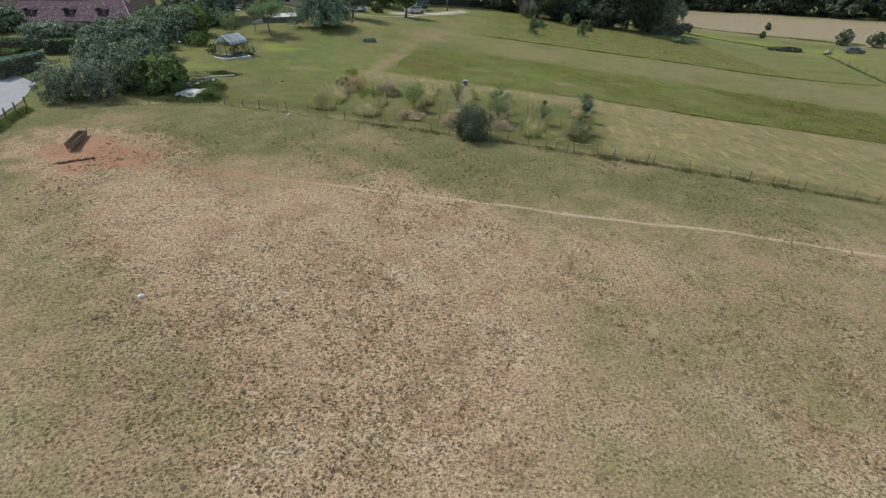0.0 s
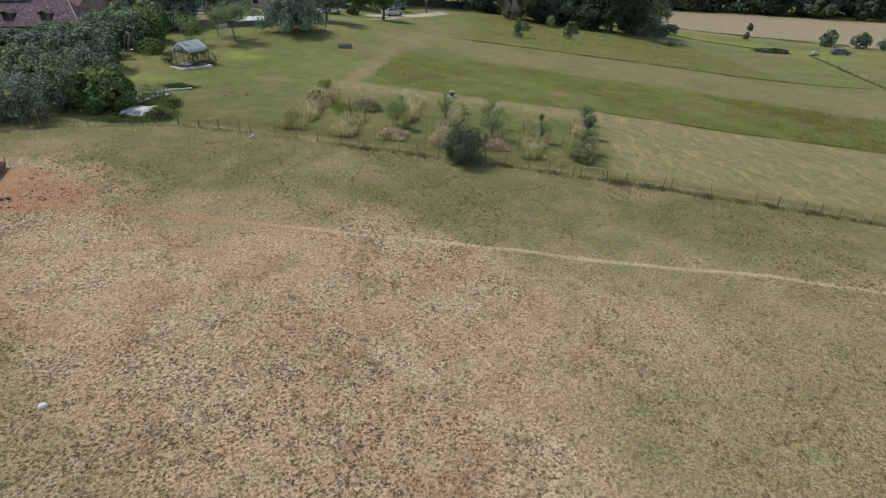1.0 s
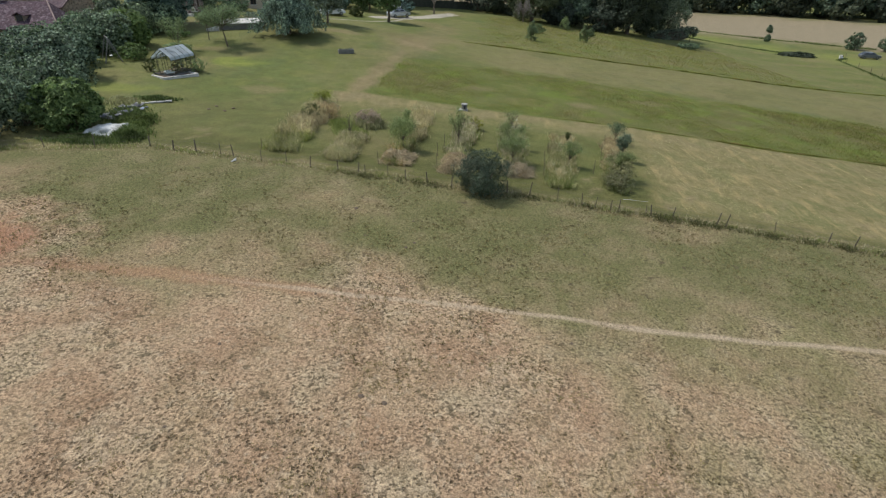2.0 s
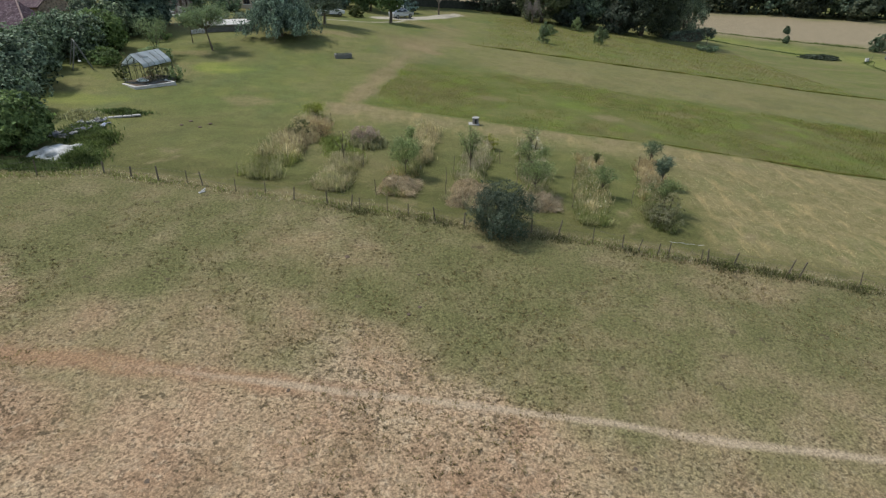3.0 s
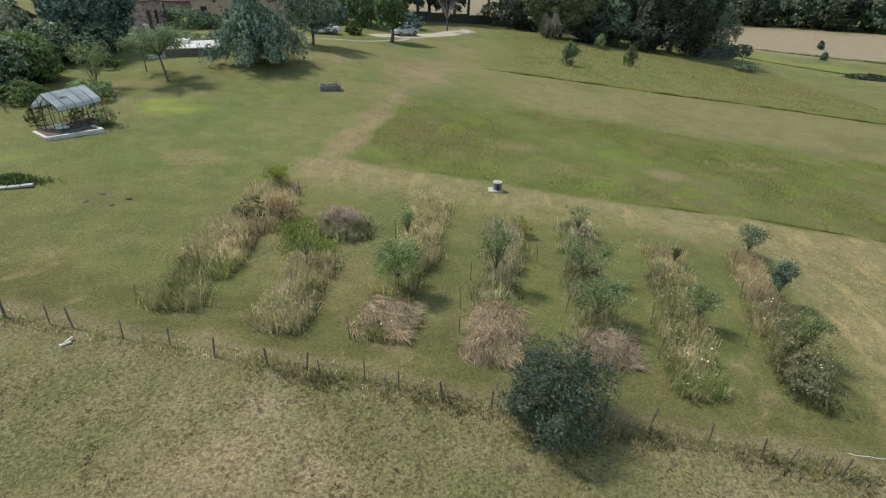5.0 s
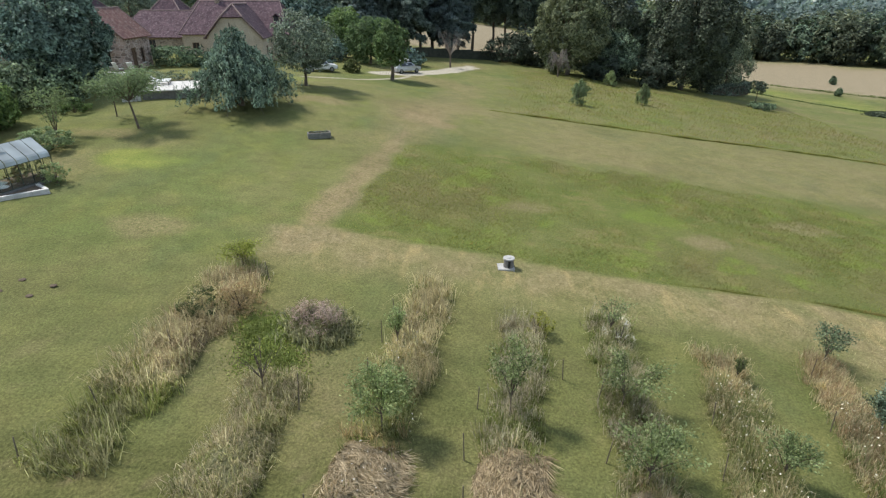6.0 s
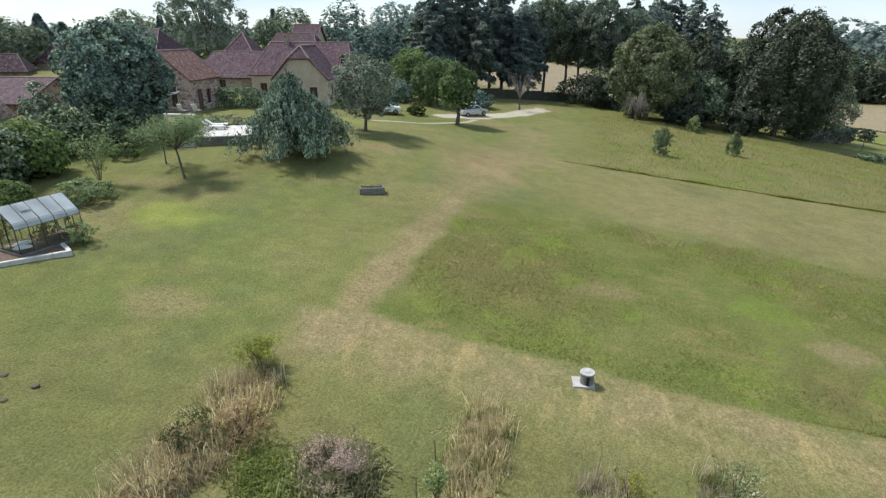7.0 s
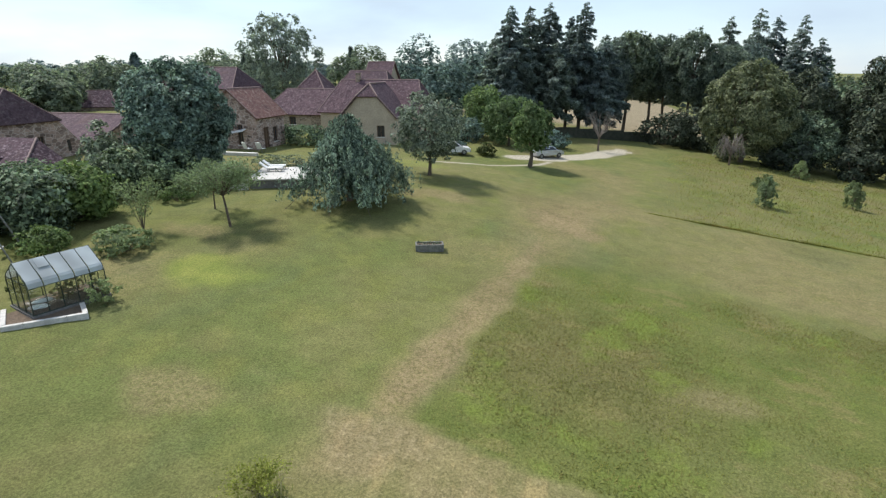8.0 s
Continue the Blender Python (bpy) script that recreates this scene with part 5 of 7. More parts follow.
# long barns to the west
barn = house("long_barn", -50.6, 87.1, 90, 6.8, 16.0, 3.9, 6.6, "long stone barn with a dark brown tile roof", M_STONE_WARM, M_TILE_DARK, z=5.5, hip=(1.2, 0.0),
      front=((4.6, 5.2, 1.2, 2.3, 0),))
flank = part("wall", prism(bmesh.new(), [(3.403, 0), (6.3, 0), (6.3, 1.0), (3.403, 4.25)], 0, 0.45), M_STONE_WARM, barn, "rubble flank wall with a sloping top")
part("window", boxed(4.1, 4.45, -0.02, 0.1, 1.0, 2.1), M_SHUTTER, flank)
lean = thing("lean_to", -50.2, 83.7, "low barn front with a hipped, lichened mauve tile roof", "barn", z=5.05)
LT, LE, LD = 3.3, 0.8, 5.2
part("roof", slab(bmesh.new(), [(-9.0, -LD, LE), (8.6, -LD, LE), (5.0, -0.02, LT), (-9.0, -0.02, LT)], 0.16), M_TILE_LICHEN, lean)
part("roof", slab(bmesh.new(), [(8.6, -LD, LE), (8.3, 0.3, LE), (5.0, -0.02, LT)], 0.16), M_TILE_LICHEN, lean)
part("ridge", limb(bmesh.new(), (8.6, -LD, LE + 0.05), (5.0, 0.0, LT + 0.05), 0.09, 0.09, 6), M_RIDGE, lean, "pale clay hip tiles")
part("wall", boxed(-8.8, 8.2, -LD + 0.35, -LD + 0.75, -0.8, LE + 0.02), M_STONE, lean)
part("wall", boxed(7.6, 8.0, -LD + 0.76, 0.2, -0.8, LE + 0.02), M_STONE, lean)
part("wall", boxed(1.2, 5.0, -0.45, -0.05, -0.8, LT - 0.3), M_STONE, lean)
slope = (LT - LE) / LD
for x0 in (-6.6, -1.3, 3.2):
    y0 = -LD + 1.4
    z0 = LE + 1.4 * slope
    dorm = part("dormer", boxed(x0 + 0.104, x0 + 0.896, y0 + 0.104, y0 + 1.6, z0 - 0.1, z0 + 0.69), M_STONE, lean)
    for xc in (x0, x0 + 0.9):
        part("cheek", boxed(xc, xc + 0.1, y0, y0 + 1.6, z0 - 0.1, z0 + 0.7), M_STONE, dorm)
    part("pane", boxed(x0 + 0.1, x0 + 0.9, y0 + 0.06, y0 + 0.1, z0, z0 + 0.7), M_SHUTTER, dorm)
    for sgn in (-1, 1):
        part("roof", slab(bmesh.new(), [(x0 + 0.5 + sgn * 0.68, y0 - 0.15, z0 + 0.62), (x0 + 0.5 + sgn * 0.68, y0 + 1.5, z0 + 0.62), (x0 + 0.5, y0 + 2.0, z0 + 0.95), (x0 + 0.5, y0 - 0.15, z0 + 0.95)], 0.08), M_TILE_LICHEN, dorm)
house("low_barn", -50.5, 99.5, 90, 9.5, 19.0, 1.3, 3.4, "low barn under a broad plain mauve-brown roof", M_STONE, M_TILE_DARK, z=5.6)
house("far_cottage", -81.8, 131.0, 118, 6.0, 6.0, 2.2, 4.6, "far cottage with a lichened tile roof", M_STONE, M_TILE_LICHEN, z=5.7, hip=(1.4, 1.0))
house("far_shed", -79.5, 144.8, 90, 5.6, 11.0, 2.2, 5.2, "far shed with a plain grey-brown hipped roof", M_RENDER, M_TILE, z=6.5, hip=(0.0, 2.4))
# dark retaining wall along the wood behind the drive
bm = bmesh.new()
for k in range(24):
    a, b = Vector((-9.5, 137.5)).lerp(Vector((20.5, 155.5)), k / 24), Vector((-9.5, 137.5)).lerp(Vector((20.5, 155.5)), (k + 1) / 24)
    z = ground_at(*a)
    bmv = [(a.x, a.y), (b.x, b.y), (b.x - 0.25, b.y + 0.4), (a.x - 0.25, a.y + 0.4)]
    lo = [bm.verts.new((*p, z - 0.5)) for p in bmv]
    hi = [bm.verts.new((*p, z + 1.45 + 0.08 * (k % 3))) for p in bmv]
    for q in ((0, 1, 2, 3),):
        bm.faces.new([hi[i] for i in q])
    for i in range(4):
        bm.faces.new((lo[i], lo[(i + 1) % 4], hi[(i + 1) % 4], hi[i]))
bmesh.ops.recalc_face_normals(bm, faces=bm.faces)
tagged(part("boundary_wall", bm, M_MOSSWALL, None), "dark overgrown stone wall along the wood", "wall", kind="structure")


# ---- pasture fence ----
def fence_post(x, y, h, lean, group, r=0.05):
    ob = thing("fence_post", x, y, "weathered split wooden fence post in the grass", "fence post", random.uniform(0, 90), group)
    a = random.uniform(0, 6.28)
    tip = Vector((math.cos(a) * lean, math.sin(a) * lean, h))
    bm = bmesh.new()
    limb(bm, (0, 0, -0.3), tip * 0.93, r * 1.05, r * 0.95, 7)
    limb(bm, tip * 0.93, tip, r * 0.95, r * 0.5, 7)
    part("post", bm, M_POST, ob)
    return ob, ob.matrix_world @ (tip * 0.85), ob.matrix_world @ (tip * 0.5)


def on_line(pts, x):
    return float(line_y(x, pts))


post_x = [-27.5, -24.8, -22.0, -18.8, -17.2, -15.7, -14.1, -13.2, -11.4, -9.8, -8.3, -6.5, -5.3, -4.8, -3.4, -2.3, -0.9, 0.5, 3.9, 5.2, 6.9, 8.3, 9.0, 9.9, 10.4, 12.0, 12.3, 13.5, 16.0, 16.4, 19.3, 22.1, 23.6, 25.1, 26.3, 27.4, 29.4, 30.9, 32.4, 35.5, 38.5, 41.5, 45.0]
tops, mids = [], []
for x in post_x:
    _, a, b = fence_post(x, on_line(FENCE, x) + random.uniform(-0.12, 0.12), random.uniform(0.65, 0.92), random.uniform(0.02, 0.18), "pasture fence posts", 0.046 if -19 < x < -15 else random.choice((0.022, 0.028, 0.034)))
    tops.append(a)
    mids.append(b)
wires = thing("fence_wire", 0, 0, "thin slack rusty wire strung between the fence posts", "fence wire", z=0)
for line in (tops, mids):
    bm = bmesh.new()
    for a, b in zip(line, line[1:]):
        m = a.lerp(b, 0.5) - Vector((0, 0, 0.04))
        limb(bm, a, m, 0.004, 0.004, 3, False)
        limb(bm, m, b, 0.004, 0.004, 3, False)
    part("strand", bm, M_WIRE, wires)
tape = thing("barrier_tape", 0, 0, "white tape tied between two fence posts", "tape", z=0)
a, b = Vector((10.4, 41.72, ground_at(10.4, 41.7) + 0.75)), Vector((12.0, 41.5, ground_at(12, 41.5) + 0.8))
bm = bmesh.new()
for k in range(6):
    p, q = a.lerp(b, k / 6), a.lerp(b, (k + 1) / 6)
    limb(bm, p - Vector((0, 0, 0.03 * (k % 2))), q - Vector((0, 0, 0.03 * ((k + 1) % 2))), 0.008, 0.008, 4)
part("band", bm, M_TAPE, tape)
# posts along the lane
lane_tops = []
for k in range(9):
    x, y = -33.0 + 2.4 * (k / 8) ** 1.2, 43.2 - 12.0 * k / 8
    _, a, b = fence_post(x, y, random.uniform(1.0, 1.3), random.uniform(0.05, 0.2), "posts beside the lane", 0.06)
    lane_tops.append(a)
lane_wire = thing("fence_wire", 0, 0, "slack wire on the posts beside the lane", "fence wire", z=0)
bm = bmesh.new()
for a, b in zip(lane_tops, lane_tops[1:]):
    limb(bm, a, b, 0.004, 0.004, 3, False)
part("strand", bm, M_WIRE, lane_wire)

# ---- pasture things ----
trough = thing("feed_trough", -25.43, 36.63, "long rusty metal feed trough on trampled red earth", "trough", 16)
tx, ty = 0.27, 1.55
bm = bmesh.new()
for s in (-1, 1):
    slab(bm, [(s * 0.19, -ty, 0.12), (s * 0.19, ty, 0.12), (s * tx, ty, 0.45), (s * tx, -ty, 0.45)], 0.02)
part("side", bm, M_RUST, trough)
part("floor", boxed(-0.21, 0.21, -ty, ty, 0.10, 0.125), M_RUST, trough)
for s in (-1, 1):
    part("end_plate", prism(bmesh.new(), [(-0.21, 0.1), (0.21, 0.1), (tx + 0.02, 0.47), (-tx - 0.02, 0.47)], s * ty - 0.015, s * ty + 0.015), M_RUST, trough)
bm = bmesh.new()
for s in (-1, 1):
    limb(bm, (s * tx, -ty, 0.46), (s * tx, ty, 0.46), 0.03, 0.03, 6)
part("rim", bm, M_POST, trough, "dark tubular rim")
part("feed", boxed(-0.19, 0.19, -ty + 0.03, ty - 0.03, 0.13, 0.2), M_DRYGRASS, trough, "dull straw-coloured leftover feed")
for y in (-1.4, 1.4):
    for s in (-1, 1):
        part("leg", limb(bmesh.new(), (s * 0.22, y, -0.05), (s * 0.18, y, 0.13), 0.03, 0.03, 6), M_POST, trough)
part("upright", limb(bmesh.new(), (0.27, 1.55, 0.2), (0.31, 1.62, 0.7), 0.025, 0.025, 6), M_POST, trough)
lump = thing("turf_ridge", -23.9, 33.6, "line of kicked-up turf and dung beside the trough", "earth", 33)
bm = bmesh.new()
for k in range(22):
    s = random.uniform(0.06, 0.13)
    q = bmesh.ops.create_icosphere(bm, subdivisions=1, radius=s, matrix=Matrix.Translation((k * 0.1 - 1.1 + random.uniform(-0.05, 0.05), random.uniform(-0.09, 0.09), 0.05)) @ Matrix.Diagonal((1.2, 1, 0.7, 1)))
part("clods", bm, M_SOIL, lump)
stone = thing("white_stone", -13.2, 19.8, "single pale block of stone on the dry pasture", "stone", 25)
bm = bmesh.new()
bmesh.ops.create_icosphere(bm, subdivisions=2, radius=0.13)
for v in bm.verts:
    v.co = Vector((v.co.x * 1.15, v.co.y * 0.95, max(v.co.z * 0.95, -0.1))) * (1 + 0.18 * noise.noise(v.co * 6))
part("rock", bm, M_WHITESTONE, stone)
bone = thing("white_debris", -13.0, 45.2, "small broken white stake lying by the fence", "debris", 30)
bm = limb(bmesh.new(), (-0.16, 0, 0.06), (0.17, 0.02, 0.1), 0.05, 0.04, 6)
limb(bm, (0.0, 0.02, 0.12), (0.22, 0.2, 0.16), 0.035, 0.03, 6)
part("stick", bm, M_WHITESTONE, bone)
# dung pats scattered in the trampled part
pat = None
for k in range(34):
    x, y = random.uniform(-17, 14), random.uniform(8, 40)
    if pat is None:
        pat = tagged(new("dung_pat"), "flat dark dried dung pat on the pasture", "dung", "dung pats")
        bm = bmesh.new()
        bmesh.ops.create_icosphere(bm, subdivisions=2, radius=0.10)
        for v in bm.verts:
            v.co = Vector((v.co.x, v.co.y * 0.85, max(v.co.z * 0.28, -0.01))) * (1 + 0.3 * noise.noise(v.co * 11))
        part("crust", bm, M_SOIL, pat)
        pat.matrix_world = pose(x, y, ground_at(x, y) + 0.01)
    else:
        q = copy_thing(pat, pose(x, y, ground_at(x, y) + 0.01, 0, 0, random.uniform(0, 360)))
        q.scale = [random.uniform(0.6, 1.4)] * 3

# ---- sand heap and rubble beside the garden ----
heap = thing("sand_heap", -22.2, 49.2, "heap of white building sand among weeds", "sand heap", 30)
bm = bmesh.new()
bmesh.ops.create_icosphere(bm, subdivisions=4, radius=1.0)
for v in bm.verts:
    v.co = Vector((v.co.x * 1.45, v.co.y * 1.05, max(v.co.z, -0.1) * 0.5)) * (1 + 0.45 * noise.noise(v.co * 2.6) + 0.05 * noise.noise(v.co * 9))
part("sand", bm, M_SAND, heap, smooth=True)
rub = thing("rubble_pile", -23.5, 53.9, "long loose pile of grey slates and rubble", "rubble", -11)
for k in range(62):
    s = random.uniform(0.08, 0.25)
    bm = boxed(-s, s, -s * 0.7, s * 0.7, -0.03, 0.03, 0.01)
    bmesh.ops.transform(bm, matrix=pose(random.gauss(0, 0.42), random.uniform(-2.1, 2.1), random.uniform(0.02, 0.16), random.uniform(-22, 22), random.uniform(-30, 30), random.uniform(0, 180)), verts=bm.verts)
    part("slate", bm, random.choice((M_SLATE, M_DARKSTONE, M_SLATE, M_CONCRETE)), rub)
sheet = thing("plastic_sheet", -22.6, 54.3, "crumpled pale blue plastic sheet on the rubble", "sheet", 15)
bm = bmesh.new()
bmesh.ops.create_grid(bm, x_segments=12, y_segments=12, size=0.3)
for v in bm.verts:
    v.co.z = 0.1 + 0.14 * noise.noise(v.co * 3)
part("film", bm, M_BLUE, sheet, smooth=True)
plank = thing("stone_slab", -22.2, 56.4, "pale stone slabs lying on the lawn", "slab", 20)
for k in range(4):
    part("slab", boxed(-1.1 + 0.56 * k, -0.58 + 0.56 * k, -0.14, 0.14, -0.02, 0.07 + 0.01 * (k % 2), 0.01), M_CONCRETE, plank)

# ---- swing frame ----
swing = thing("swing_frame", -31.6, 69.0, "old grey metal swing frame in the shade", "swing", 35)
for y in (-1.1, 1.1):
    for s in (-1, 1):
        part("leg", limb(bmesh.new(), (s * 0.75, y, -0.05), (0, y * 0.85, 2.2), 0.05, 0.05, 6), M_GALV, swing)
part("crossbar", limb(bmesh.new(), (0, -1.0, 2.2), (0, 1.0, 2.2), 0.05, 0.05, 6), M_GALV, swing)
part("seat", boxed(-0.12, 0.12, -0.25, 0.25, 0.5, 0.53, 0.01), M_WHITE, swing)
for y in (-0.22, 0.22):
    part("chain", limb(bmesh.new(), (0, y, 0.53), (0, y, 2.18), 0.012, 0.012, 4), M_GALV, swing)

# ---- greenhouse ----
gh = thing("greenhouse", -24.9, 64.55, "small greenhouse with whitened roof panes and dark frame", "greenhouse", -19.3)
GW, GL, GE, GR = 1.1, 3.1, 1.5, 2.3
part("plinth", boxed(-GW - 0.08, GW + 0.08, -0.08, GL + 0.08, -0.15, 0.12), M_DARKSTONE, gh, "low dark stone plinth")


def bar(a, b, r=0.022):
    part("frame_bar", limb(bmesh.new(), a, b, r, r, 5), M_METAL_DARK, gh)


def pane(corners, material):
    ob = part("pane", slab(bmesh.new(), corners, 0.006), material, gh)
    ob.visible_shadow = material is not M_GLASS


bays = 5
for k in range(bays + 1):
    y = GL * k / bays
    for s in (-1, 1):
        bar((s * GW, y, 0.12), (s * GW, y, GE - 0.16))
        bar((s * GW, y, GE - 0.16), (s * (GW - 0.12), y, GE + 0.12))
        bar((s * (GW - 0.12), y, GE + 0.12), (0, y, GR))
for s in (-1, 1):
    for z in (0.13, GE - 0.16):
        bar((s * GW, 0, z), (s * GW, GL, z), 0.026)
    bar((s * GW, 0, 0.8), (s * GW, GL, 0.8), 0.014)
bar((0, -0.02, GR), (0, GL + 0.02, GR), 0.032)
for y in (0, GL):
    bar((-GW, y, GE), (GW, y, GE), 0.022)
    bar((-GW, y, 0.13), (GW, y, 0.13), 0.024)
    for x in (-0.38, 0.38):
        bar((x, y, 0.12), (x, y, GE + (GR - GE) * (1 - abs(x) / GW)))
for k in range(bays):
    y0, y1 = GL * k / bays + 0.025, GL * (k + 1) / bays - 0.025
    for s in (-1, 1):
        for z0, z1 in ((0.15, 0.79), (0.81, GE - 0.18)):
            pane([(s * GW, y0, z0), (s * GW, y1, z0), (s * GW, y1, z1), (s * GW, y0, z1)], M_GLASS)
        pane([(s * (GW + 0.02), y0, GE - 0.15), (s * (GW + 0.02), y1, GE - 0.15), (s * (GW - 0.03), y1, GE + 0.05), (s * (GW - 0.03), y0, GE + 0.05)], M_ROOFGLASS)
        pane([(s * (GW - 0.03), y0, GE + 0.052), (s * (GW - 0.03), y1, GE + 0.052), (s * (GW - 0.12), y1, GE + 0.155), (s * (GW - 0.12), y0, GE + 0.155)], M_ROOFGLASS)
        pane([(s * (GW - 0.121), y0, GE + 0.157), (s * (GW - 0.121), y1, GE + 0.157), (s * 0.03, y1, GR + 0.02), (s * 0.03, y0, GR + 0.02)], M_ROOFGLASS)
for y in (0, GL):
    for x0, x1 in ((-GW + 0.03, -0.4), (-0.36, 0.36), (0.4, GW - 0.03)):
        z0, z1 = (GE + (GR - GE) * (1 - abs(x) / GW) for x in (x0, x1))
        pane([(x0, y, 0.15), (x1, y, 0.15), (x1, y, z1 - 0.03), (x0, y, z0 - 0.03)] if abs(x0 + x1) > 0.01 else [(x0, y, 0.15), (x1, y, 0.15), (x1, y, z1 - 0.03), (0, y, GR - 0.05), (x0, y, z0 - 0.03)], M_GLASS)
part("vent", slab(bmesh.new(), [(0.1, 0.75, GR + 0.02), (0.1, 1.2, GR + 0.02), (0.55, 1.2, GR - 0.28), (0.55, 0.75, GR - 0.28)], 0.02), M_ROOFGLASS, gh)
bed = thing("greenhouse_soil", -24.9, 64.55, "bare soil floor with dry plants inside the greenhouse", "soil bed", -19.3)
part("soil", boxed(-GW + 0.06, GW - 0.06, 0.06, GL - 0.06, 0.121, 0.16), M_SOIL, bed)
for k, (x, y) in enumerate(((0.3, 0.5), (-0.35, 0.9))):
    sack = thing("white_sack", *(gh.matrix_world @ Vector((x, y, 0)))[:2], "white filled sack lying inside the greenhouse", "sack", 40 + 20 * k, "sacks in the greenhouse", z=gh.location.z + 0.16)
    bm = bmesh.new()
    bmesh.ops.create_icosphere(bm, subdivisions=3, radius=0.28)
    for v in bm.verts:
        v.co = Vector((v.co.x * 1.5, v.co.y * 0.85, max(v.co.z * 0.5, -0.02))) * (1 + 0.12 * noise.noise(v.co * 7))
    part("sacking", bm, M_WHITE, sack, smooth=True)
for k, (x, y, h) in enumerate(((0.55, 1.6, 1.0), (-0.5, 2.3, 0.9), (0.5, 2.6, 1.1), (0.0, 1.5, 0.6))):
    at = gh.matrix_world @ Vector((x, y, 0))
    pot = thing("greenhouse_plant", at.x, at.y, "withered staked plant inside the greenhouse", "plant", 50 * k, "plants in the greenhouse", z=gh.location.z + 0.155)
    crown_mesh(pot, M_RUSTGRASS if k % 2 else M_GREYGRASS, 420, (0, 0, h * 0.55), (0.4, 0.45, h * 0.5), 0.1, 8, 0.5, name="foliage")
    part("stem", limb(bmesh.new(), (0, 0, 0), (0.02, 0.03, h), 0.014, 0.008, 5), M_POST, pot)
# white kerb round a sunken bed before it
kerb = thing("kerb_bed", -24.3, 63.0, "white stone kerb round a sunken dark bed", "kerb", 41.1)


def kerb_run(a, b, wide, top):
    """One run of kerb, of blocks laid end to end, from a to b."""
    a, b = Vector(a), Vector(b)
    w = (b - a).normalized()
    side = Vector((-w.y, w.x)) * wide
    count = max(1, round((b - a).length / 0.8))
    for k in range(count):
        p, q = a.lerp(b, k / count) + w * 0.006, a.lerp(b, (k + 1) / count) - w * 0.006
        bm = slab(bmesh.new(), [(*p, top), (*q, top), (*(q + side), top), (*(p + side), top)], 0.42)
        bmesh.ops.bevel(bm, geom=list(bm.edges), offset=0.012, segments=1, affect="EDGES")
        part("kerbstone", bm, M_KERB, kerb)


kerb_run((0.0, 0.0), (3.12, 0.0), 0.19, 0.2)
kerb_run((-0.36, 2.17), (-0.03, 0.2), 0.2, 0.2)
kerb_run((3.12, 0.2), (2.87, 1.5), 0.2, 0.2)
part("soil", slab(bmesh.new(), [(0.1, 0.16, 0.12), (2.98, 0.16, 0.12), (2.78, 1.5, 0.12), (-0.2, 2.1, 0.12)], 0.3), M_SOIL, kerb)
tap = thing("kerb_stub", -22.1, 65.0, "short stone step beside the kerb", "stone", 44.5)
part("block", boxed(-0.16, 0.16, -0.08, 0.08, -0.1, 0.07, 0.02), M_KERB, tap)

# ---- well ----
well = thing("well", 2.4, 60.1, "round weathered well head with a grey lid on a pale slab", "well")
part("base_slab", boxed(-0.52, 0.28, -0.32, 0.34, -0.12, 0.06, 0.01), M_CONCRETE, well)
bm = bmesh.new()
limb(bm, (0, 0, 0.062), (0, 0, 0.47), 0.245, 0.235, 28)
part("ring", bm, M_DARKSTONE, well, "dark weathered ring")
bm = bmesh.new()
limb(bm, (0, 0, 0.473), (0, 0, 0.52), 0.275, 0.27, 28)
limb(bm, (0, 0, 0.52), (0, 0, 0.55), 0.12, 0.10, 16)
part("lid", bm, M_CONCRETE, well)
part("hatch", boxed(-0.05, 0.05, -0.275, -0.235, 0.1, 0.42), M_RUBBER, well, "dark upright fitting on the ring")

# ---- stone planter on the lawn ----
pl = thing("stone_planter", -10.0, 78.0, "long dark stone planter with small plants on the lawn", "planter", 18)
bm = boxed(-0.85, 0.85, -0.38, -0.28, -0.05, 0.4, 0.02)
part("side", bm, M_PLANTER, pl)
part("side", boxed(-0.85, 0.85, 0.28, 0.38, -0.05, 0.4, 0.02), M_PLANTER, pl)
for s in (-1, 1):
    part("end", boxed(s * 0.8 - 0.05, s * 0.8 + 0.05, -0.277, 0.277, -0.05, 0.42, 0.015), M_PLANTER, pl)
part("soil", boxed(-0.745, 0.745, -0.275, 0.275, 0.0, 0.33), M_SOIL, pl)
for k in range(5):
    crown_mesh(pl, M_LEAF_GREY, 110, (-0.56 + 0.28 * k, 0.05 * (-1) ** k, 0.42), (0.15, 0.2, 0.12 + 0.03 * (k % 3)), 0.09, 5, 0.5, name="plant")
# molehills on the lawn
for x, y in ((-17.6, 56.3), (-16.2, 56.0), (-16.6, 55.2), (-17.9, 55.4)):
    m = thing("molehill", x, y, "small dark molehill on the lawn", "molehill", group="molehills")
    bm = bmesh.new()
    bmesh.ops.create_icosphere(bm, subdivisions=2, radius=0.12)
    for v in bm.verts:
        v.co = Vector((v.co.x * 1.2, v.co.y, max(v.co.z * 0.45, -0.03))) * (1 + 0.25 * noise.noise(v.co * 12 + Vector((x, y, 0))))
    part("earth", bm, M_SOIL, m)

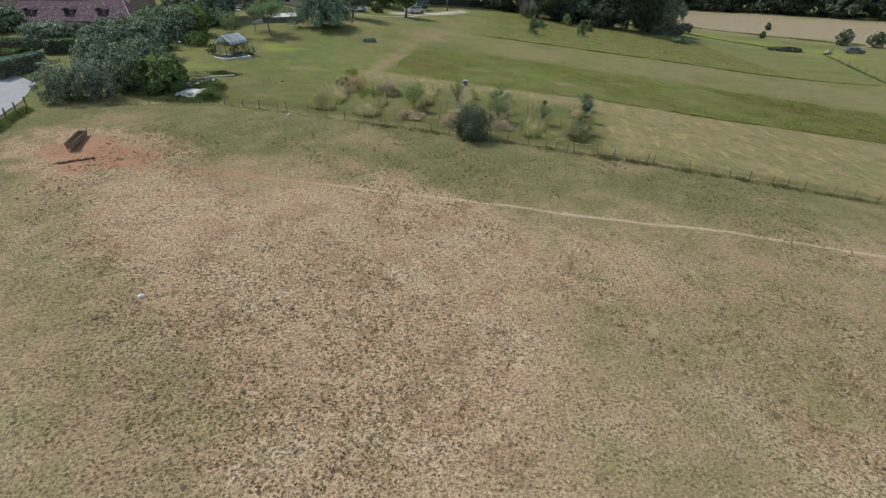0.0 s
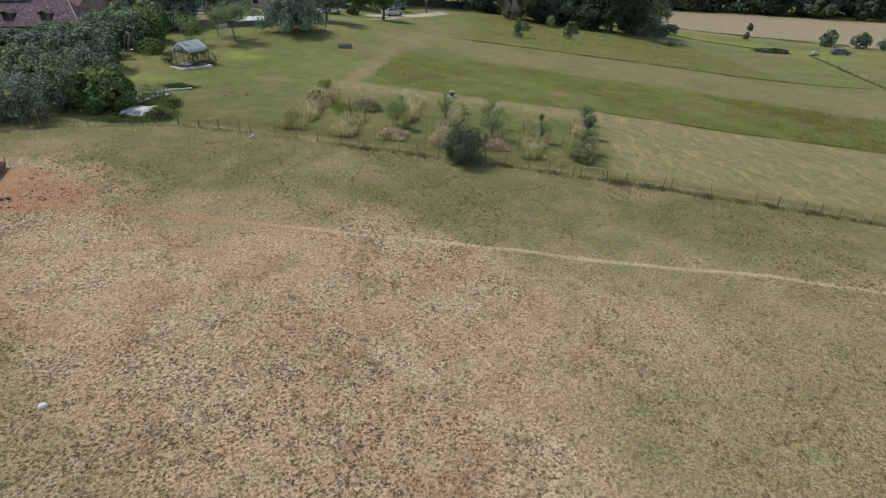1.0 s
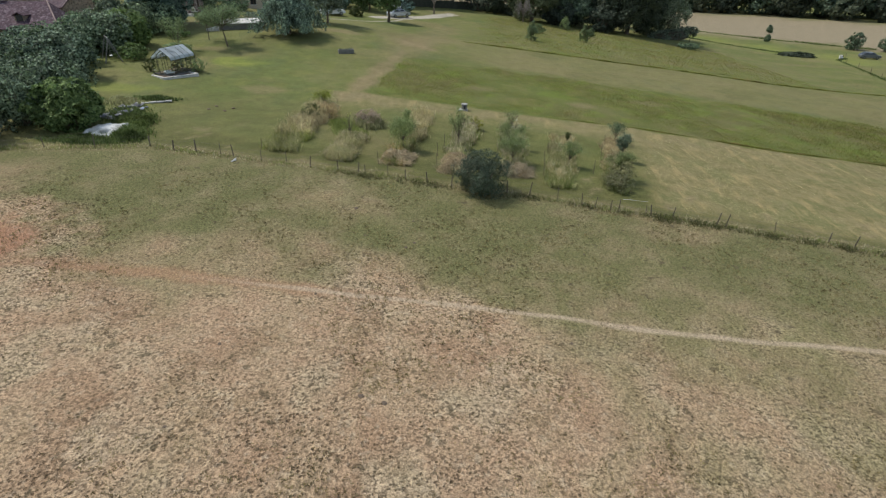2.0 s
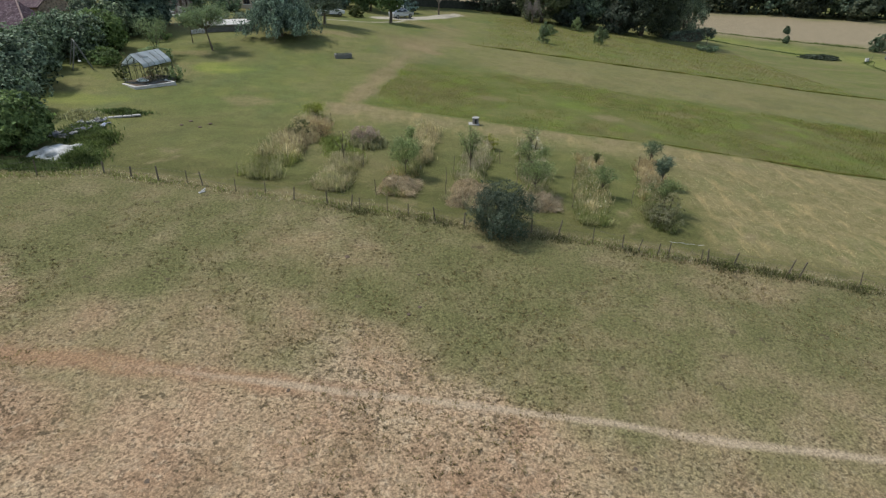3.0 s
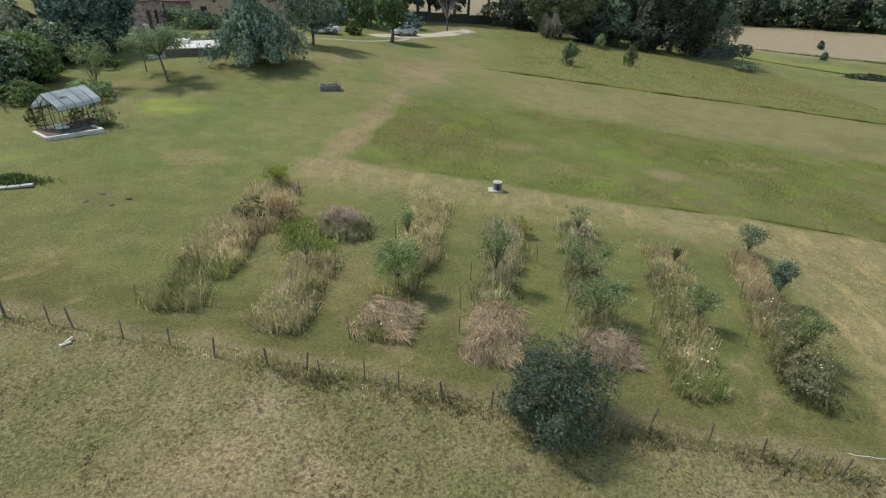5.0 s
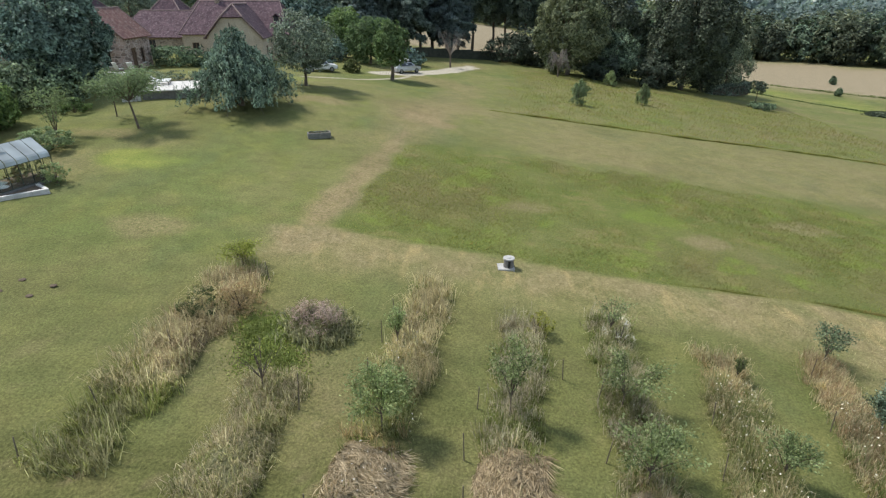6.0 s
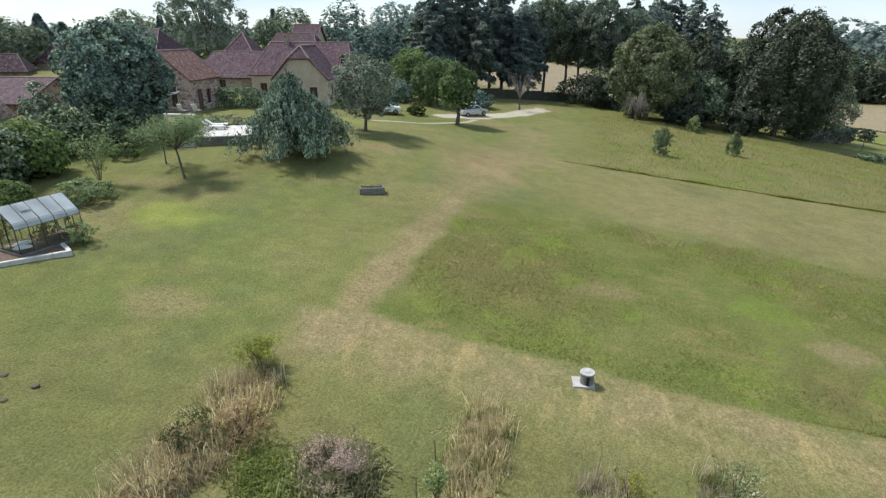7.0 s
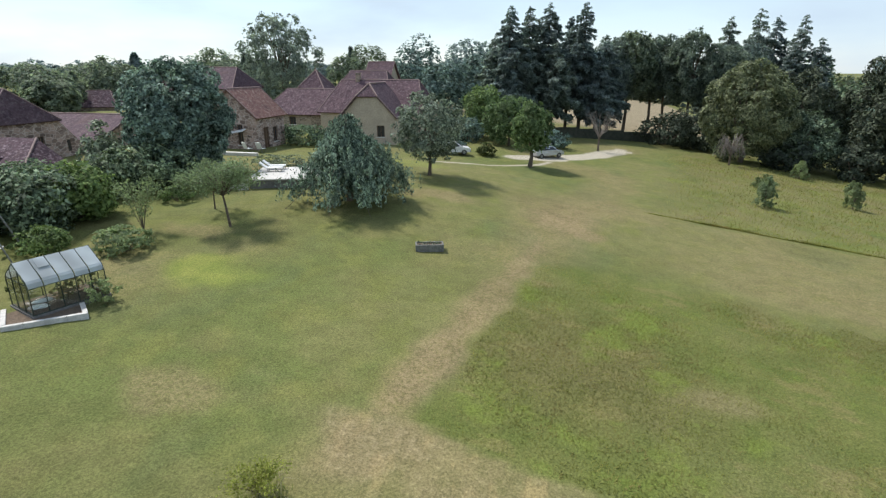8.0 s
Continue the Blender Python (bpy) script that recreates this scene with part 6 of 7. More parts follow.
# ---- pool terrace ----
pool = thing("pool_terrace", -24.4, 84.2, "raised pale pool terrace with a dark front wall", "terrace", 20)
part("wall", boxed(-1.4, 3.6, 0, 5.2, -0.8, 0.62), M_DARKSTONE, pool, "dark stone retaining wall")
for k in range(5):
    part("slab", boxed(-1.55 + k * 1.06, -0.5 + k * 1.06, -0.15, 5.3, 0.623, 0.72, 0.01), M_DECK, pool)
ramp = thing("stone_edge", -26.3, 83.4, "pale stones trailing from the terrace's corner", "stones", 14)
for k in range(5):
    part("stone", boxed(-0.9 + 0.3 * k, -0.65 + 0.3 * k, -0.15, 0.15, -0.1, 0.3 + 0.06 * k, 0.03), M_DECK, ramp)


def lounger(x, y, z, yaw, label):
    ob = thing("sun_lounger", x, y, label, "sun lounger", yaw, "pool loungers", z=z)
    part("bed", boxed(-0.32, 0.32, -0.6, 0.65, 0.28, 0.36, 0.02), M_WHITE, ob)
    part("backrest", slab(bmesh.new(), [(-0.32, -0.6, 0.36), (0.32, -0.6, 0.36), (0.32, -1.15, 0.78), (-0.32, -1.15, 0.78)], 0.07), M_WHITE, ob)
    for px in (-0.28, 0.28):
        for py in (-0.5, 0.55):
            part("leg", limb(bmesh.new(), (px, py, 0), (px, py, 0.28), 0.025, 0.025, 6), M_GALV, ob)
    return ob


zt = pool.location.z + 0.72
lounger(-25.6, 87.2, zt, -70, "white slatted sun lounger with raised back on the terrace")
lounger(-25.9, 88.2, zt, -70, "white slatted sun lounger with raised back on the terrace")
for k, (x, y) in enumerate(((-35.6, 98.9), (-34.3, 99.3))):
    ch = thing("garden_chair", x, y, "pale grey garden chair before the stone barn", "chair", 160 + 15 * k, "garden chairs")
    part("seat", boxed(-0.3, 0.3, -0.3, 0.3, 0.4, 0.46, 0.015), M_WHITE, ch)
    part("backrest", slab(bmesh.new(), [(-0.3, 0.3, 0.44), (0.3, 0.3, 0.44), (0.3, 0.6, 1.15), (-0.3, 0.6, 1.15)], 0.05), M_WHITE, ch)
    for px in (-0.26, 0.26):
        for py in (-0.26, 0.26):
            part("leg", limb(bmesh.new(), (px, py, -0.05), (px, py, 0.41), 0.02, 0.02, 5), M_GALV, ch)
tagged(part("terrace_kerb", boxed(-42, -33.2, 96.4, 96.9, 4.9, 5.75), M_WHITESTONE, None), "pale stone edge of the barn's terrace", "kerb", kind="structure")
aw = thing("awning", -37.6, 100.5, "narrow white awning on the barn wall", "awning", z=7.9)
part("cloth", slab(bmesh.new(), [(-1.0, -0.7, -0.75), (0.9, -0.7, -0.4), (0.9, -0.02, -0.2), (-1.0, -0.02, -0.55)], 0.05), M_WHITE, aw)
bush(-33.6, 107.0, 2.6, 2.4, "green climbing shrubs beside the barn wall", M_LEAF, 0.22, 2600, wide=1.3)
bush(-30.8, 108.5, 2.0, 1.8, "green shrubs before the farmhouse", M_LEAF, 0.22, 1800)
bush(-27.6, 91.0, 1.1, 1.6, "grey-green low plants behind the terrace", M_LEAF_GREY, 0.16, 1400, wide=1.5)
bush(-25.0, 91.6, 1.0, 1.5, "grey-green low plants behind the terrace", M_LEAF_GREY, 0.16, 1400, wide=1.5)


# ---- cars ----
def car(x, y, yaw, label, paint, box_on_roof):
    ob = thing("car", x, y, label, "car", yaw)
    sidel = [(-2.0, 0.32), (2.0, 0.32), (2.08, 0.55), (2.0, 0.78), (1.15, 0.93), (0.45, 1.42), (-1.2, 1.47), (-1.85, 1.05), (-2.05, 0.8)]
    bm = prism(bmesh.new(), sidel, -0.84, 0.84)
    for v in bm.verts:
        if v.co.z > 1.2:
            v.co.y *= 0.8
    bmesh.ops.bevel(bm, geom=list(bm.edges), offset=0.05, segments=2, affect="EDGES")
    body = part("body", bm, paint, ob, smooth=False)
    for s in (-1, 1):
        part("side_window", slab(bmesh.new(), [(-1.55, s * 0.835, 1.0), (0.85, s * 0.835, 1.0), (0.4, s * 0.70, 1.36), (-1.15, s * 0.70, 1.4)], 0.02), M_CARGLASS, ob)
    part("windscreen", slab(bmesh.new(), [(1.12, -0.72, 0.985), (1.12, 0.72, 0.985), (0.5, 0.6, 1.42), (0.5, -0.6, 1.42)], 0.02), M_CARGLASS, ob)
    part("rear_window", slab(bmesh.new(), [(-1.9, -0.66, 1.06), (-1.9, 0.66, 1.06), (-1.3, 0.58, 1.47), (-1.3, -0.58, 1.47)], 0.02), M_CARGLASS, ob)
    for px in (-1.3, 1.28):
        for s in (-1, 1):
            tyre = part("wheel", limb(bmesh.new(), (px, s * 0.70, 0.31), (px, s * 0.86, 0.31), 0.31, 0.31, 18), M_RUBBER, ob)
            part("rim", limb(bmesh.new(), (px, s * 0.862, 0.31), (px, s * 0.875, 0.31), 0.19, 0.17, 14), M_GALV, tyre)
    for s in (-1, 1):
        part("headlight", boxed(1.93, 2.07, s * 0.62 - 0.14, s * 0.62 + 0.14, 0.6, 0.76, 0.02), M_WHITE, ob)
        part("mirror", boxed(0.75, 0.9, s * 0.93 - 0.08, s * 0.93 + 0.08, 0.95, 1.07, 0.02), paint, ob)
    part("bumper", boxed(2.0, 2.12, -0.75, 0.75, 0.34, 0.5, 0.03), M_RUBBER, ob)
    if box_on_roof:
        rb = thing("roof_box", *(ob.matrix_world @ Vector((-0.4, 0, 0)))[:2], "white roof box on the silver car", "roof box", yaw, z=ob.location.z + 1.52)
        bm = boxed(-0.8, 0.8, -0.4, 0.4, 0, 0.36, 0.12)
        part("shell", bm, M_WHITE, rb)
        for px in (-0.5, 0.5):
            part("rack_bar", boxed(px - 0.03, px + 0.03, -0.62, 0.62, -0.06, -0.004), M_GALV, rb)
    return ob


car(-5.6, 117.6, 38, "silver hatchback parked on the gravel drive", M_SILVER, True)
car(99.6, 138.0, -15, "dark grey car parked under the field's edge trees", M_GREYPAINT, False)
car(-16.3, 111.2, 20, "white car parked behind the lawn tree", M_WHITEPAINT, False)

# ---- bare trees by the drive ----
def bare_tree(x, y, h, label, material, weeping, n=26, spread=1.6):
    ob = thing("bare_tree", x, y, label, "tree")
    bm = bmesh.new()
    limb(bm, (0, 0, -0.2), (0.05, 0, h * 0.38), 0.16, 0.11, 8)
    part("trunk", bm, M_BARK, ob)
    bm = bmesh.new()
    for k in range(n):
        a, r = random.uniform(0, 6.28), spread * random.uniform(0.5, 1)
        top = Vector((math.cos(a) * r * 0.7, math.sin(a) * r * 0.7, h * random.uniform(0.62, 1.0)))
        limb(bm, (0.05, 0, h * random.uniform(0.28, 0.4)), top, 0.035, 0.018, 5)
        end = Vector((math.cos(a) * r, math.sin(a) * r, h * random.uniform(0.15, 0.5) if weeping else h * random.uniform(0.75, 1.05)))
        limb(bm, top, end, 0.025, 0.01, 4)
    part("canopy", bm, material, ob)
    return ob


bare_tree(0.9, 129.0, 5.6, "pale many-armed bare tree beside the drive", M_PALEBARK, False, 34, 3.0)
bare_tree(19.4, 133.6, 4.6, "grey weeping leafless tree before the wood", M_PALEBARK, True, 60, 2.2)

# ---- hedges by the lane ----
def hedge(x0, y0, x1, y1, h, w, label, material, n, leaf=0.17):
    length = math.hypot(x1 - x0, y1 - y0)
    ob = thing("hedge", (x0 + x1) / 2, (y0 + y1) / 2, label, "hedge", math.degrees(math.atan2(y1 - y0, x1 - x0)), "clipped hedges")
    p = rng.uniform(-0.5, 0.5, (n, 3)) * np.array([length, w, h])
    face = rng.integers(0, 3, n)
    s = rng.choice([-0.5, 0.5], n)
    for k, size in ((0, length), (1, w), (2, h)):
        m = face == k
        p[m, k] = (np.where(k == 2, np.abs(s[m]), s[m])) * size
    p[face == 0] = p[face == 0]
    top = rng.uniform(0, 1, n) < 0.35
    p[top, 2] = h / 2
    p[:, 2] += h / 2
    p += rng.normal(size=p.shape) * 0.05
    nrm = unit(rng.normal(size=p.shape) * 0.6 + np.array([0, 0, 0.5]))
    axis = unit(np.cross(nrm, rng.normal(size=p.shape)))
    size = leaf * rng.uniform(0.6, 1.3, n)
    v, f = leaves(p, nrm, axis, size, size * 0.7)
    raw("foliage", v, [f], material, ob)
    part("stem", boxed(-length / 2 + 0.2, length / 2 - 0.2, -w / 2 + 0.25, w / 2 - 0.25, -0.3, h - 0.25), M_BARK, ob, "dense dark twigs inside")
    return ob


hedge(-41.0, 50.9, -40.3, 56.6, 1.45, 1.4, "clipped dark hedge beside the lane", M_LEAF_DARK, 6000)
hedge(-52.0, 61.6, -45.2, 62.6, 1.3, 1.6, "clipped green hedge behind the lane", M_LEAF, 6500)
hedge(-50.0, 57.8, -43.6, 58.6, 0.95, 1.8, "low bright clipped hedge behind the lane", M_LEAF_BRIGHT, 5000)
hedge(-43.4, 62.3, -40.9, 63.6, 1.3, 1.5, "clipped green hedge before the shrubs", M_LEAF, 4500)
hedge(51.2, 144.4, 62.4, 151.6, 2.0, 1.6, "long clipped pale hedge at the meadow's edge", M_LEAF_GREY, 6500, 0.34)
gp = thing("gate_post", -41.6, 51.3, "leaning white gate post beside the lane", "gate post", 20)
part("post", limb(bmesh.new(), (0, 0, -0.1), (-0.35, 0, 1.7), 0.11, 0.1, 4), M_WHITE, gp)

# ---- overgrown fence at the meadow's far corner ----
CORNER = [(94.0, 138.0), (90.1, 134.5), (85.1, 118.7), (81.4, 107.3), (78.4, 97.1), (75.4, 87.0)]
for k in range(13):
    f = k / 12 * (len(CORNER) - 1)
    i = min(int(f), len(CORNER) - 2)
    a = Vector(CORNER[i]).lerp(Vector(CORNER[i + 1]), f - i)
    fence_post(a.x, a.y, random.uniform(0.9, 1.2), random.uniform(0.03, 0.15), "meadow fence posts", 0.05)
hive = thing("white_box", 92.6, 137.4, "small white wooden box beside the meadow fence", "box", 10)
part("shell", boxed(-0.3, 0.3, -0.25, 0.25, 0.0, 0.65, 0.02), M_WHITE, hive)
part("lid", boxed(-0.34, 0.34, -0.29, 0.29, 0.653, 0.72, 0.01), M_KERB, hive)


# ---- far woods ----
def far_tree(x, y, h, r, n, leaf, conic=False):
    z = ground_at(x, y)
    if conic:
        k = rng.uniform(0, 1, n) ** 0.8
        a = rng.uniform(0, 2 * math.pi, n)
        rad = r * (1.02 - k) * rng.uniform(0.5, 1.1, n)
        p = np.stack([np.cos(a) * rad, np.sin(a) * rad, k * h], 1)
        out = unit(p * np.array([1, 1, 0.1]) + 0.01)
    else:
        p, out, _ = crown_points(n, (0, 0, h * 0.5), (r, r, h * 0.5), 16, 0.42, ragged=0.15, per=12)
    nrm = unit(out + np.array([0, 0, 0.5]) + 0.45 * rng.normal(size=p.shape))
    axis = unit(np.cross(nrm, rng.normal(size=p.shape)))
    size = leaf * rng.uniform(0.6, 1.3, n)
    v, f = spikes(p + np.array([x, y, z]), nrm, axis, size, size * 0.85)
    return v, f


def wood(label, spots, material, n, leaf, conic=False):
    vs, fs, count = [], [], 0
    for x, y, h, r in spots:
        v, f = far_tree(x, y, h, r, n, leaf, conic)
        vs.append(v)
        fs.append(f + count)
        count += len(v)
    return tagged(raw("distant_wood", np.concatenate(vs), [np.concatenate(fs)], material), label, "woodland", kind="stuff")


def row(a, b, step, h, r, depth=1, gap=7.0):
    a, b = np.array(a, float), np.array(b, float)
    w = (b - a) / np.linalg.norm(b - a)
    back = np.array([-w[1], w[0]])
    if back[1] < 0:
        back = -back
    out = []
    for d in range(depth):
        for s in np.arange(0, np.linalg.norm(b - a), step):
            p = a + w * (s + rng.uniform(-0.4, 0.4) * step) + back * (d * gap + rng.uniform(-0.4, 0.4) * gap)
            k = rng.uniform(0.75, 1.2)
            out.append((p[0], p[1], h * k * (1 + 0.05 * d), r * k))
    return out


edge = row((100, 262), (172, 208), 8.5, 15, 6.5, 3, 9)
wood("dark green woodland behind the stubble field", edge[0::3], M_LEAF_OAK, 2000, 0.95)
wood("mid-green woodland behind the stubble field", edge[1::3], M_LEAF, 2000, 0.95)
wood("lighter olive woodland behind the stubble field", edge[2::3], M_LEAF_OLIVE, 2000, 0.95)
wood("mixed green woodland on the far valley side", row((150, 300), (330, 150), 11, 21, 8.5, 4, 14), M_FAR_HAZED, 1100, 1.5)
wood("mixed woodland on the valley's horizon", row((160, 420), (560, 150), 18, 27, 12, 3, 26), M_FAR_HAZED, 560, 2.9)
beyond = row((44, 190), (100, 270), 9, 18, 7, 2, 10)
wood("green woodland beyond the spruces", beyond[0::2], M_LEAF, 1200, 1.3)
wood("olive woodland beyond the spruces", beyond[1::2], M_LEAF_OLIVE, 1200, 1.3)
wood("dark woodland beyond the stubble behind the spruces", row((-60, 345), (110, 330), 13, 17, 9, 3, 16), M_FAR_HAZED, 750, 2.1)
wood("hazy woodland on the western horizon", row((-420, 220), (-60, 430), 15, 9.5, 9, 4, 26), M_FAR_HAZED, 800, 1.6)
wood("woodland on the far western slope", row((-330, 120), (-190, 300), 14, 8.0, 8, 2, 18), M_FAR_HAZED, 1100, 1.25)
wood("green trees round the hamlet's far end", [(-92.5, 140.7, 8.6, 5.4), (-88.5, 170, 11.4, 7), (-82, 118, 5.2, 3.6), (-89, 124, 6.0, 4.4), (-97, 132, 7.0, 5), (-70, 146, 8.5, 4.6), (-112, 140, 8, 6), (-58, 176, 10.8, 4.6), (-56.6, 187.4, 13.2, 5.0), (-104, 150, 7.5, 6), (-118, 160, 8, 7)], M_LEAF_PINE, 5200, 0.55)
wood("dark trees behind the farmhouse", [(-37.7, 167.5, 14.1, 6.2), (-27.1, 150, 10.0, 4.8), (-24.1, 170, 12.4, 4.8), (-45, 178, 9.5, 5)], M_LEAF_DARK, 4200, 0.6)
wood("light green trees behind the farmhouse", [(-32.2, 194.7, 15.4, 8.8), (-20, 185, 12.6, 6)], M_FAR_HAZED, 4400, 0.75)
wood("dark cypresses and firs on the skyline", [(-100, 156, 10.0, 5.0), (-104, 160, 9.4, 4.6), (-107, 154, 9.0, 4.6), (-96.5, 158, 8.4, 4.2), (-88, 172, 9.4, 3.6), (-84, 174, 10.2, 3.4), (-80, 176, 9.6, 3.6), (-64.5, 194.9, 12.6, 2.8)], M_FAR_HAZED, 2200, 0.95, True)
tree(-55.0, 141.0, 16.4, 7.2, "tall feathery grey-green tree behind the barn", M_LEAF_POPLAR, 0.40, 14000, 0.06, 70, 0.2, 0.35, -0.2, name="poplar", ragged=0.45)
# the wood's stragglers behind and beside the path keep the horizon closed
wood("woodland behind the pasture", row((-260, -180), (300, -200), 22, 15, 11, 2, 24), M_FAR_HAZED, 90, 5.5)


# ---- orchard beds ----
def in_bed(n, bed, grow=0.0, edge=0.35):
    (ax, ay), (bx, by), w = bed
    s = rng.uniform(-0.01, 1.01, n)
    c = (rng.uniform(-1, 1, n) + 0.35 * rng.uniform(-1, 1, n)) * (w + grow) * 0.92
    l = math.hypot(bx - ax, by - ay)
    dx, dy = (bx - ax) / l, (by - ay) / l
    wob = 1 + edge * np.sin(s * l * 1.9 + ax) * 0.5
    return ax + s * (bx - ax) - dy * c * wob, ay + s * (by - ay) + dx * c * wob, s


def bed_grass(i, material, n, h, label, lo=0.0, hi=1.0, lean=0.9, grow=0.0):
    """Loose tussocks in a bed: arching blades of every height, and a few seed stalks that stand clear of them."""
    per = 28
    x, y, s = in_bed(int(0.8 * n) // per, BEDS[i], grow)
    keep = (s >= lo + rng.uniform(-0.04, 0.04, len(s))) & (s <= hi + rng.uniform(-0.04, 0.04, len(s)))
    x, y = x[keep], y[keep]
    m = len(x)
    size = 1.3 * h * (0.35 + 0.65 * (0.5 + 0.5 * ripple(x, y, 0.45, i))) * rng.uniform(0.45, 1.3, m)
    sway = rng.uniform(0, 2 * math.pi, m)
    k = np.repeat(np.arange(m), per)
    a = rng.uniform(0, 2 * math.pi, len(k))
    r = np.abs(rng.normal(size=len(k))) * 0.17
    bx, by = x[k] + np.cos(a) * r, y[k] + np.sin(a) * r
    stalk = rng.uniform(0, 1, len(k)) < 0.07
    tall = size[k] * rng.uniform(0.4, 1.15, len(k)) * np.where(stalk, 1.5, 1)
    turn = sway[k] + rng.normal(size=len(k)) * 0.9
    aim = np.stack([0.6 * np.cos(a) + np.cos(turn), 0.6 * np.sin(a) + np.sin(turn)], 1)
    bend = np.where(stalk, rng.uniform(0.05, 0.35, len(k)), rng.uniform(0.25, 1.25, len(k)) * lean)
    v, f = blades(bx, by, np.maximum(tall, 0.07), bend, 0.02, True, aim, 0.8)
    return stuff("bed_grass", v, f, material, label)


DRY, RUST, GREEN = "tall bleached dry grass in an orchard bed", "tangled rust-brown dead grass in an orchard bed", "green weeds and grass in an orchard bed"
GREYISH = "dull grey-green weeds in an orchard bed"
for i, material, n, h, label, lo, hi, lean in (
        (0, M_GREENGRASS, 11000, 0.55, GREEN, 0.0, 0.42, 1.0), (0, M_GREYGRASS, 12000, 0.66, GREYISH, 0.0, 0.45, 1.0), (0, M_DRYGRASS, 21000, 0.8, DRY, 0.28, 0.85, 0.9),
        (0, M_RUSTGRASS, 7000, 0.7, RUST, 0.55, 0.9, 0.9), (0, M_GREENGRASS, 4500, 0.55, GREEN, 0.65, 1.0, 0.9), (0, M_DRYGRASS, 4500, 0.65, DRY, 0.8, 1.0, 0.8),
        (1, M_DRYGRASS, 10000, 0.5, DRY, 0.0, 1.0, 1.0), (1, M_GREYGRASS, 7000, 0.5, GREYISH, 0.0, 1.0, 1.0), (1, M_GREENGRASS, 5000, 0.42, GREEN, 0.0, 1.0, 1.0),
        (2, M_GREENGRASS, 4500, 0.4, GREEN, 0.0, 0.2, 1.0), (2, M_GREYGRASS, 6500, 0.62, GREYISH, 0.25, 0.6, 0.9), (2, M_DRYGRASS, 15000, 0.8, DRY, 0.45, 1.0, 0.8), (2, M_GREENGRASS, 6000, 0.5, GREEN, 0.3, 1.0, 0.9),
        (3, M_GREENGRASS, 16000, 0.5, GREEN, 0.33, 0.9, 0.8), (3, M_DRYGRASS, 9000, 0.7, DRY, 0.35, 1.0, 0.7), (3, M_GREYGRASS, 3500, 0.5, GREYISH, 0.0, 0.4, 1.0),
        (4, M_GREYGRASS, 7500, 0.55, GREYISH, 0.15, 0.8, 0.9), (4, M_GREENGRASS, 15000, 0.45, GREEN, 0.2, 1.0, 0.9), (4, M_DRYGRASS, 7500, 0.62, DRY, 0.0, 1.0, 0.9),
        (5, M_GREENGRASS, 11000, 0.62, GREEN, 0.0, 0.75, 0.9), (5, M_GREYGRASS, 9000, 0.6, GREYISH, 0.0, 0.8, 0.9), (5, M_DRYGRASS, 9000, 0.62, DRY, 0.1, 1.0, 0.9), (5, M_RUSTGRASS, 3500, 0.5, RUST, 0.7, 1.0, 0.9),
        (2, M_RUSTGRASS, 3500, 0.5, RUST, 0.0, 0.25, 1.0), (2, M_GREENGRASS, 2500, 0.4, GREEN, 0.0, 0.25, 1.0), (3, M_DRYGRASS, 3000, 0.5, DRY, 0.0, 0.35, 1.1), (4, M_RUSTGRASS, 3500, 0.5, RUST, 0.0, 0.25, 1.0),
        (6, M_GREENGRASS, 9000, 0.6, GREEN, 0.0, 0.5, 0.9), (6, M_GREYGRASS, 5000, 0.55, GREYISH, 0.0, 0.7, 0.9), (6, M_RUSTGRASS, 9000, 0.55, RUST, 0.35, 1.0, 0.9), (6, M_DRYGRASS, 9000, 0.5, DRY, 0.3, 1.0, 0.9)):
    bed_grass(i, material, n, h, label, lo, hi, lean)


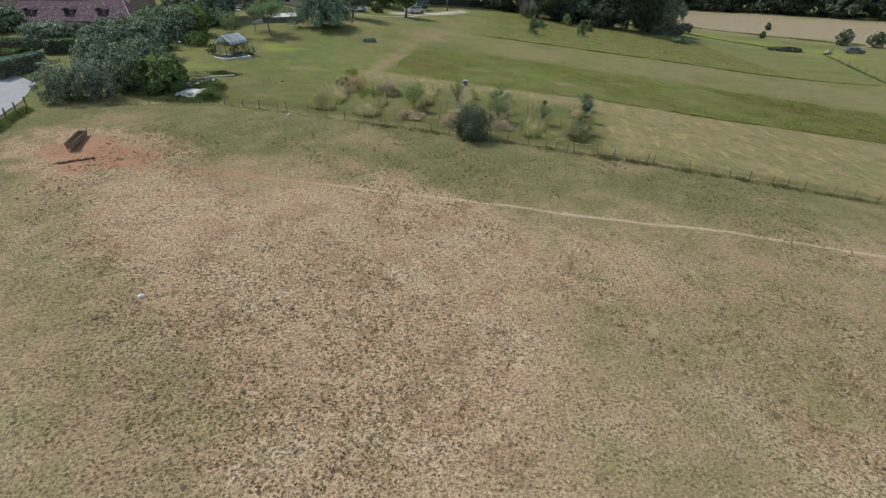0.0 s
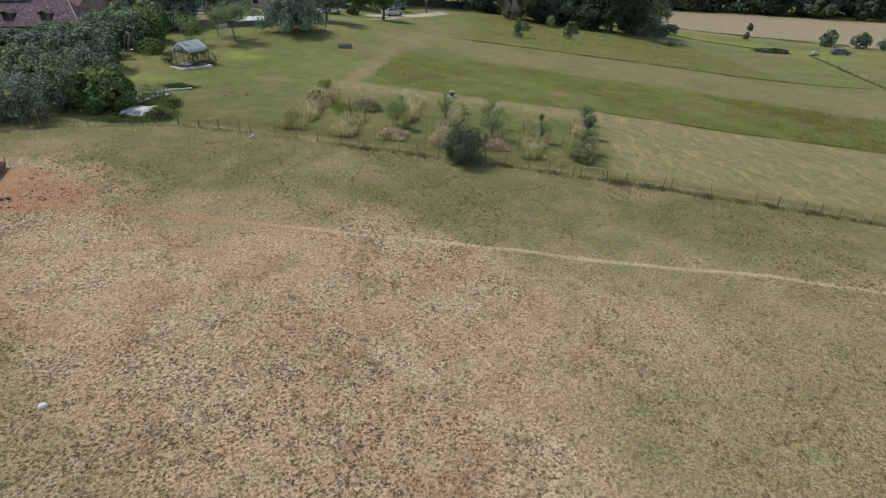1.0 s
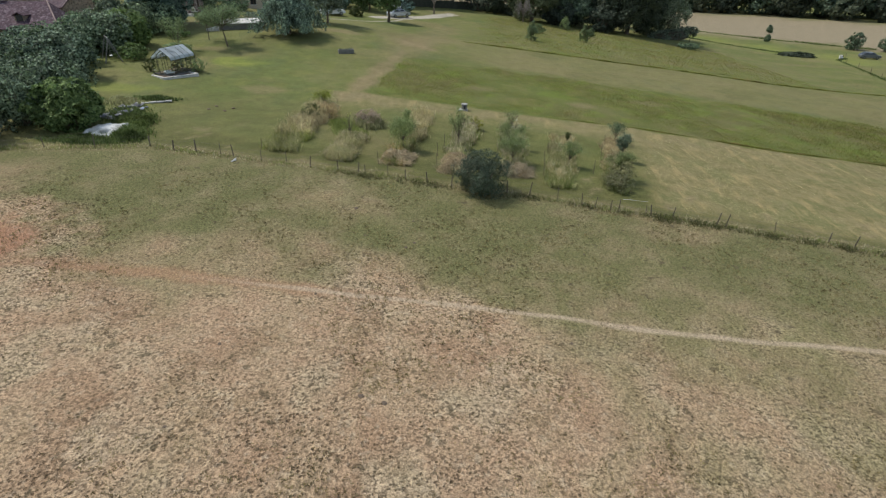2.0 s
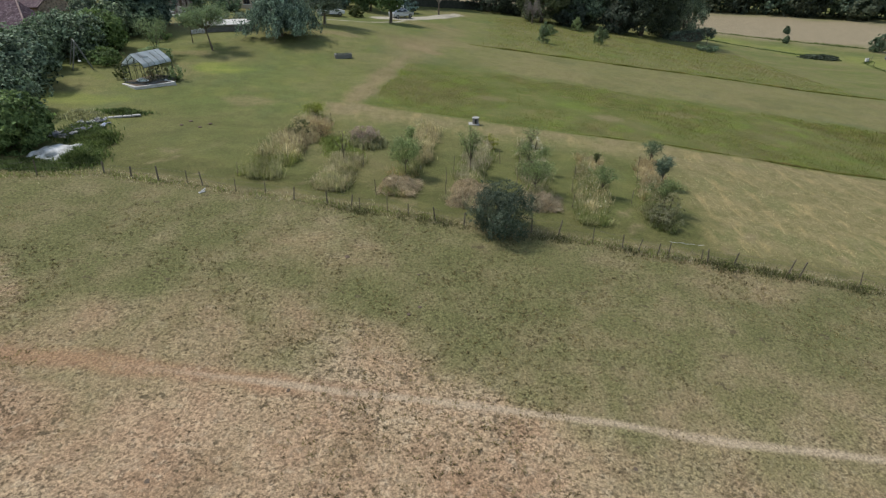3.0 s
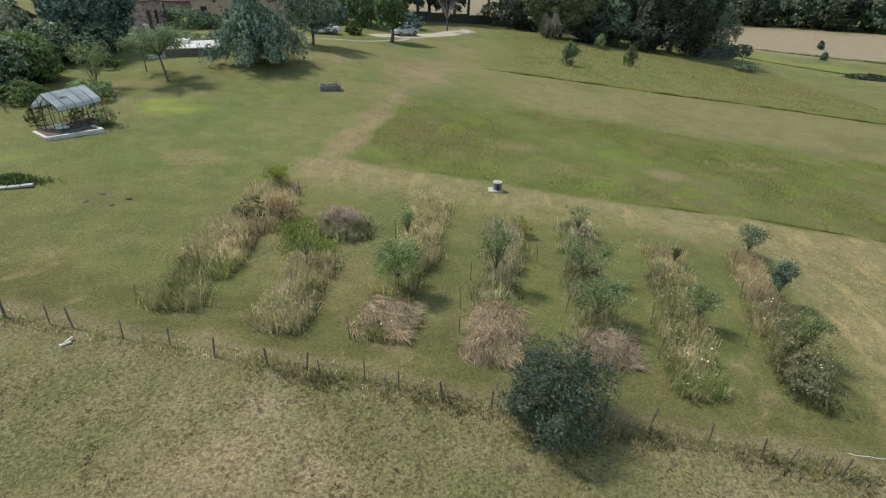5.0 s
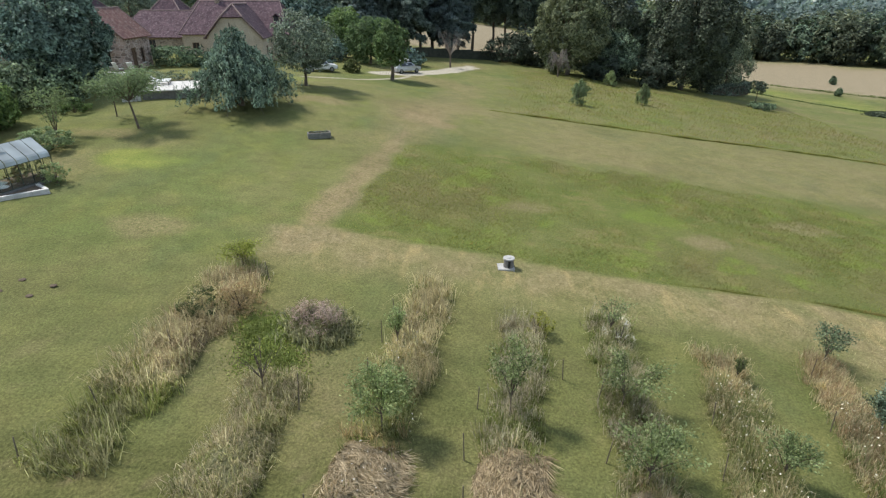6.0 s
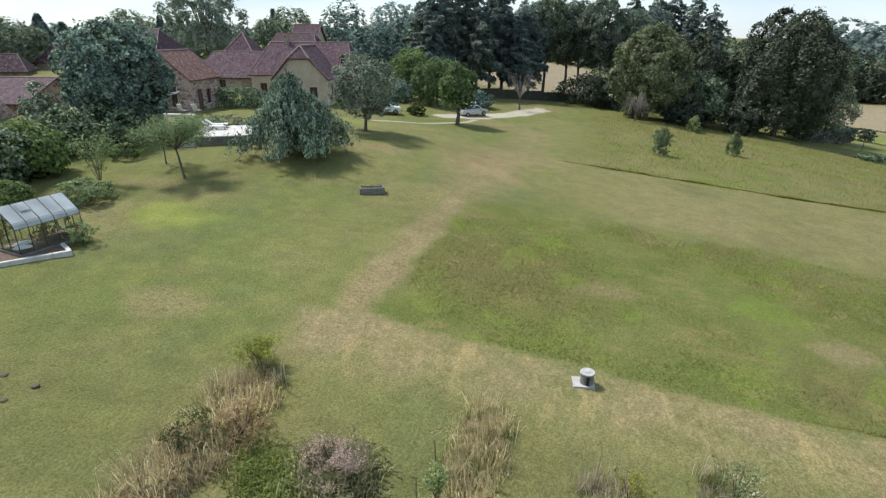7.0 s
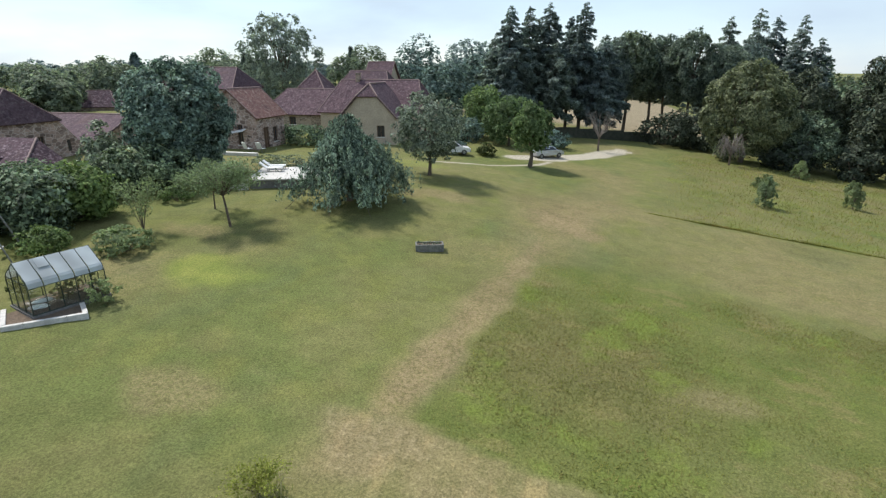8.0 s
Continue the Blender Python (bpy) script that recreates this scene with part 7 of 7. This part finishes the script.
def straw_heap(x, y, rx, ry, h, yaw, material, label, flow=-1.2):
    """A low matted heap of dead grass: long straws that lie over it in swirls and spill off its edge."""
    ob = thing("straw_heap", x, y, label, "straw heap", yaw, "heaps in the orchard beds")

    def top(u, v):
        r = np.power(np.abs(u) ** 3 + np.abs(v) ** 3, 1 / 3)
        r = r * (1 + 0.16 * ripple(u * rx + x, v * ry + y, 0.55, 7))
        return h * np.clip(1 - r ** 2.6, 0, 1) ** 0.75 * (0.78 + 0.3 * ripple(u * rx + x, v * ry + y, 0.4, 3) + 0.2 * ripple(u * rx, v * ry, 0.17, x))

    n = int(2900 * rx * ry)
    u, v = rng.uniform(-1, 1, n) * 0.97, rng.uniform(-1, 1, n) * 0.97
    phi = flow + 0.9 * ripple(u * rx, v * ry, 0.6, y) + 0.6 * rng.normal(size=n)
    long = rng.uniform(0.15, 0.7, n)
    chain = []
    for f, lift in ((0.0, 0.0), (0.4, 0.09), (0.75, 0.07), (1.0, 0.0)):
        a, b = u + np.cos(phi + 0.5 * f) * long * f / rx, v + np.sin(phi + 0.5 * f) * long * f / ry
        chain.append(np.stack([a * rx, b * ry, top(a, b) + lift * rng.uniform(0.2, 1.3, n) + 0.01], 1))
    side = np.stack([-np.sin(phi), np.cos(phi), rng.normal(size=n) * 0.5], 1) * 0.011
    rings = [c + side * w for c, w in zip(chain, (0.7, 1, 0.8, 0.2))] + [c - side * w for c, w in zip(chain, (0.7, 1, 0.8, 0.2))]
    verts = np.stack(rings, 1).reshape(-1, 3)
    i = np.arange(n)[:, None] * 8
    raw("straw", verts, [np.concatenate([i + np.array(q) for q in ((0, 1, 5, 4), (1, 2, 6, 5), (2, 3, 7, 6))])], material, ob)
    bm = bmesh.new()
    bmesh.ops.create_grid(bm, x_segments=22, y_segments=26, size=1.0)
    for vert in bm.verts:
        a, b = vert.co.x * 1.04, vert.co.y * 1.04
        vert.co = Vector((a * rx, b * ry, float(top(np.array(a), np.array(b))) - 0.05))
    part("mound", bm, M_THATCH, ob, "matted dead grass beneath", True)
    return ob


straw_heap(-3.0, 47.6, 1.0, 1.1, 0.42, -10, M_RUSTSTRAW, "low rust-brown heap of dead grass in a bed", -1.0)
straw_heap(0.95, 47.2, 1.0, 1.75, 0.46, -10, M_STRAW, "pale combed-down heap of dead grass in a bed", -1.9)
straw_heap(4.9, 46.6, 0.95, 1.0, 0.45, -8, M_RUSTSTRAW, "tan heap of dead grass behind the fence bush", -0.6)
straw_heap(-9.95, 52.6, 0.8, 1.7, 0.42, -8, M_STRAW, "bleached tussock of dead grass in a bed", -2.2)
straw_heap(-6.6, 47.9, 0.75, 1.2, 0.3, -8, M_GREYGRASS, "low greenish heap of dead grass in a bed", -2.0)

fruit = "small staked fruit tree growing in an orchard bed"
for x, y, h, r, m, nl in ((-9.5, 58.4, 0.95, 1.0, M_HERB, 1300), (-6.4, 50.6, 1.8, 0.9, M_HERB, 70), (-2.6, 49.4, 1.8, 1.2, M_LEAF_FRUIT, 3400), (-2.4, 53.4, 1.4, 0.45, M_LEAF_FRUIT, 700),
                          (1.3, 50.2, 2.5, 0.9, M_LEAF_FRUIT, 1300), (4.9, 47.9, 1.6, 1.25, M_LEAF_FRUIT, 2400), (5.1, 50.95, 1.7, 1.2, M_LEAF_FRUIT, 1700), (5.8, 54.95, 1.45, 0.85, M_LEAF_FRUIT, 450),
                          (8.95, 48.3, 1.5, 0.8, M_LEAF_FRUIT, 1300), (9.8, 52.7, 0.9, 0.25, M_LEAF_LIGHT, 350), (14.05, 54.2, 1.45, 0.95, M_LEAF, 1100), (13.4, 50.4, 1.7, 0.65, M_LEAF_HEDGE, 2000), (12.0, 46.6, 1.6, 1.0, M_LEAF_FRUIT, 1700)):
    open_tree(x, y, h * 1.15, r * 0.85, fruit, m, int(nl * 1.3), 0.085, 11, 0.28, True, "fruit_tree", "orchard trees", "fruit tree", 0.028, droop=0.0)
bush(-8.6, 55.2, 1.2, 0.9, "dark rusty shrub in the orchard bed", M_RUSTGRASS, 0.07, 2200, ragged=0.45, name="shrub")
bush(-9.6, 54.4, 1.2, 0.8, "olive-green shrub in the orchard bed", M_LEAF_LIGHT, 0.07, 2000, ragged=0.45, name="shrub")
weeds(-7.3, 53.9, 1.1, 1.1, 0.3, 2800, "lush green grass between the beds", M_LUSH)
weeds(-6.7, 52.3, 1.2, 1.0, 0.17, 2400, "lush green grass round the young tree", M_LUSH)
bush(-5.45, 54.2, 1.25, 1.0, "large faded lavender bush with grey-pink flower heads", M_LAVENDER, 0.07, 4200, 16, 0.0, 0.35, "lavender_bush", ragged=0.3)
weeds(-5.4, 54.2, 1.1, 1.0, 0.75, 4200, "grey-green blades round the lavender bush", M_GREYGRASS)
bush(2.9, 54.8, 1.1, 0.55, "yellow broom shrub in the orchard bed", M_YELLOW, 0.055, 1500, ragged=0.4, name="broom_shrub")
bush(6.0, 54.4, 1.4, 0.6, "white-flowering shrub in the orchard bed", M_PETAL, 0.05, 350, ragged=0.5, name="flowering_shrub")
bush(11.4, 44.9, 1.1, 0.85, "grey heap of shrubby growth at the bed's end", M_GREYGRASS, 0.08, 2200, ragged=0.35, name="shrub")
bush(12.0, 46.0, 1.5, 1.05, "olive weedy shrub at the bed's end", M_GREYGRASS, 0.08, 2200, ragged=0.4, name="shrub")
bush(2.4, 43.0, 2.35, 1.7, "big dense dark grey-green bush on the fence line", M_LEAF_FINE, 0.13, 15000, 24, 0.0, 0.26, "fence_bush", ragged=0.55, lump=0.44)
for x, y, h in ((-11.9, 47.6, 0.8), (-10.9, 49.6, 0.9), (-9.9, 52.3, 0.9), (-8.1, 57.4, 0.9), (-4.1, 46.3, 0.9), (-3.3, 51.6, 0.9), (-3.0, 53.6, 0.9), (-2.6, 55.0, 1.0), (-0.3, 46.9, 0.8), (-0.2, 48.4, 1.0), (0.3, 50.5, 0.9), (3.4, 52.2, 0.9),
                (3.9, 48.6, 0.9), (4.4, 51.3, 0.9), (6.7, 46.2, 0.9), (7.2, 48.2, 1.0), (7.9, 50.4, 0.9), (10.4, 47.2, 1.0), (11.9, 50.5, 0.9), (12.9, 53.2, 1.0), (-5.2, 50.0, 1.3)):
    ob = thing("tree_stake", x, y, "thin dark wooden stake at the orchard bed", "stake", 0, "orchard stakes")
    part("pole", limb(bmesh.new(), (0, 0, -0.2), (random.uniform(-0.1, 0.1), random.uniform(-0.1, 0.1), h), 0.02, 0.016, 6), M_POST, ob)


def flowers(i, n, lo, hi):
    x, y, s = in_bed(n, BEDS[i], 0.1)
    k = (s > lo) & (s < hi)
    x, y = x[k], y[k]
    p = np.stack([x, y, land(x, y) + rng.uniform(0.35, 0.85, len(x))], 1)
    nrm = unit(rng.normal(size=p.shape) * 0.4 + np.array([0, 0, 1.0]))
    axis = unit(np.cross(nrm, rng.normal(size=p.shape)))
    v, f = leaves(p, nrm, axis, size := rng.choice([0.03, 0.045, 0.06, 0.09], len(x), p=[0.4, 0.35, 0.2, 0.05]), size * 0.8)
    stuff("wild_flowers", v, [f], M_PETAL, "scattered small white wild flowers in an orchard bed", "flowers")


flowers(2, 170, 0.0, 0.75)
flowers(4, 40, 0.0, 1.0)
flowers(5, 360, 0.0, 0.8)
flowers(6, 260, 0.0, 0.7)

# ---- grass as geometry ----
def field(n, x0, x1, y0, y1, zone, h, material, label, lean=0.8, width=0.02, floor=0.5, name="grass"):
    x, y = rng.uniform(x0, x1, n), rng.uniform(y0, y1, n)
    z = zones(x, y)
    keep = rng.uniform(0, 1, n) < np.clip((z[zone] - floor) / (1 - floor), 0, 1)
    x, y = x[keep], y[keep]
    v, f = blades(x, y, h * rng.uniform(0.5, 1.25, len(x)), rng.uniform(0.2, 1, len(x)) * lean, width, False)
    return stuff(name, v, f, material, label)


field(120000, -8, 34, 54, 82, "tall", 0.15, M_TALLGRASS, "uncut knee-high green meadow grass", 1.5, 0.035, 0.3, "meadow_grass")
field(60000, 34, 62, 48, 76, "tall", 0.2, M_TALLGRASS, "uncut green meadow grass further down the slope", 1.3, 0.06, 0.3, "meadow_grass")
field(60000, 4, 60, 94, 136, "tall", 0.28, M_TALLGRASS, "uncut yellowing meadow grass before the wood", 1.0, 0.06, 0.2, "meadow_grass")
field(40000, 4, 60, 94, 136, "brown", 0.34, M_SEED, "reddish seed heads in the uncut meadow", 0.7, 0.04, 0.1, "seed_heads")
field(30000, -20, 22, 6, 45, "pasture", 0.06, M_PASTGRASS, "short grazed tufts on the pasture", 1.2, 0.03, 0.3, "pasture_grass")
field(14000, 13, 40, 39, 60, "hay", 0.09, M_DRYGRASS, "bleached stubble and hay left after mowing", 1.2, 0.03, 0.3, "hay_stubble")
# trampled tufts on the pasture
n = 15000
cx, cy = rng.uniform(-22, 24, n), rng.uniform(5, 46, n)
keep = zones(cx, cy)["pasture"] > 0.6
cx, cy = np.repeat(cx[keep], 6), np.repeat(cy[keep], 6)
x, y = cx + rng.normal(size=len(cx)) * 0.05, cy + rng.normal(size=len(cx)) * 0.05
v, f = blades(x, y, rng.uniform(0.05, 0.13, len(x)), rng.uniform(0.3, 1.2, len(x)), 0.03, False)
stuff("pasture_tufts", v, f, M_PASTGRASS, "trampled grass tufts standing in the grazed pasture")
# dark tufts and hoof-turned sods among them
n = 17000
cx, cy = rng.uniform(-24, 26, n), rng.uniform(6, 45, n)
keep = (zones(cx, cy)["pasture"] > 0.6) & (rng.uniform(-0.9, 0.7, n) < ripple(cx, cy, 1.4, 23) + 0.5 * ripple(cx, cy, 0.5, 29))
cx, cy = np.repeat(cx[keep], 5), np.repeat(cy[keep], 5)
x, y = cx + rng.normal(size=len(cx)) * 0.045, cy + rng.normal(size=len(cx)) * 0.04
v, f = blades(x, y, rng.uniform(0.04, 0.12, len(x)), rng.uniform(0.4, 1.3, len(x)), 0.05, False)
stuff("pasture_tufts", v, f, M_SOD, "dark trodden tufts and turned sods on the pasture")
# uncut edges left by the mower
for line, x0, x1, n in ((TALL_NEAR, 4, 50, 11000), (MEADOW_NEAR, 3.8, 76, 19000)):
    x = rng.uniform(x0, x1, n)
    y = line_y(x, line) + 0.12 + np.abs(rng.normal(size=n)) * 0.12
    v, f = blades(x, y, (0.14 + 0.08 * ripple(x, y, 2.0, 4)) * smooth01(x, x0, x0 + (12 if line is TALL_NEAR else 2)) * (1 if line is TALL_NEAR else 1.7) * rng.uniform(0.5, 1.1, n), rng.uniform(0.1, 0.8, n), 0.04, False)
    stuff("meadow_edge_grass", v, f, M_TALLGRASS, "upright edge of uncut meadow grass beside the mown strip")
# rough uncut grass under the fence
n = 12000
x = rng.uniform(-28, 46, n)
y = line_y(x, FENCE) + rng.normal(size=n) * 0.22 + 0.1 * ripple(x, x, 0.8, 3)
v, f = blades(x, y, 0.3 * rng.uniform(0.3, 1.2, n) * (0.65 + 0.4 * ripple(x, y, 0.9, 2)), rng.uniform(0.2, 1, n), 0.025)
stuff("fence_grass", v, f, M_GREENGRASS, "rough uncut grass along the fence line")
x = rng.uniform(-28, 46, 8000)
y = line_y(x, FENCE) + rng.normal(size=8000) * 0.3
v, f = blades(x, y, 0.22 * rng.uniform(0.3, 1.2, 8000), rng.uniform(0.2, 1, 8000), 0.025)
stuff("fence_grass", v, f, M_DRYGRASS, "dead grass along the fence line")
# dark tussocks on the pasture's side of it
n = 15000
x = rng.uniform(-8, 46, n)
lump = ripple(x, x * 0.3, 0.7, 6) * 0.5 + ripple(x, x * 0.3, 2.3, 8) * 0.5
keep = lump + rng.normal(size=n) * 0.3 > 0.05 + 0.3 * (1 - smooth01(x, -4, 6))
x, lump = x[keep], lump[keep]
n = len(x)
y = line_y(x, FENCE) - 0.34 + 0.12 * ripple(x, x, 1.7, 5) + rng.normal(size=n) * (0.12 + 0.10 * (lump + 1))
v, f = blades(x, y, (0.10 + 0.12 * (lump + 1)) * rng.uniform(0.4, 1.2, n), rng.uniform(0.2, 0.9, n), 0.03)
stuff("fence_grass", v, f, M_TUSSOCK, "dark tussocks of rank grass in front of the fence")
# the verge beside the lane
s = rng.uniform(0, 1, 7000)
x, y = -33.0 + 2.4 * s ** 1.2 + rng.normal(size=7000) * 0.3, 43.2 - 12.0 * s
v, f = blades(x, y, 0.4 * rng.uniform(0.3, 1.2, 7000), rng.uniform(0.2, 1, 7000), 0.03)
stuff("verge_grass", v, f, M_WEED, "long green verge grass beside the lane")
# rank growth along the meadow's far fence
f = rng.uniform(0, len(CORNER) - 1.001, 2800)
i = f.astype(int)
ends = np.array(CORNER)
at = ends[i] + (ends[i + 1] - ends[i]) * (f - i)[:, None] + rng.normal(size=(2800, 2)) * 0.3
v, f = blades(at[:, 0], at[:, 1], 0.26 * rng.uniform(0.3, 1.2, 2800), rng.uniform(0.2, 0.9, 2800), 0.09)
stuff("fence_grass", v, f, M_WEED, "rank dark weeds along the meadow's far fence")
for a, b, h, n in (((61.0, 204.0), (112.0, 152.0), 0.6, 2600), ((63.0, 168.5), (86.5, 137.0), 0.4, 2000)):
    f = rng.uniform(0, 1, n)
    x, y = a[0] + (b[0] - a[0]) * f + rng.normal(size=n) * 0.4, a[1] + (b[1] - a[1]) * f + rng.normal(size=n) * 0.4
    v, q = blades(x, y, h * rng.uniform(0.3, 1.2, n) * (0.7 + 0.5 * ripple(x, y, 3.0, 5)), rng.uniform(0.2, 0.9, n), 0.12)
    stuff("field_margin", v, q, M_WEED, "uncut weedy margin beside the stubble field")
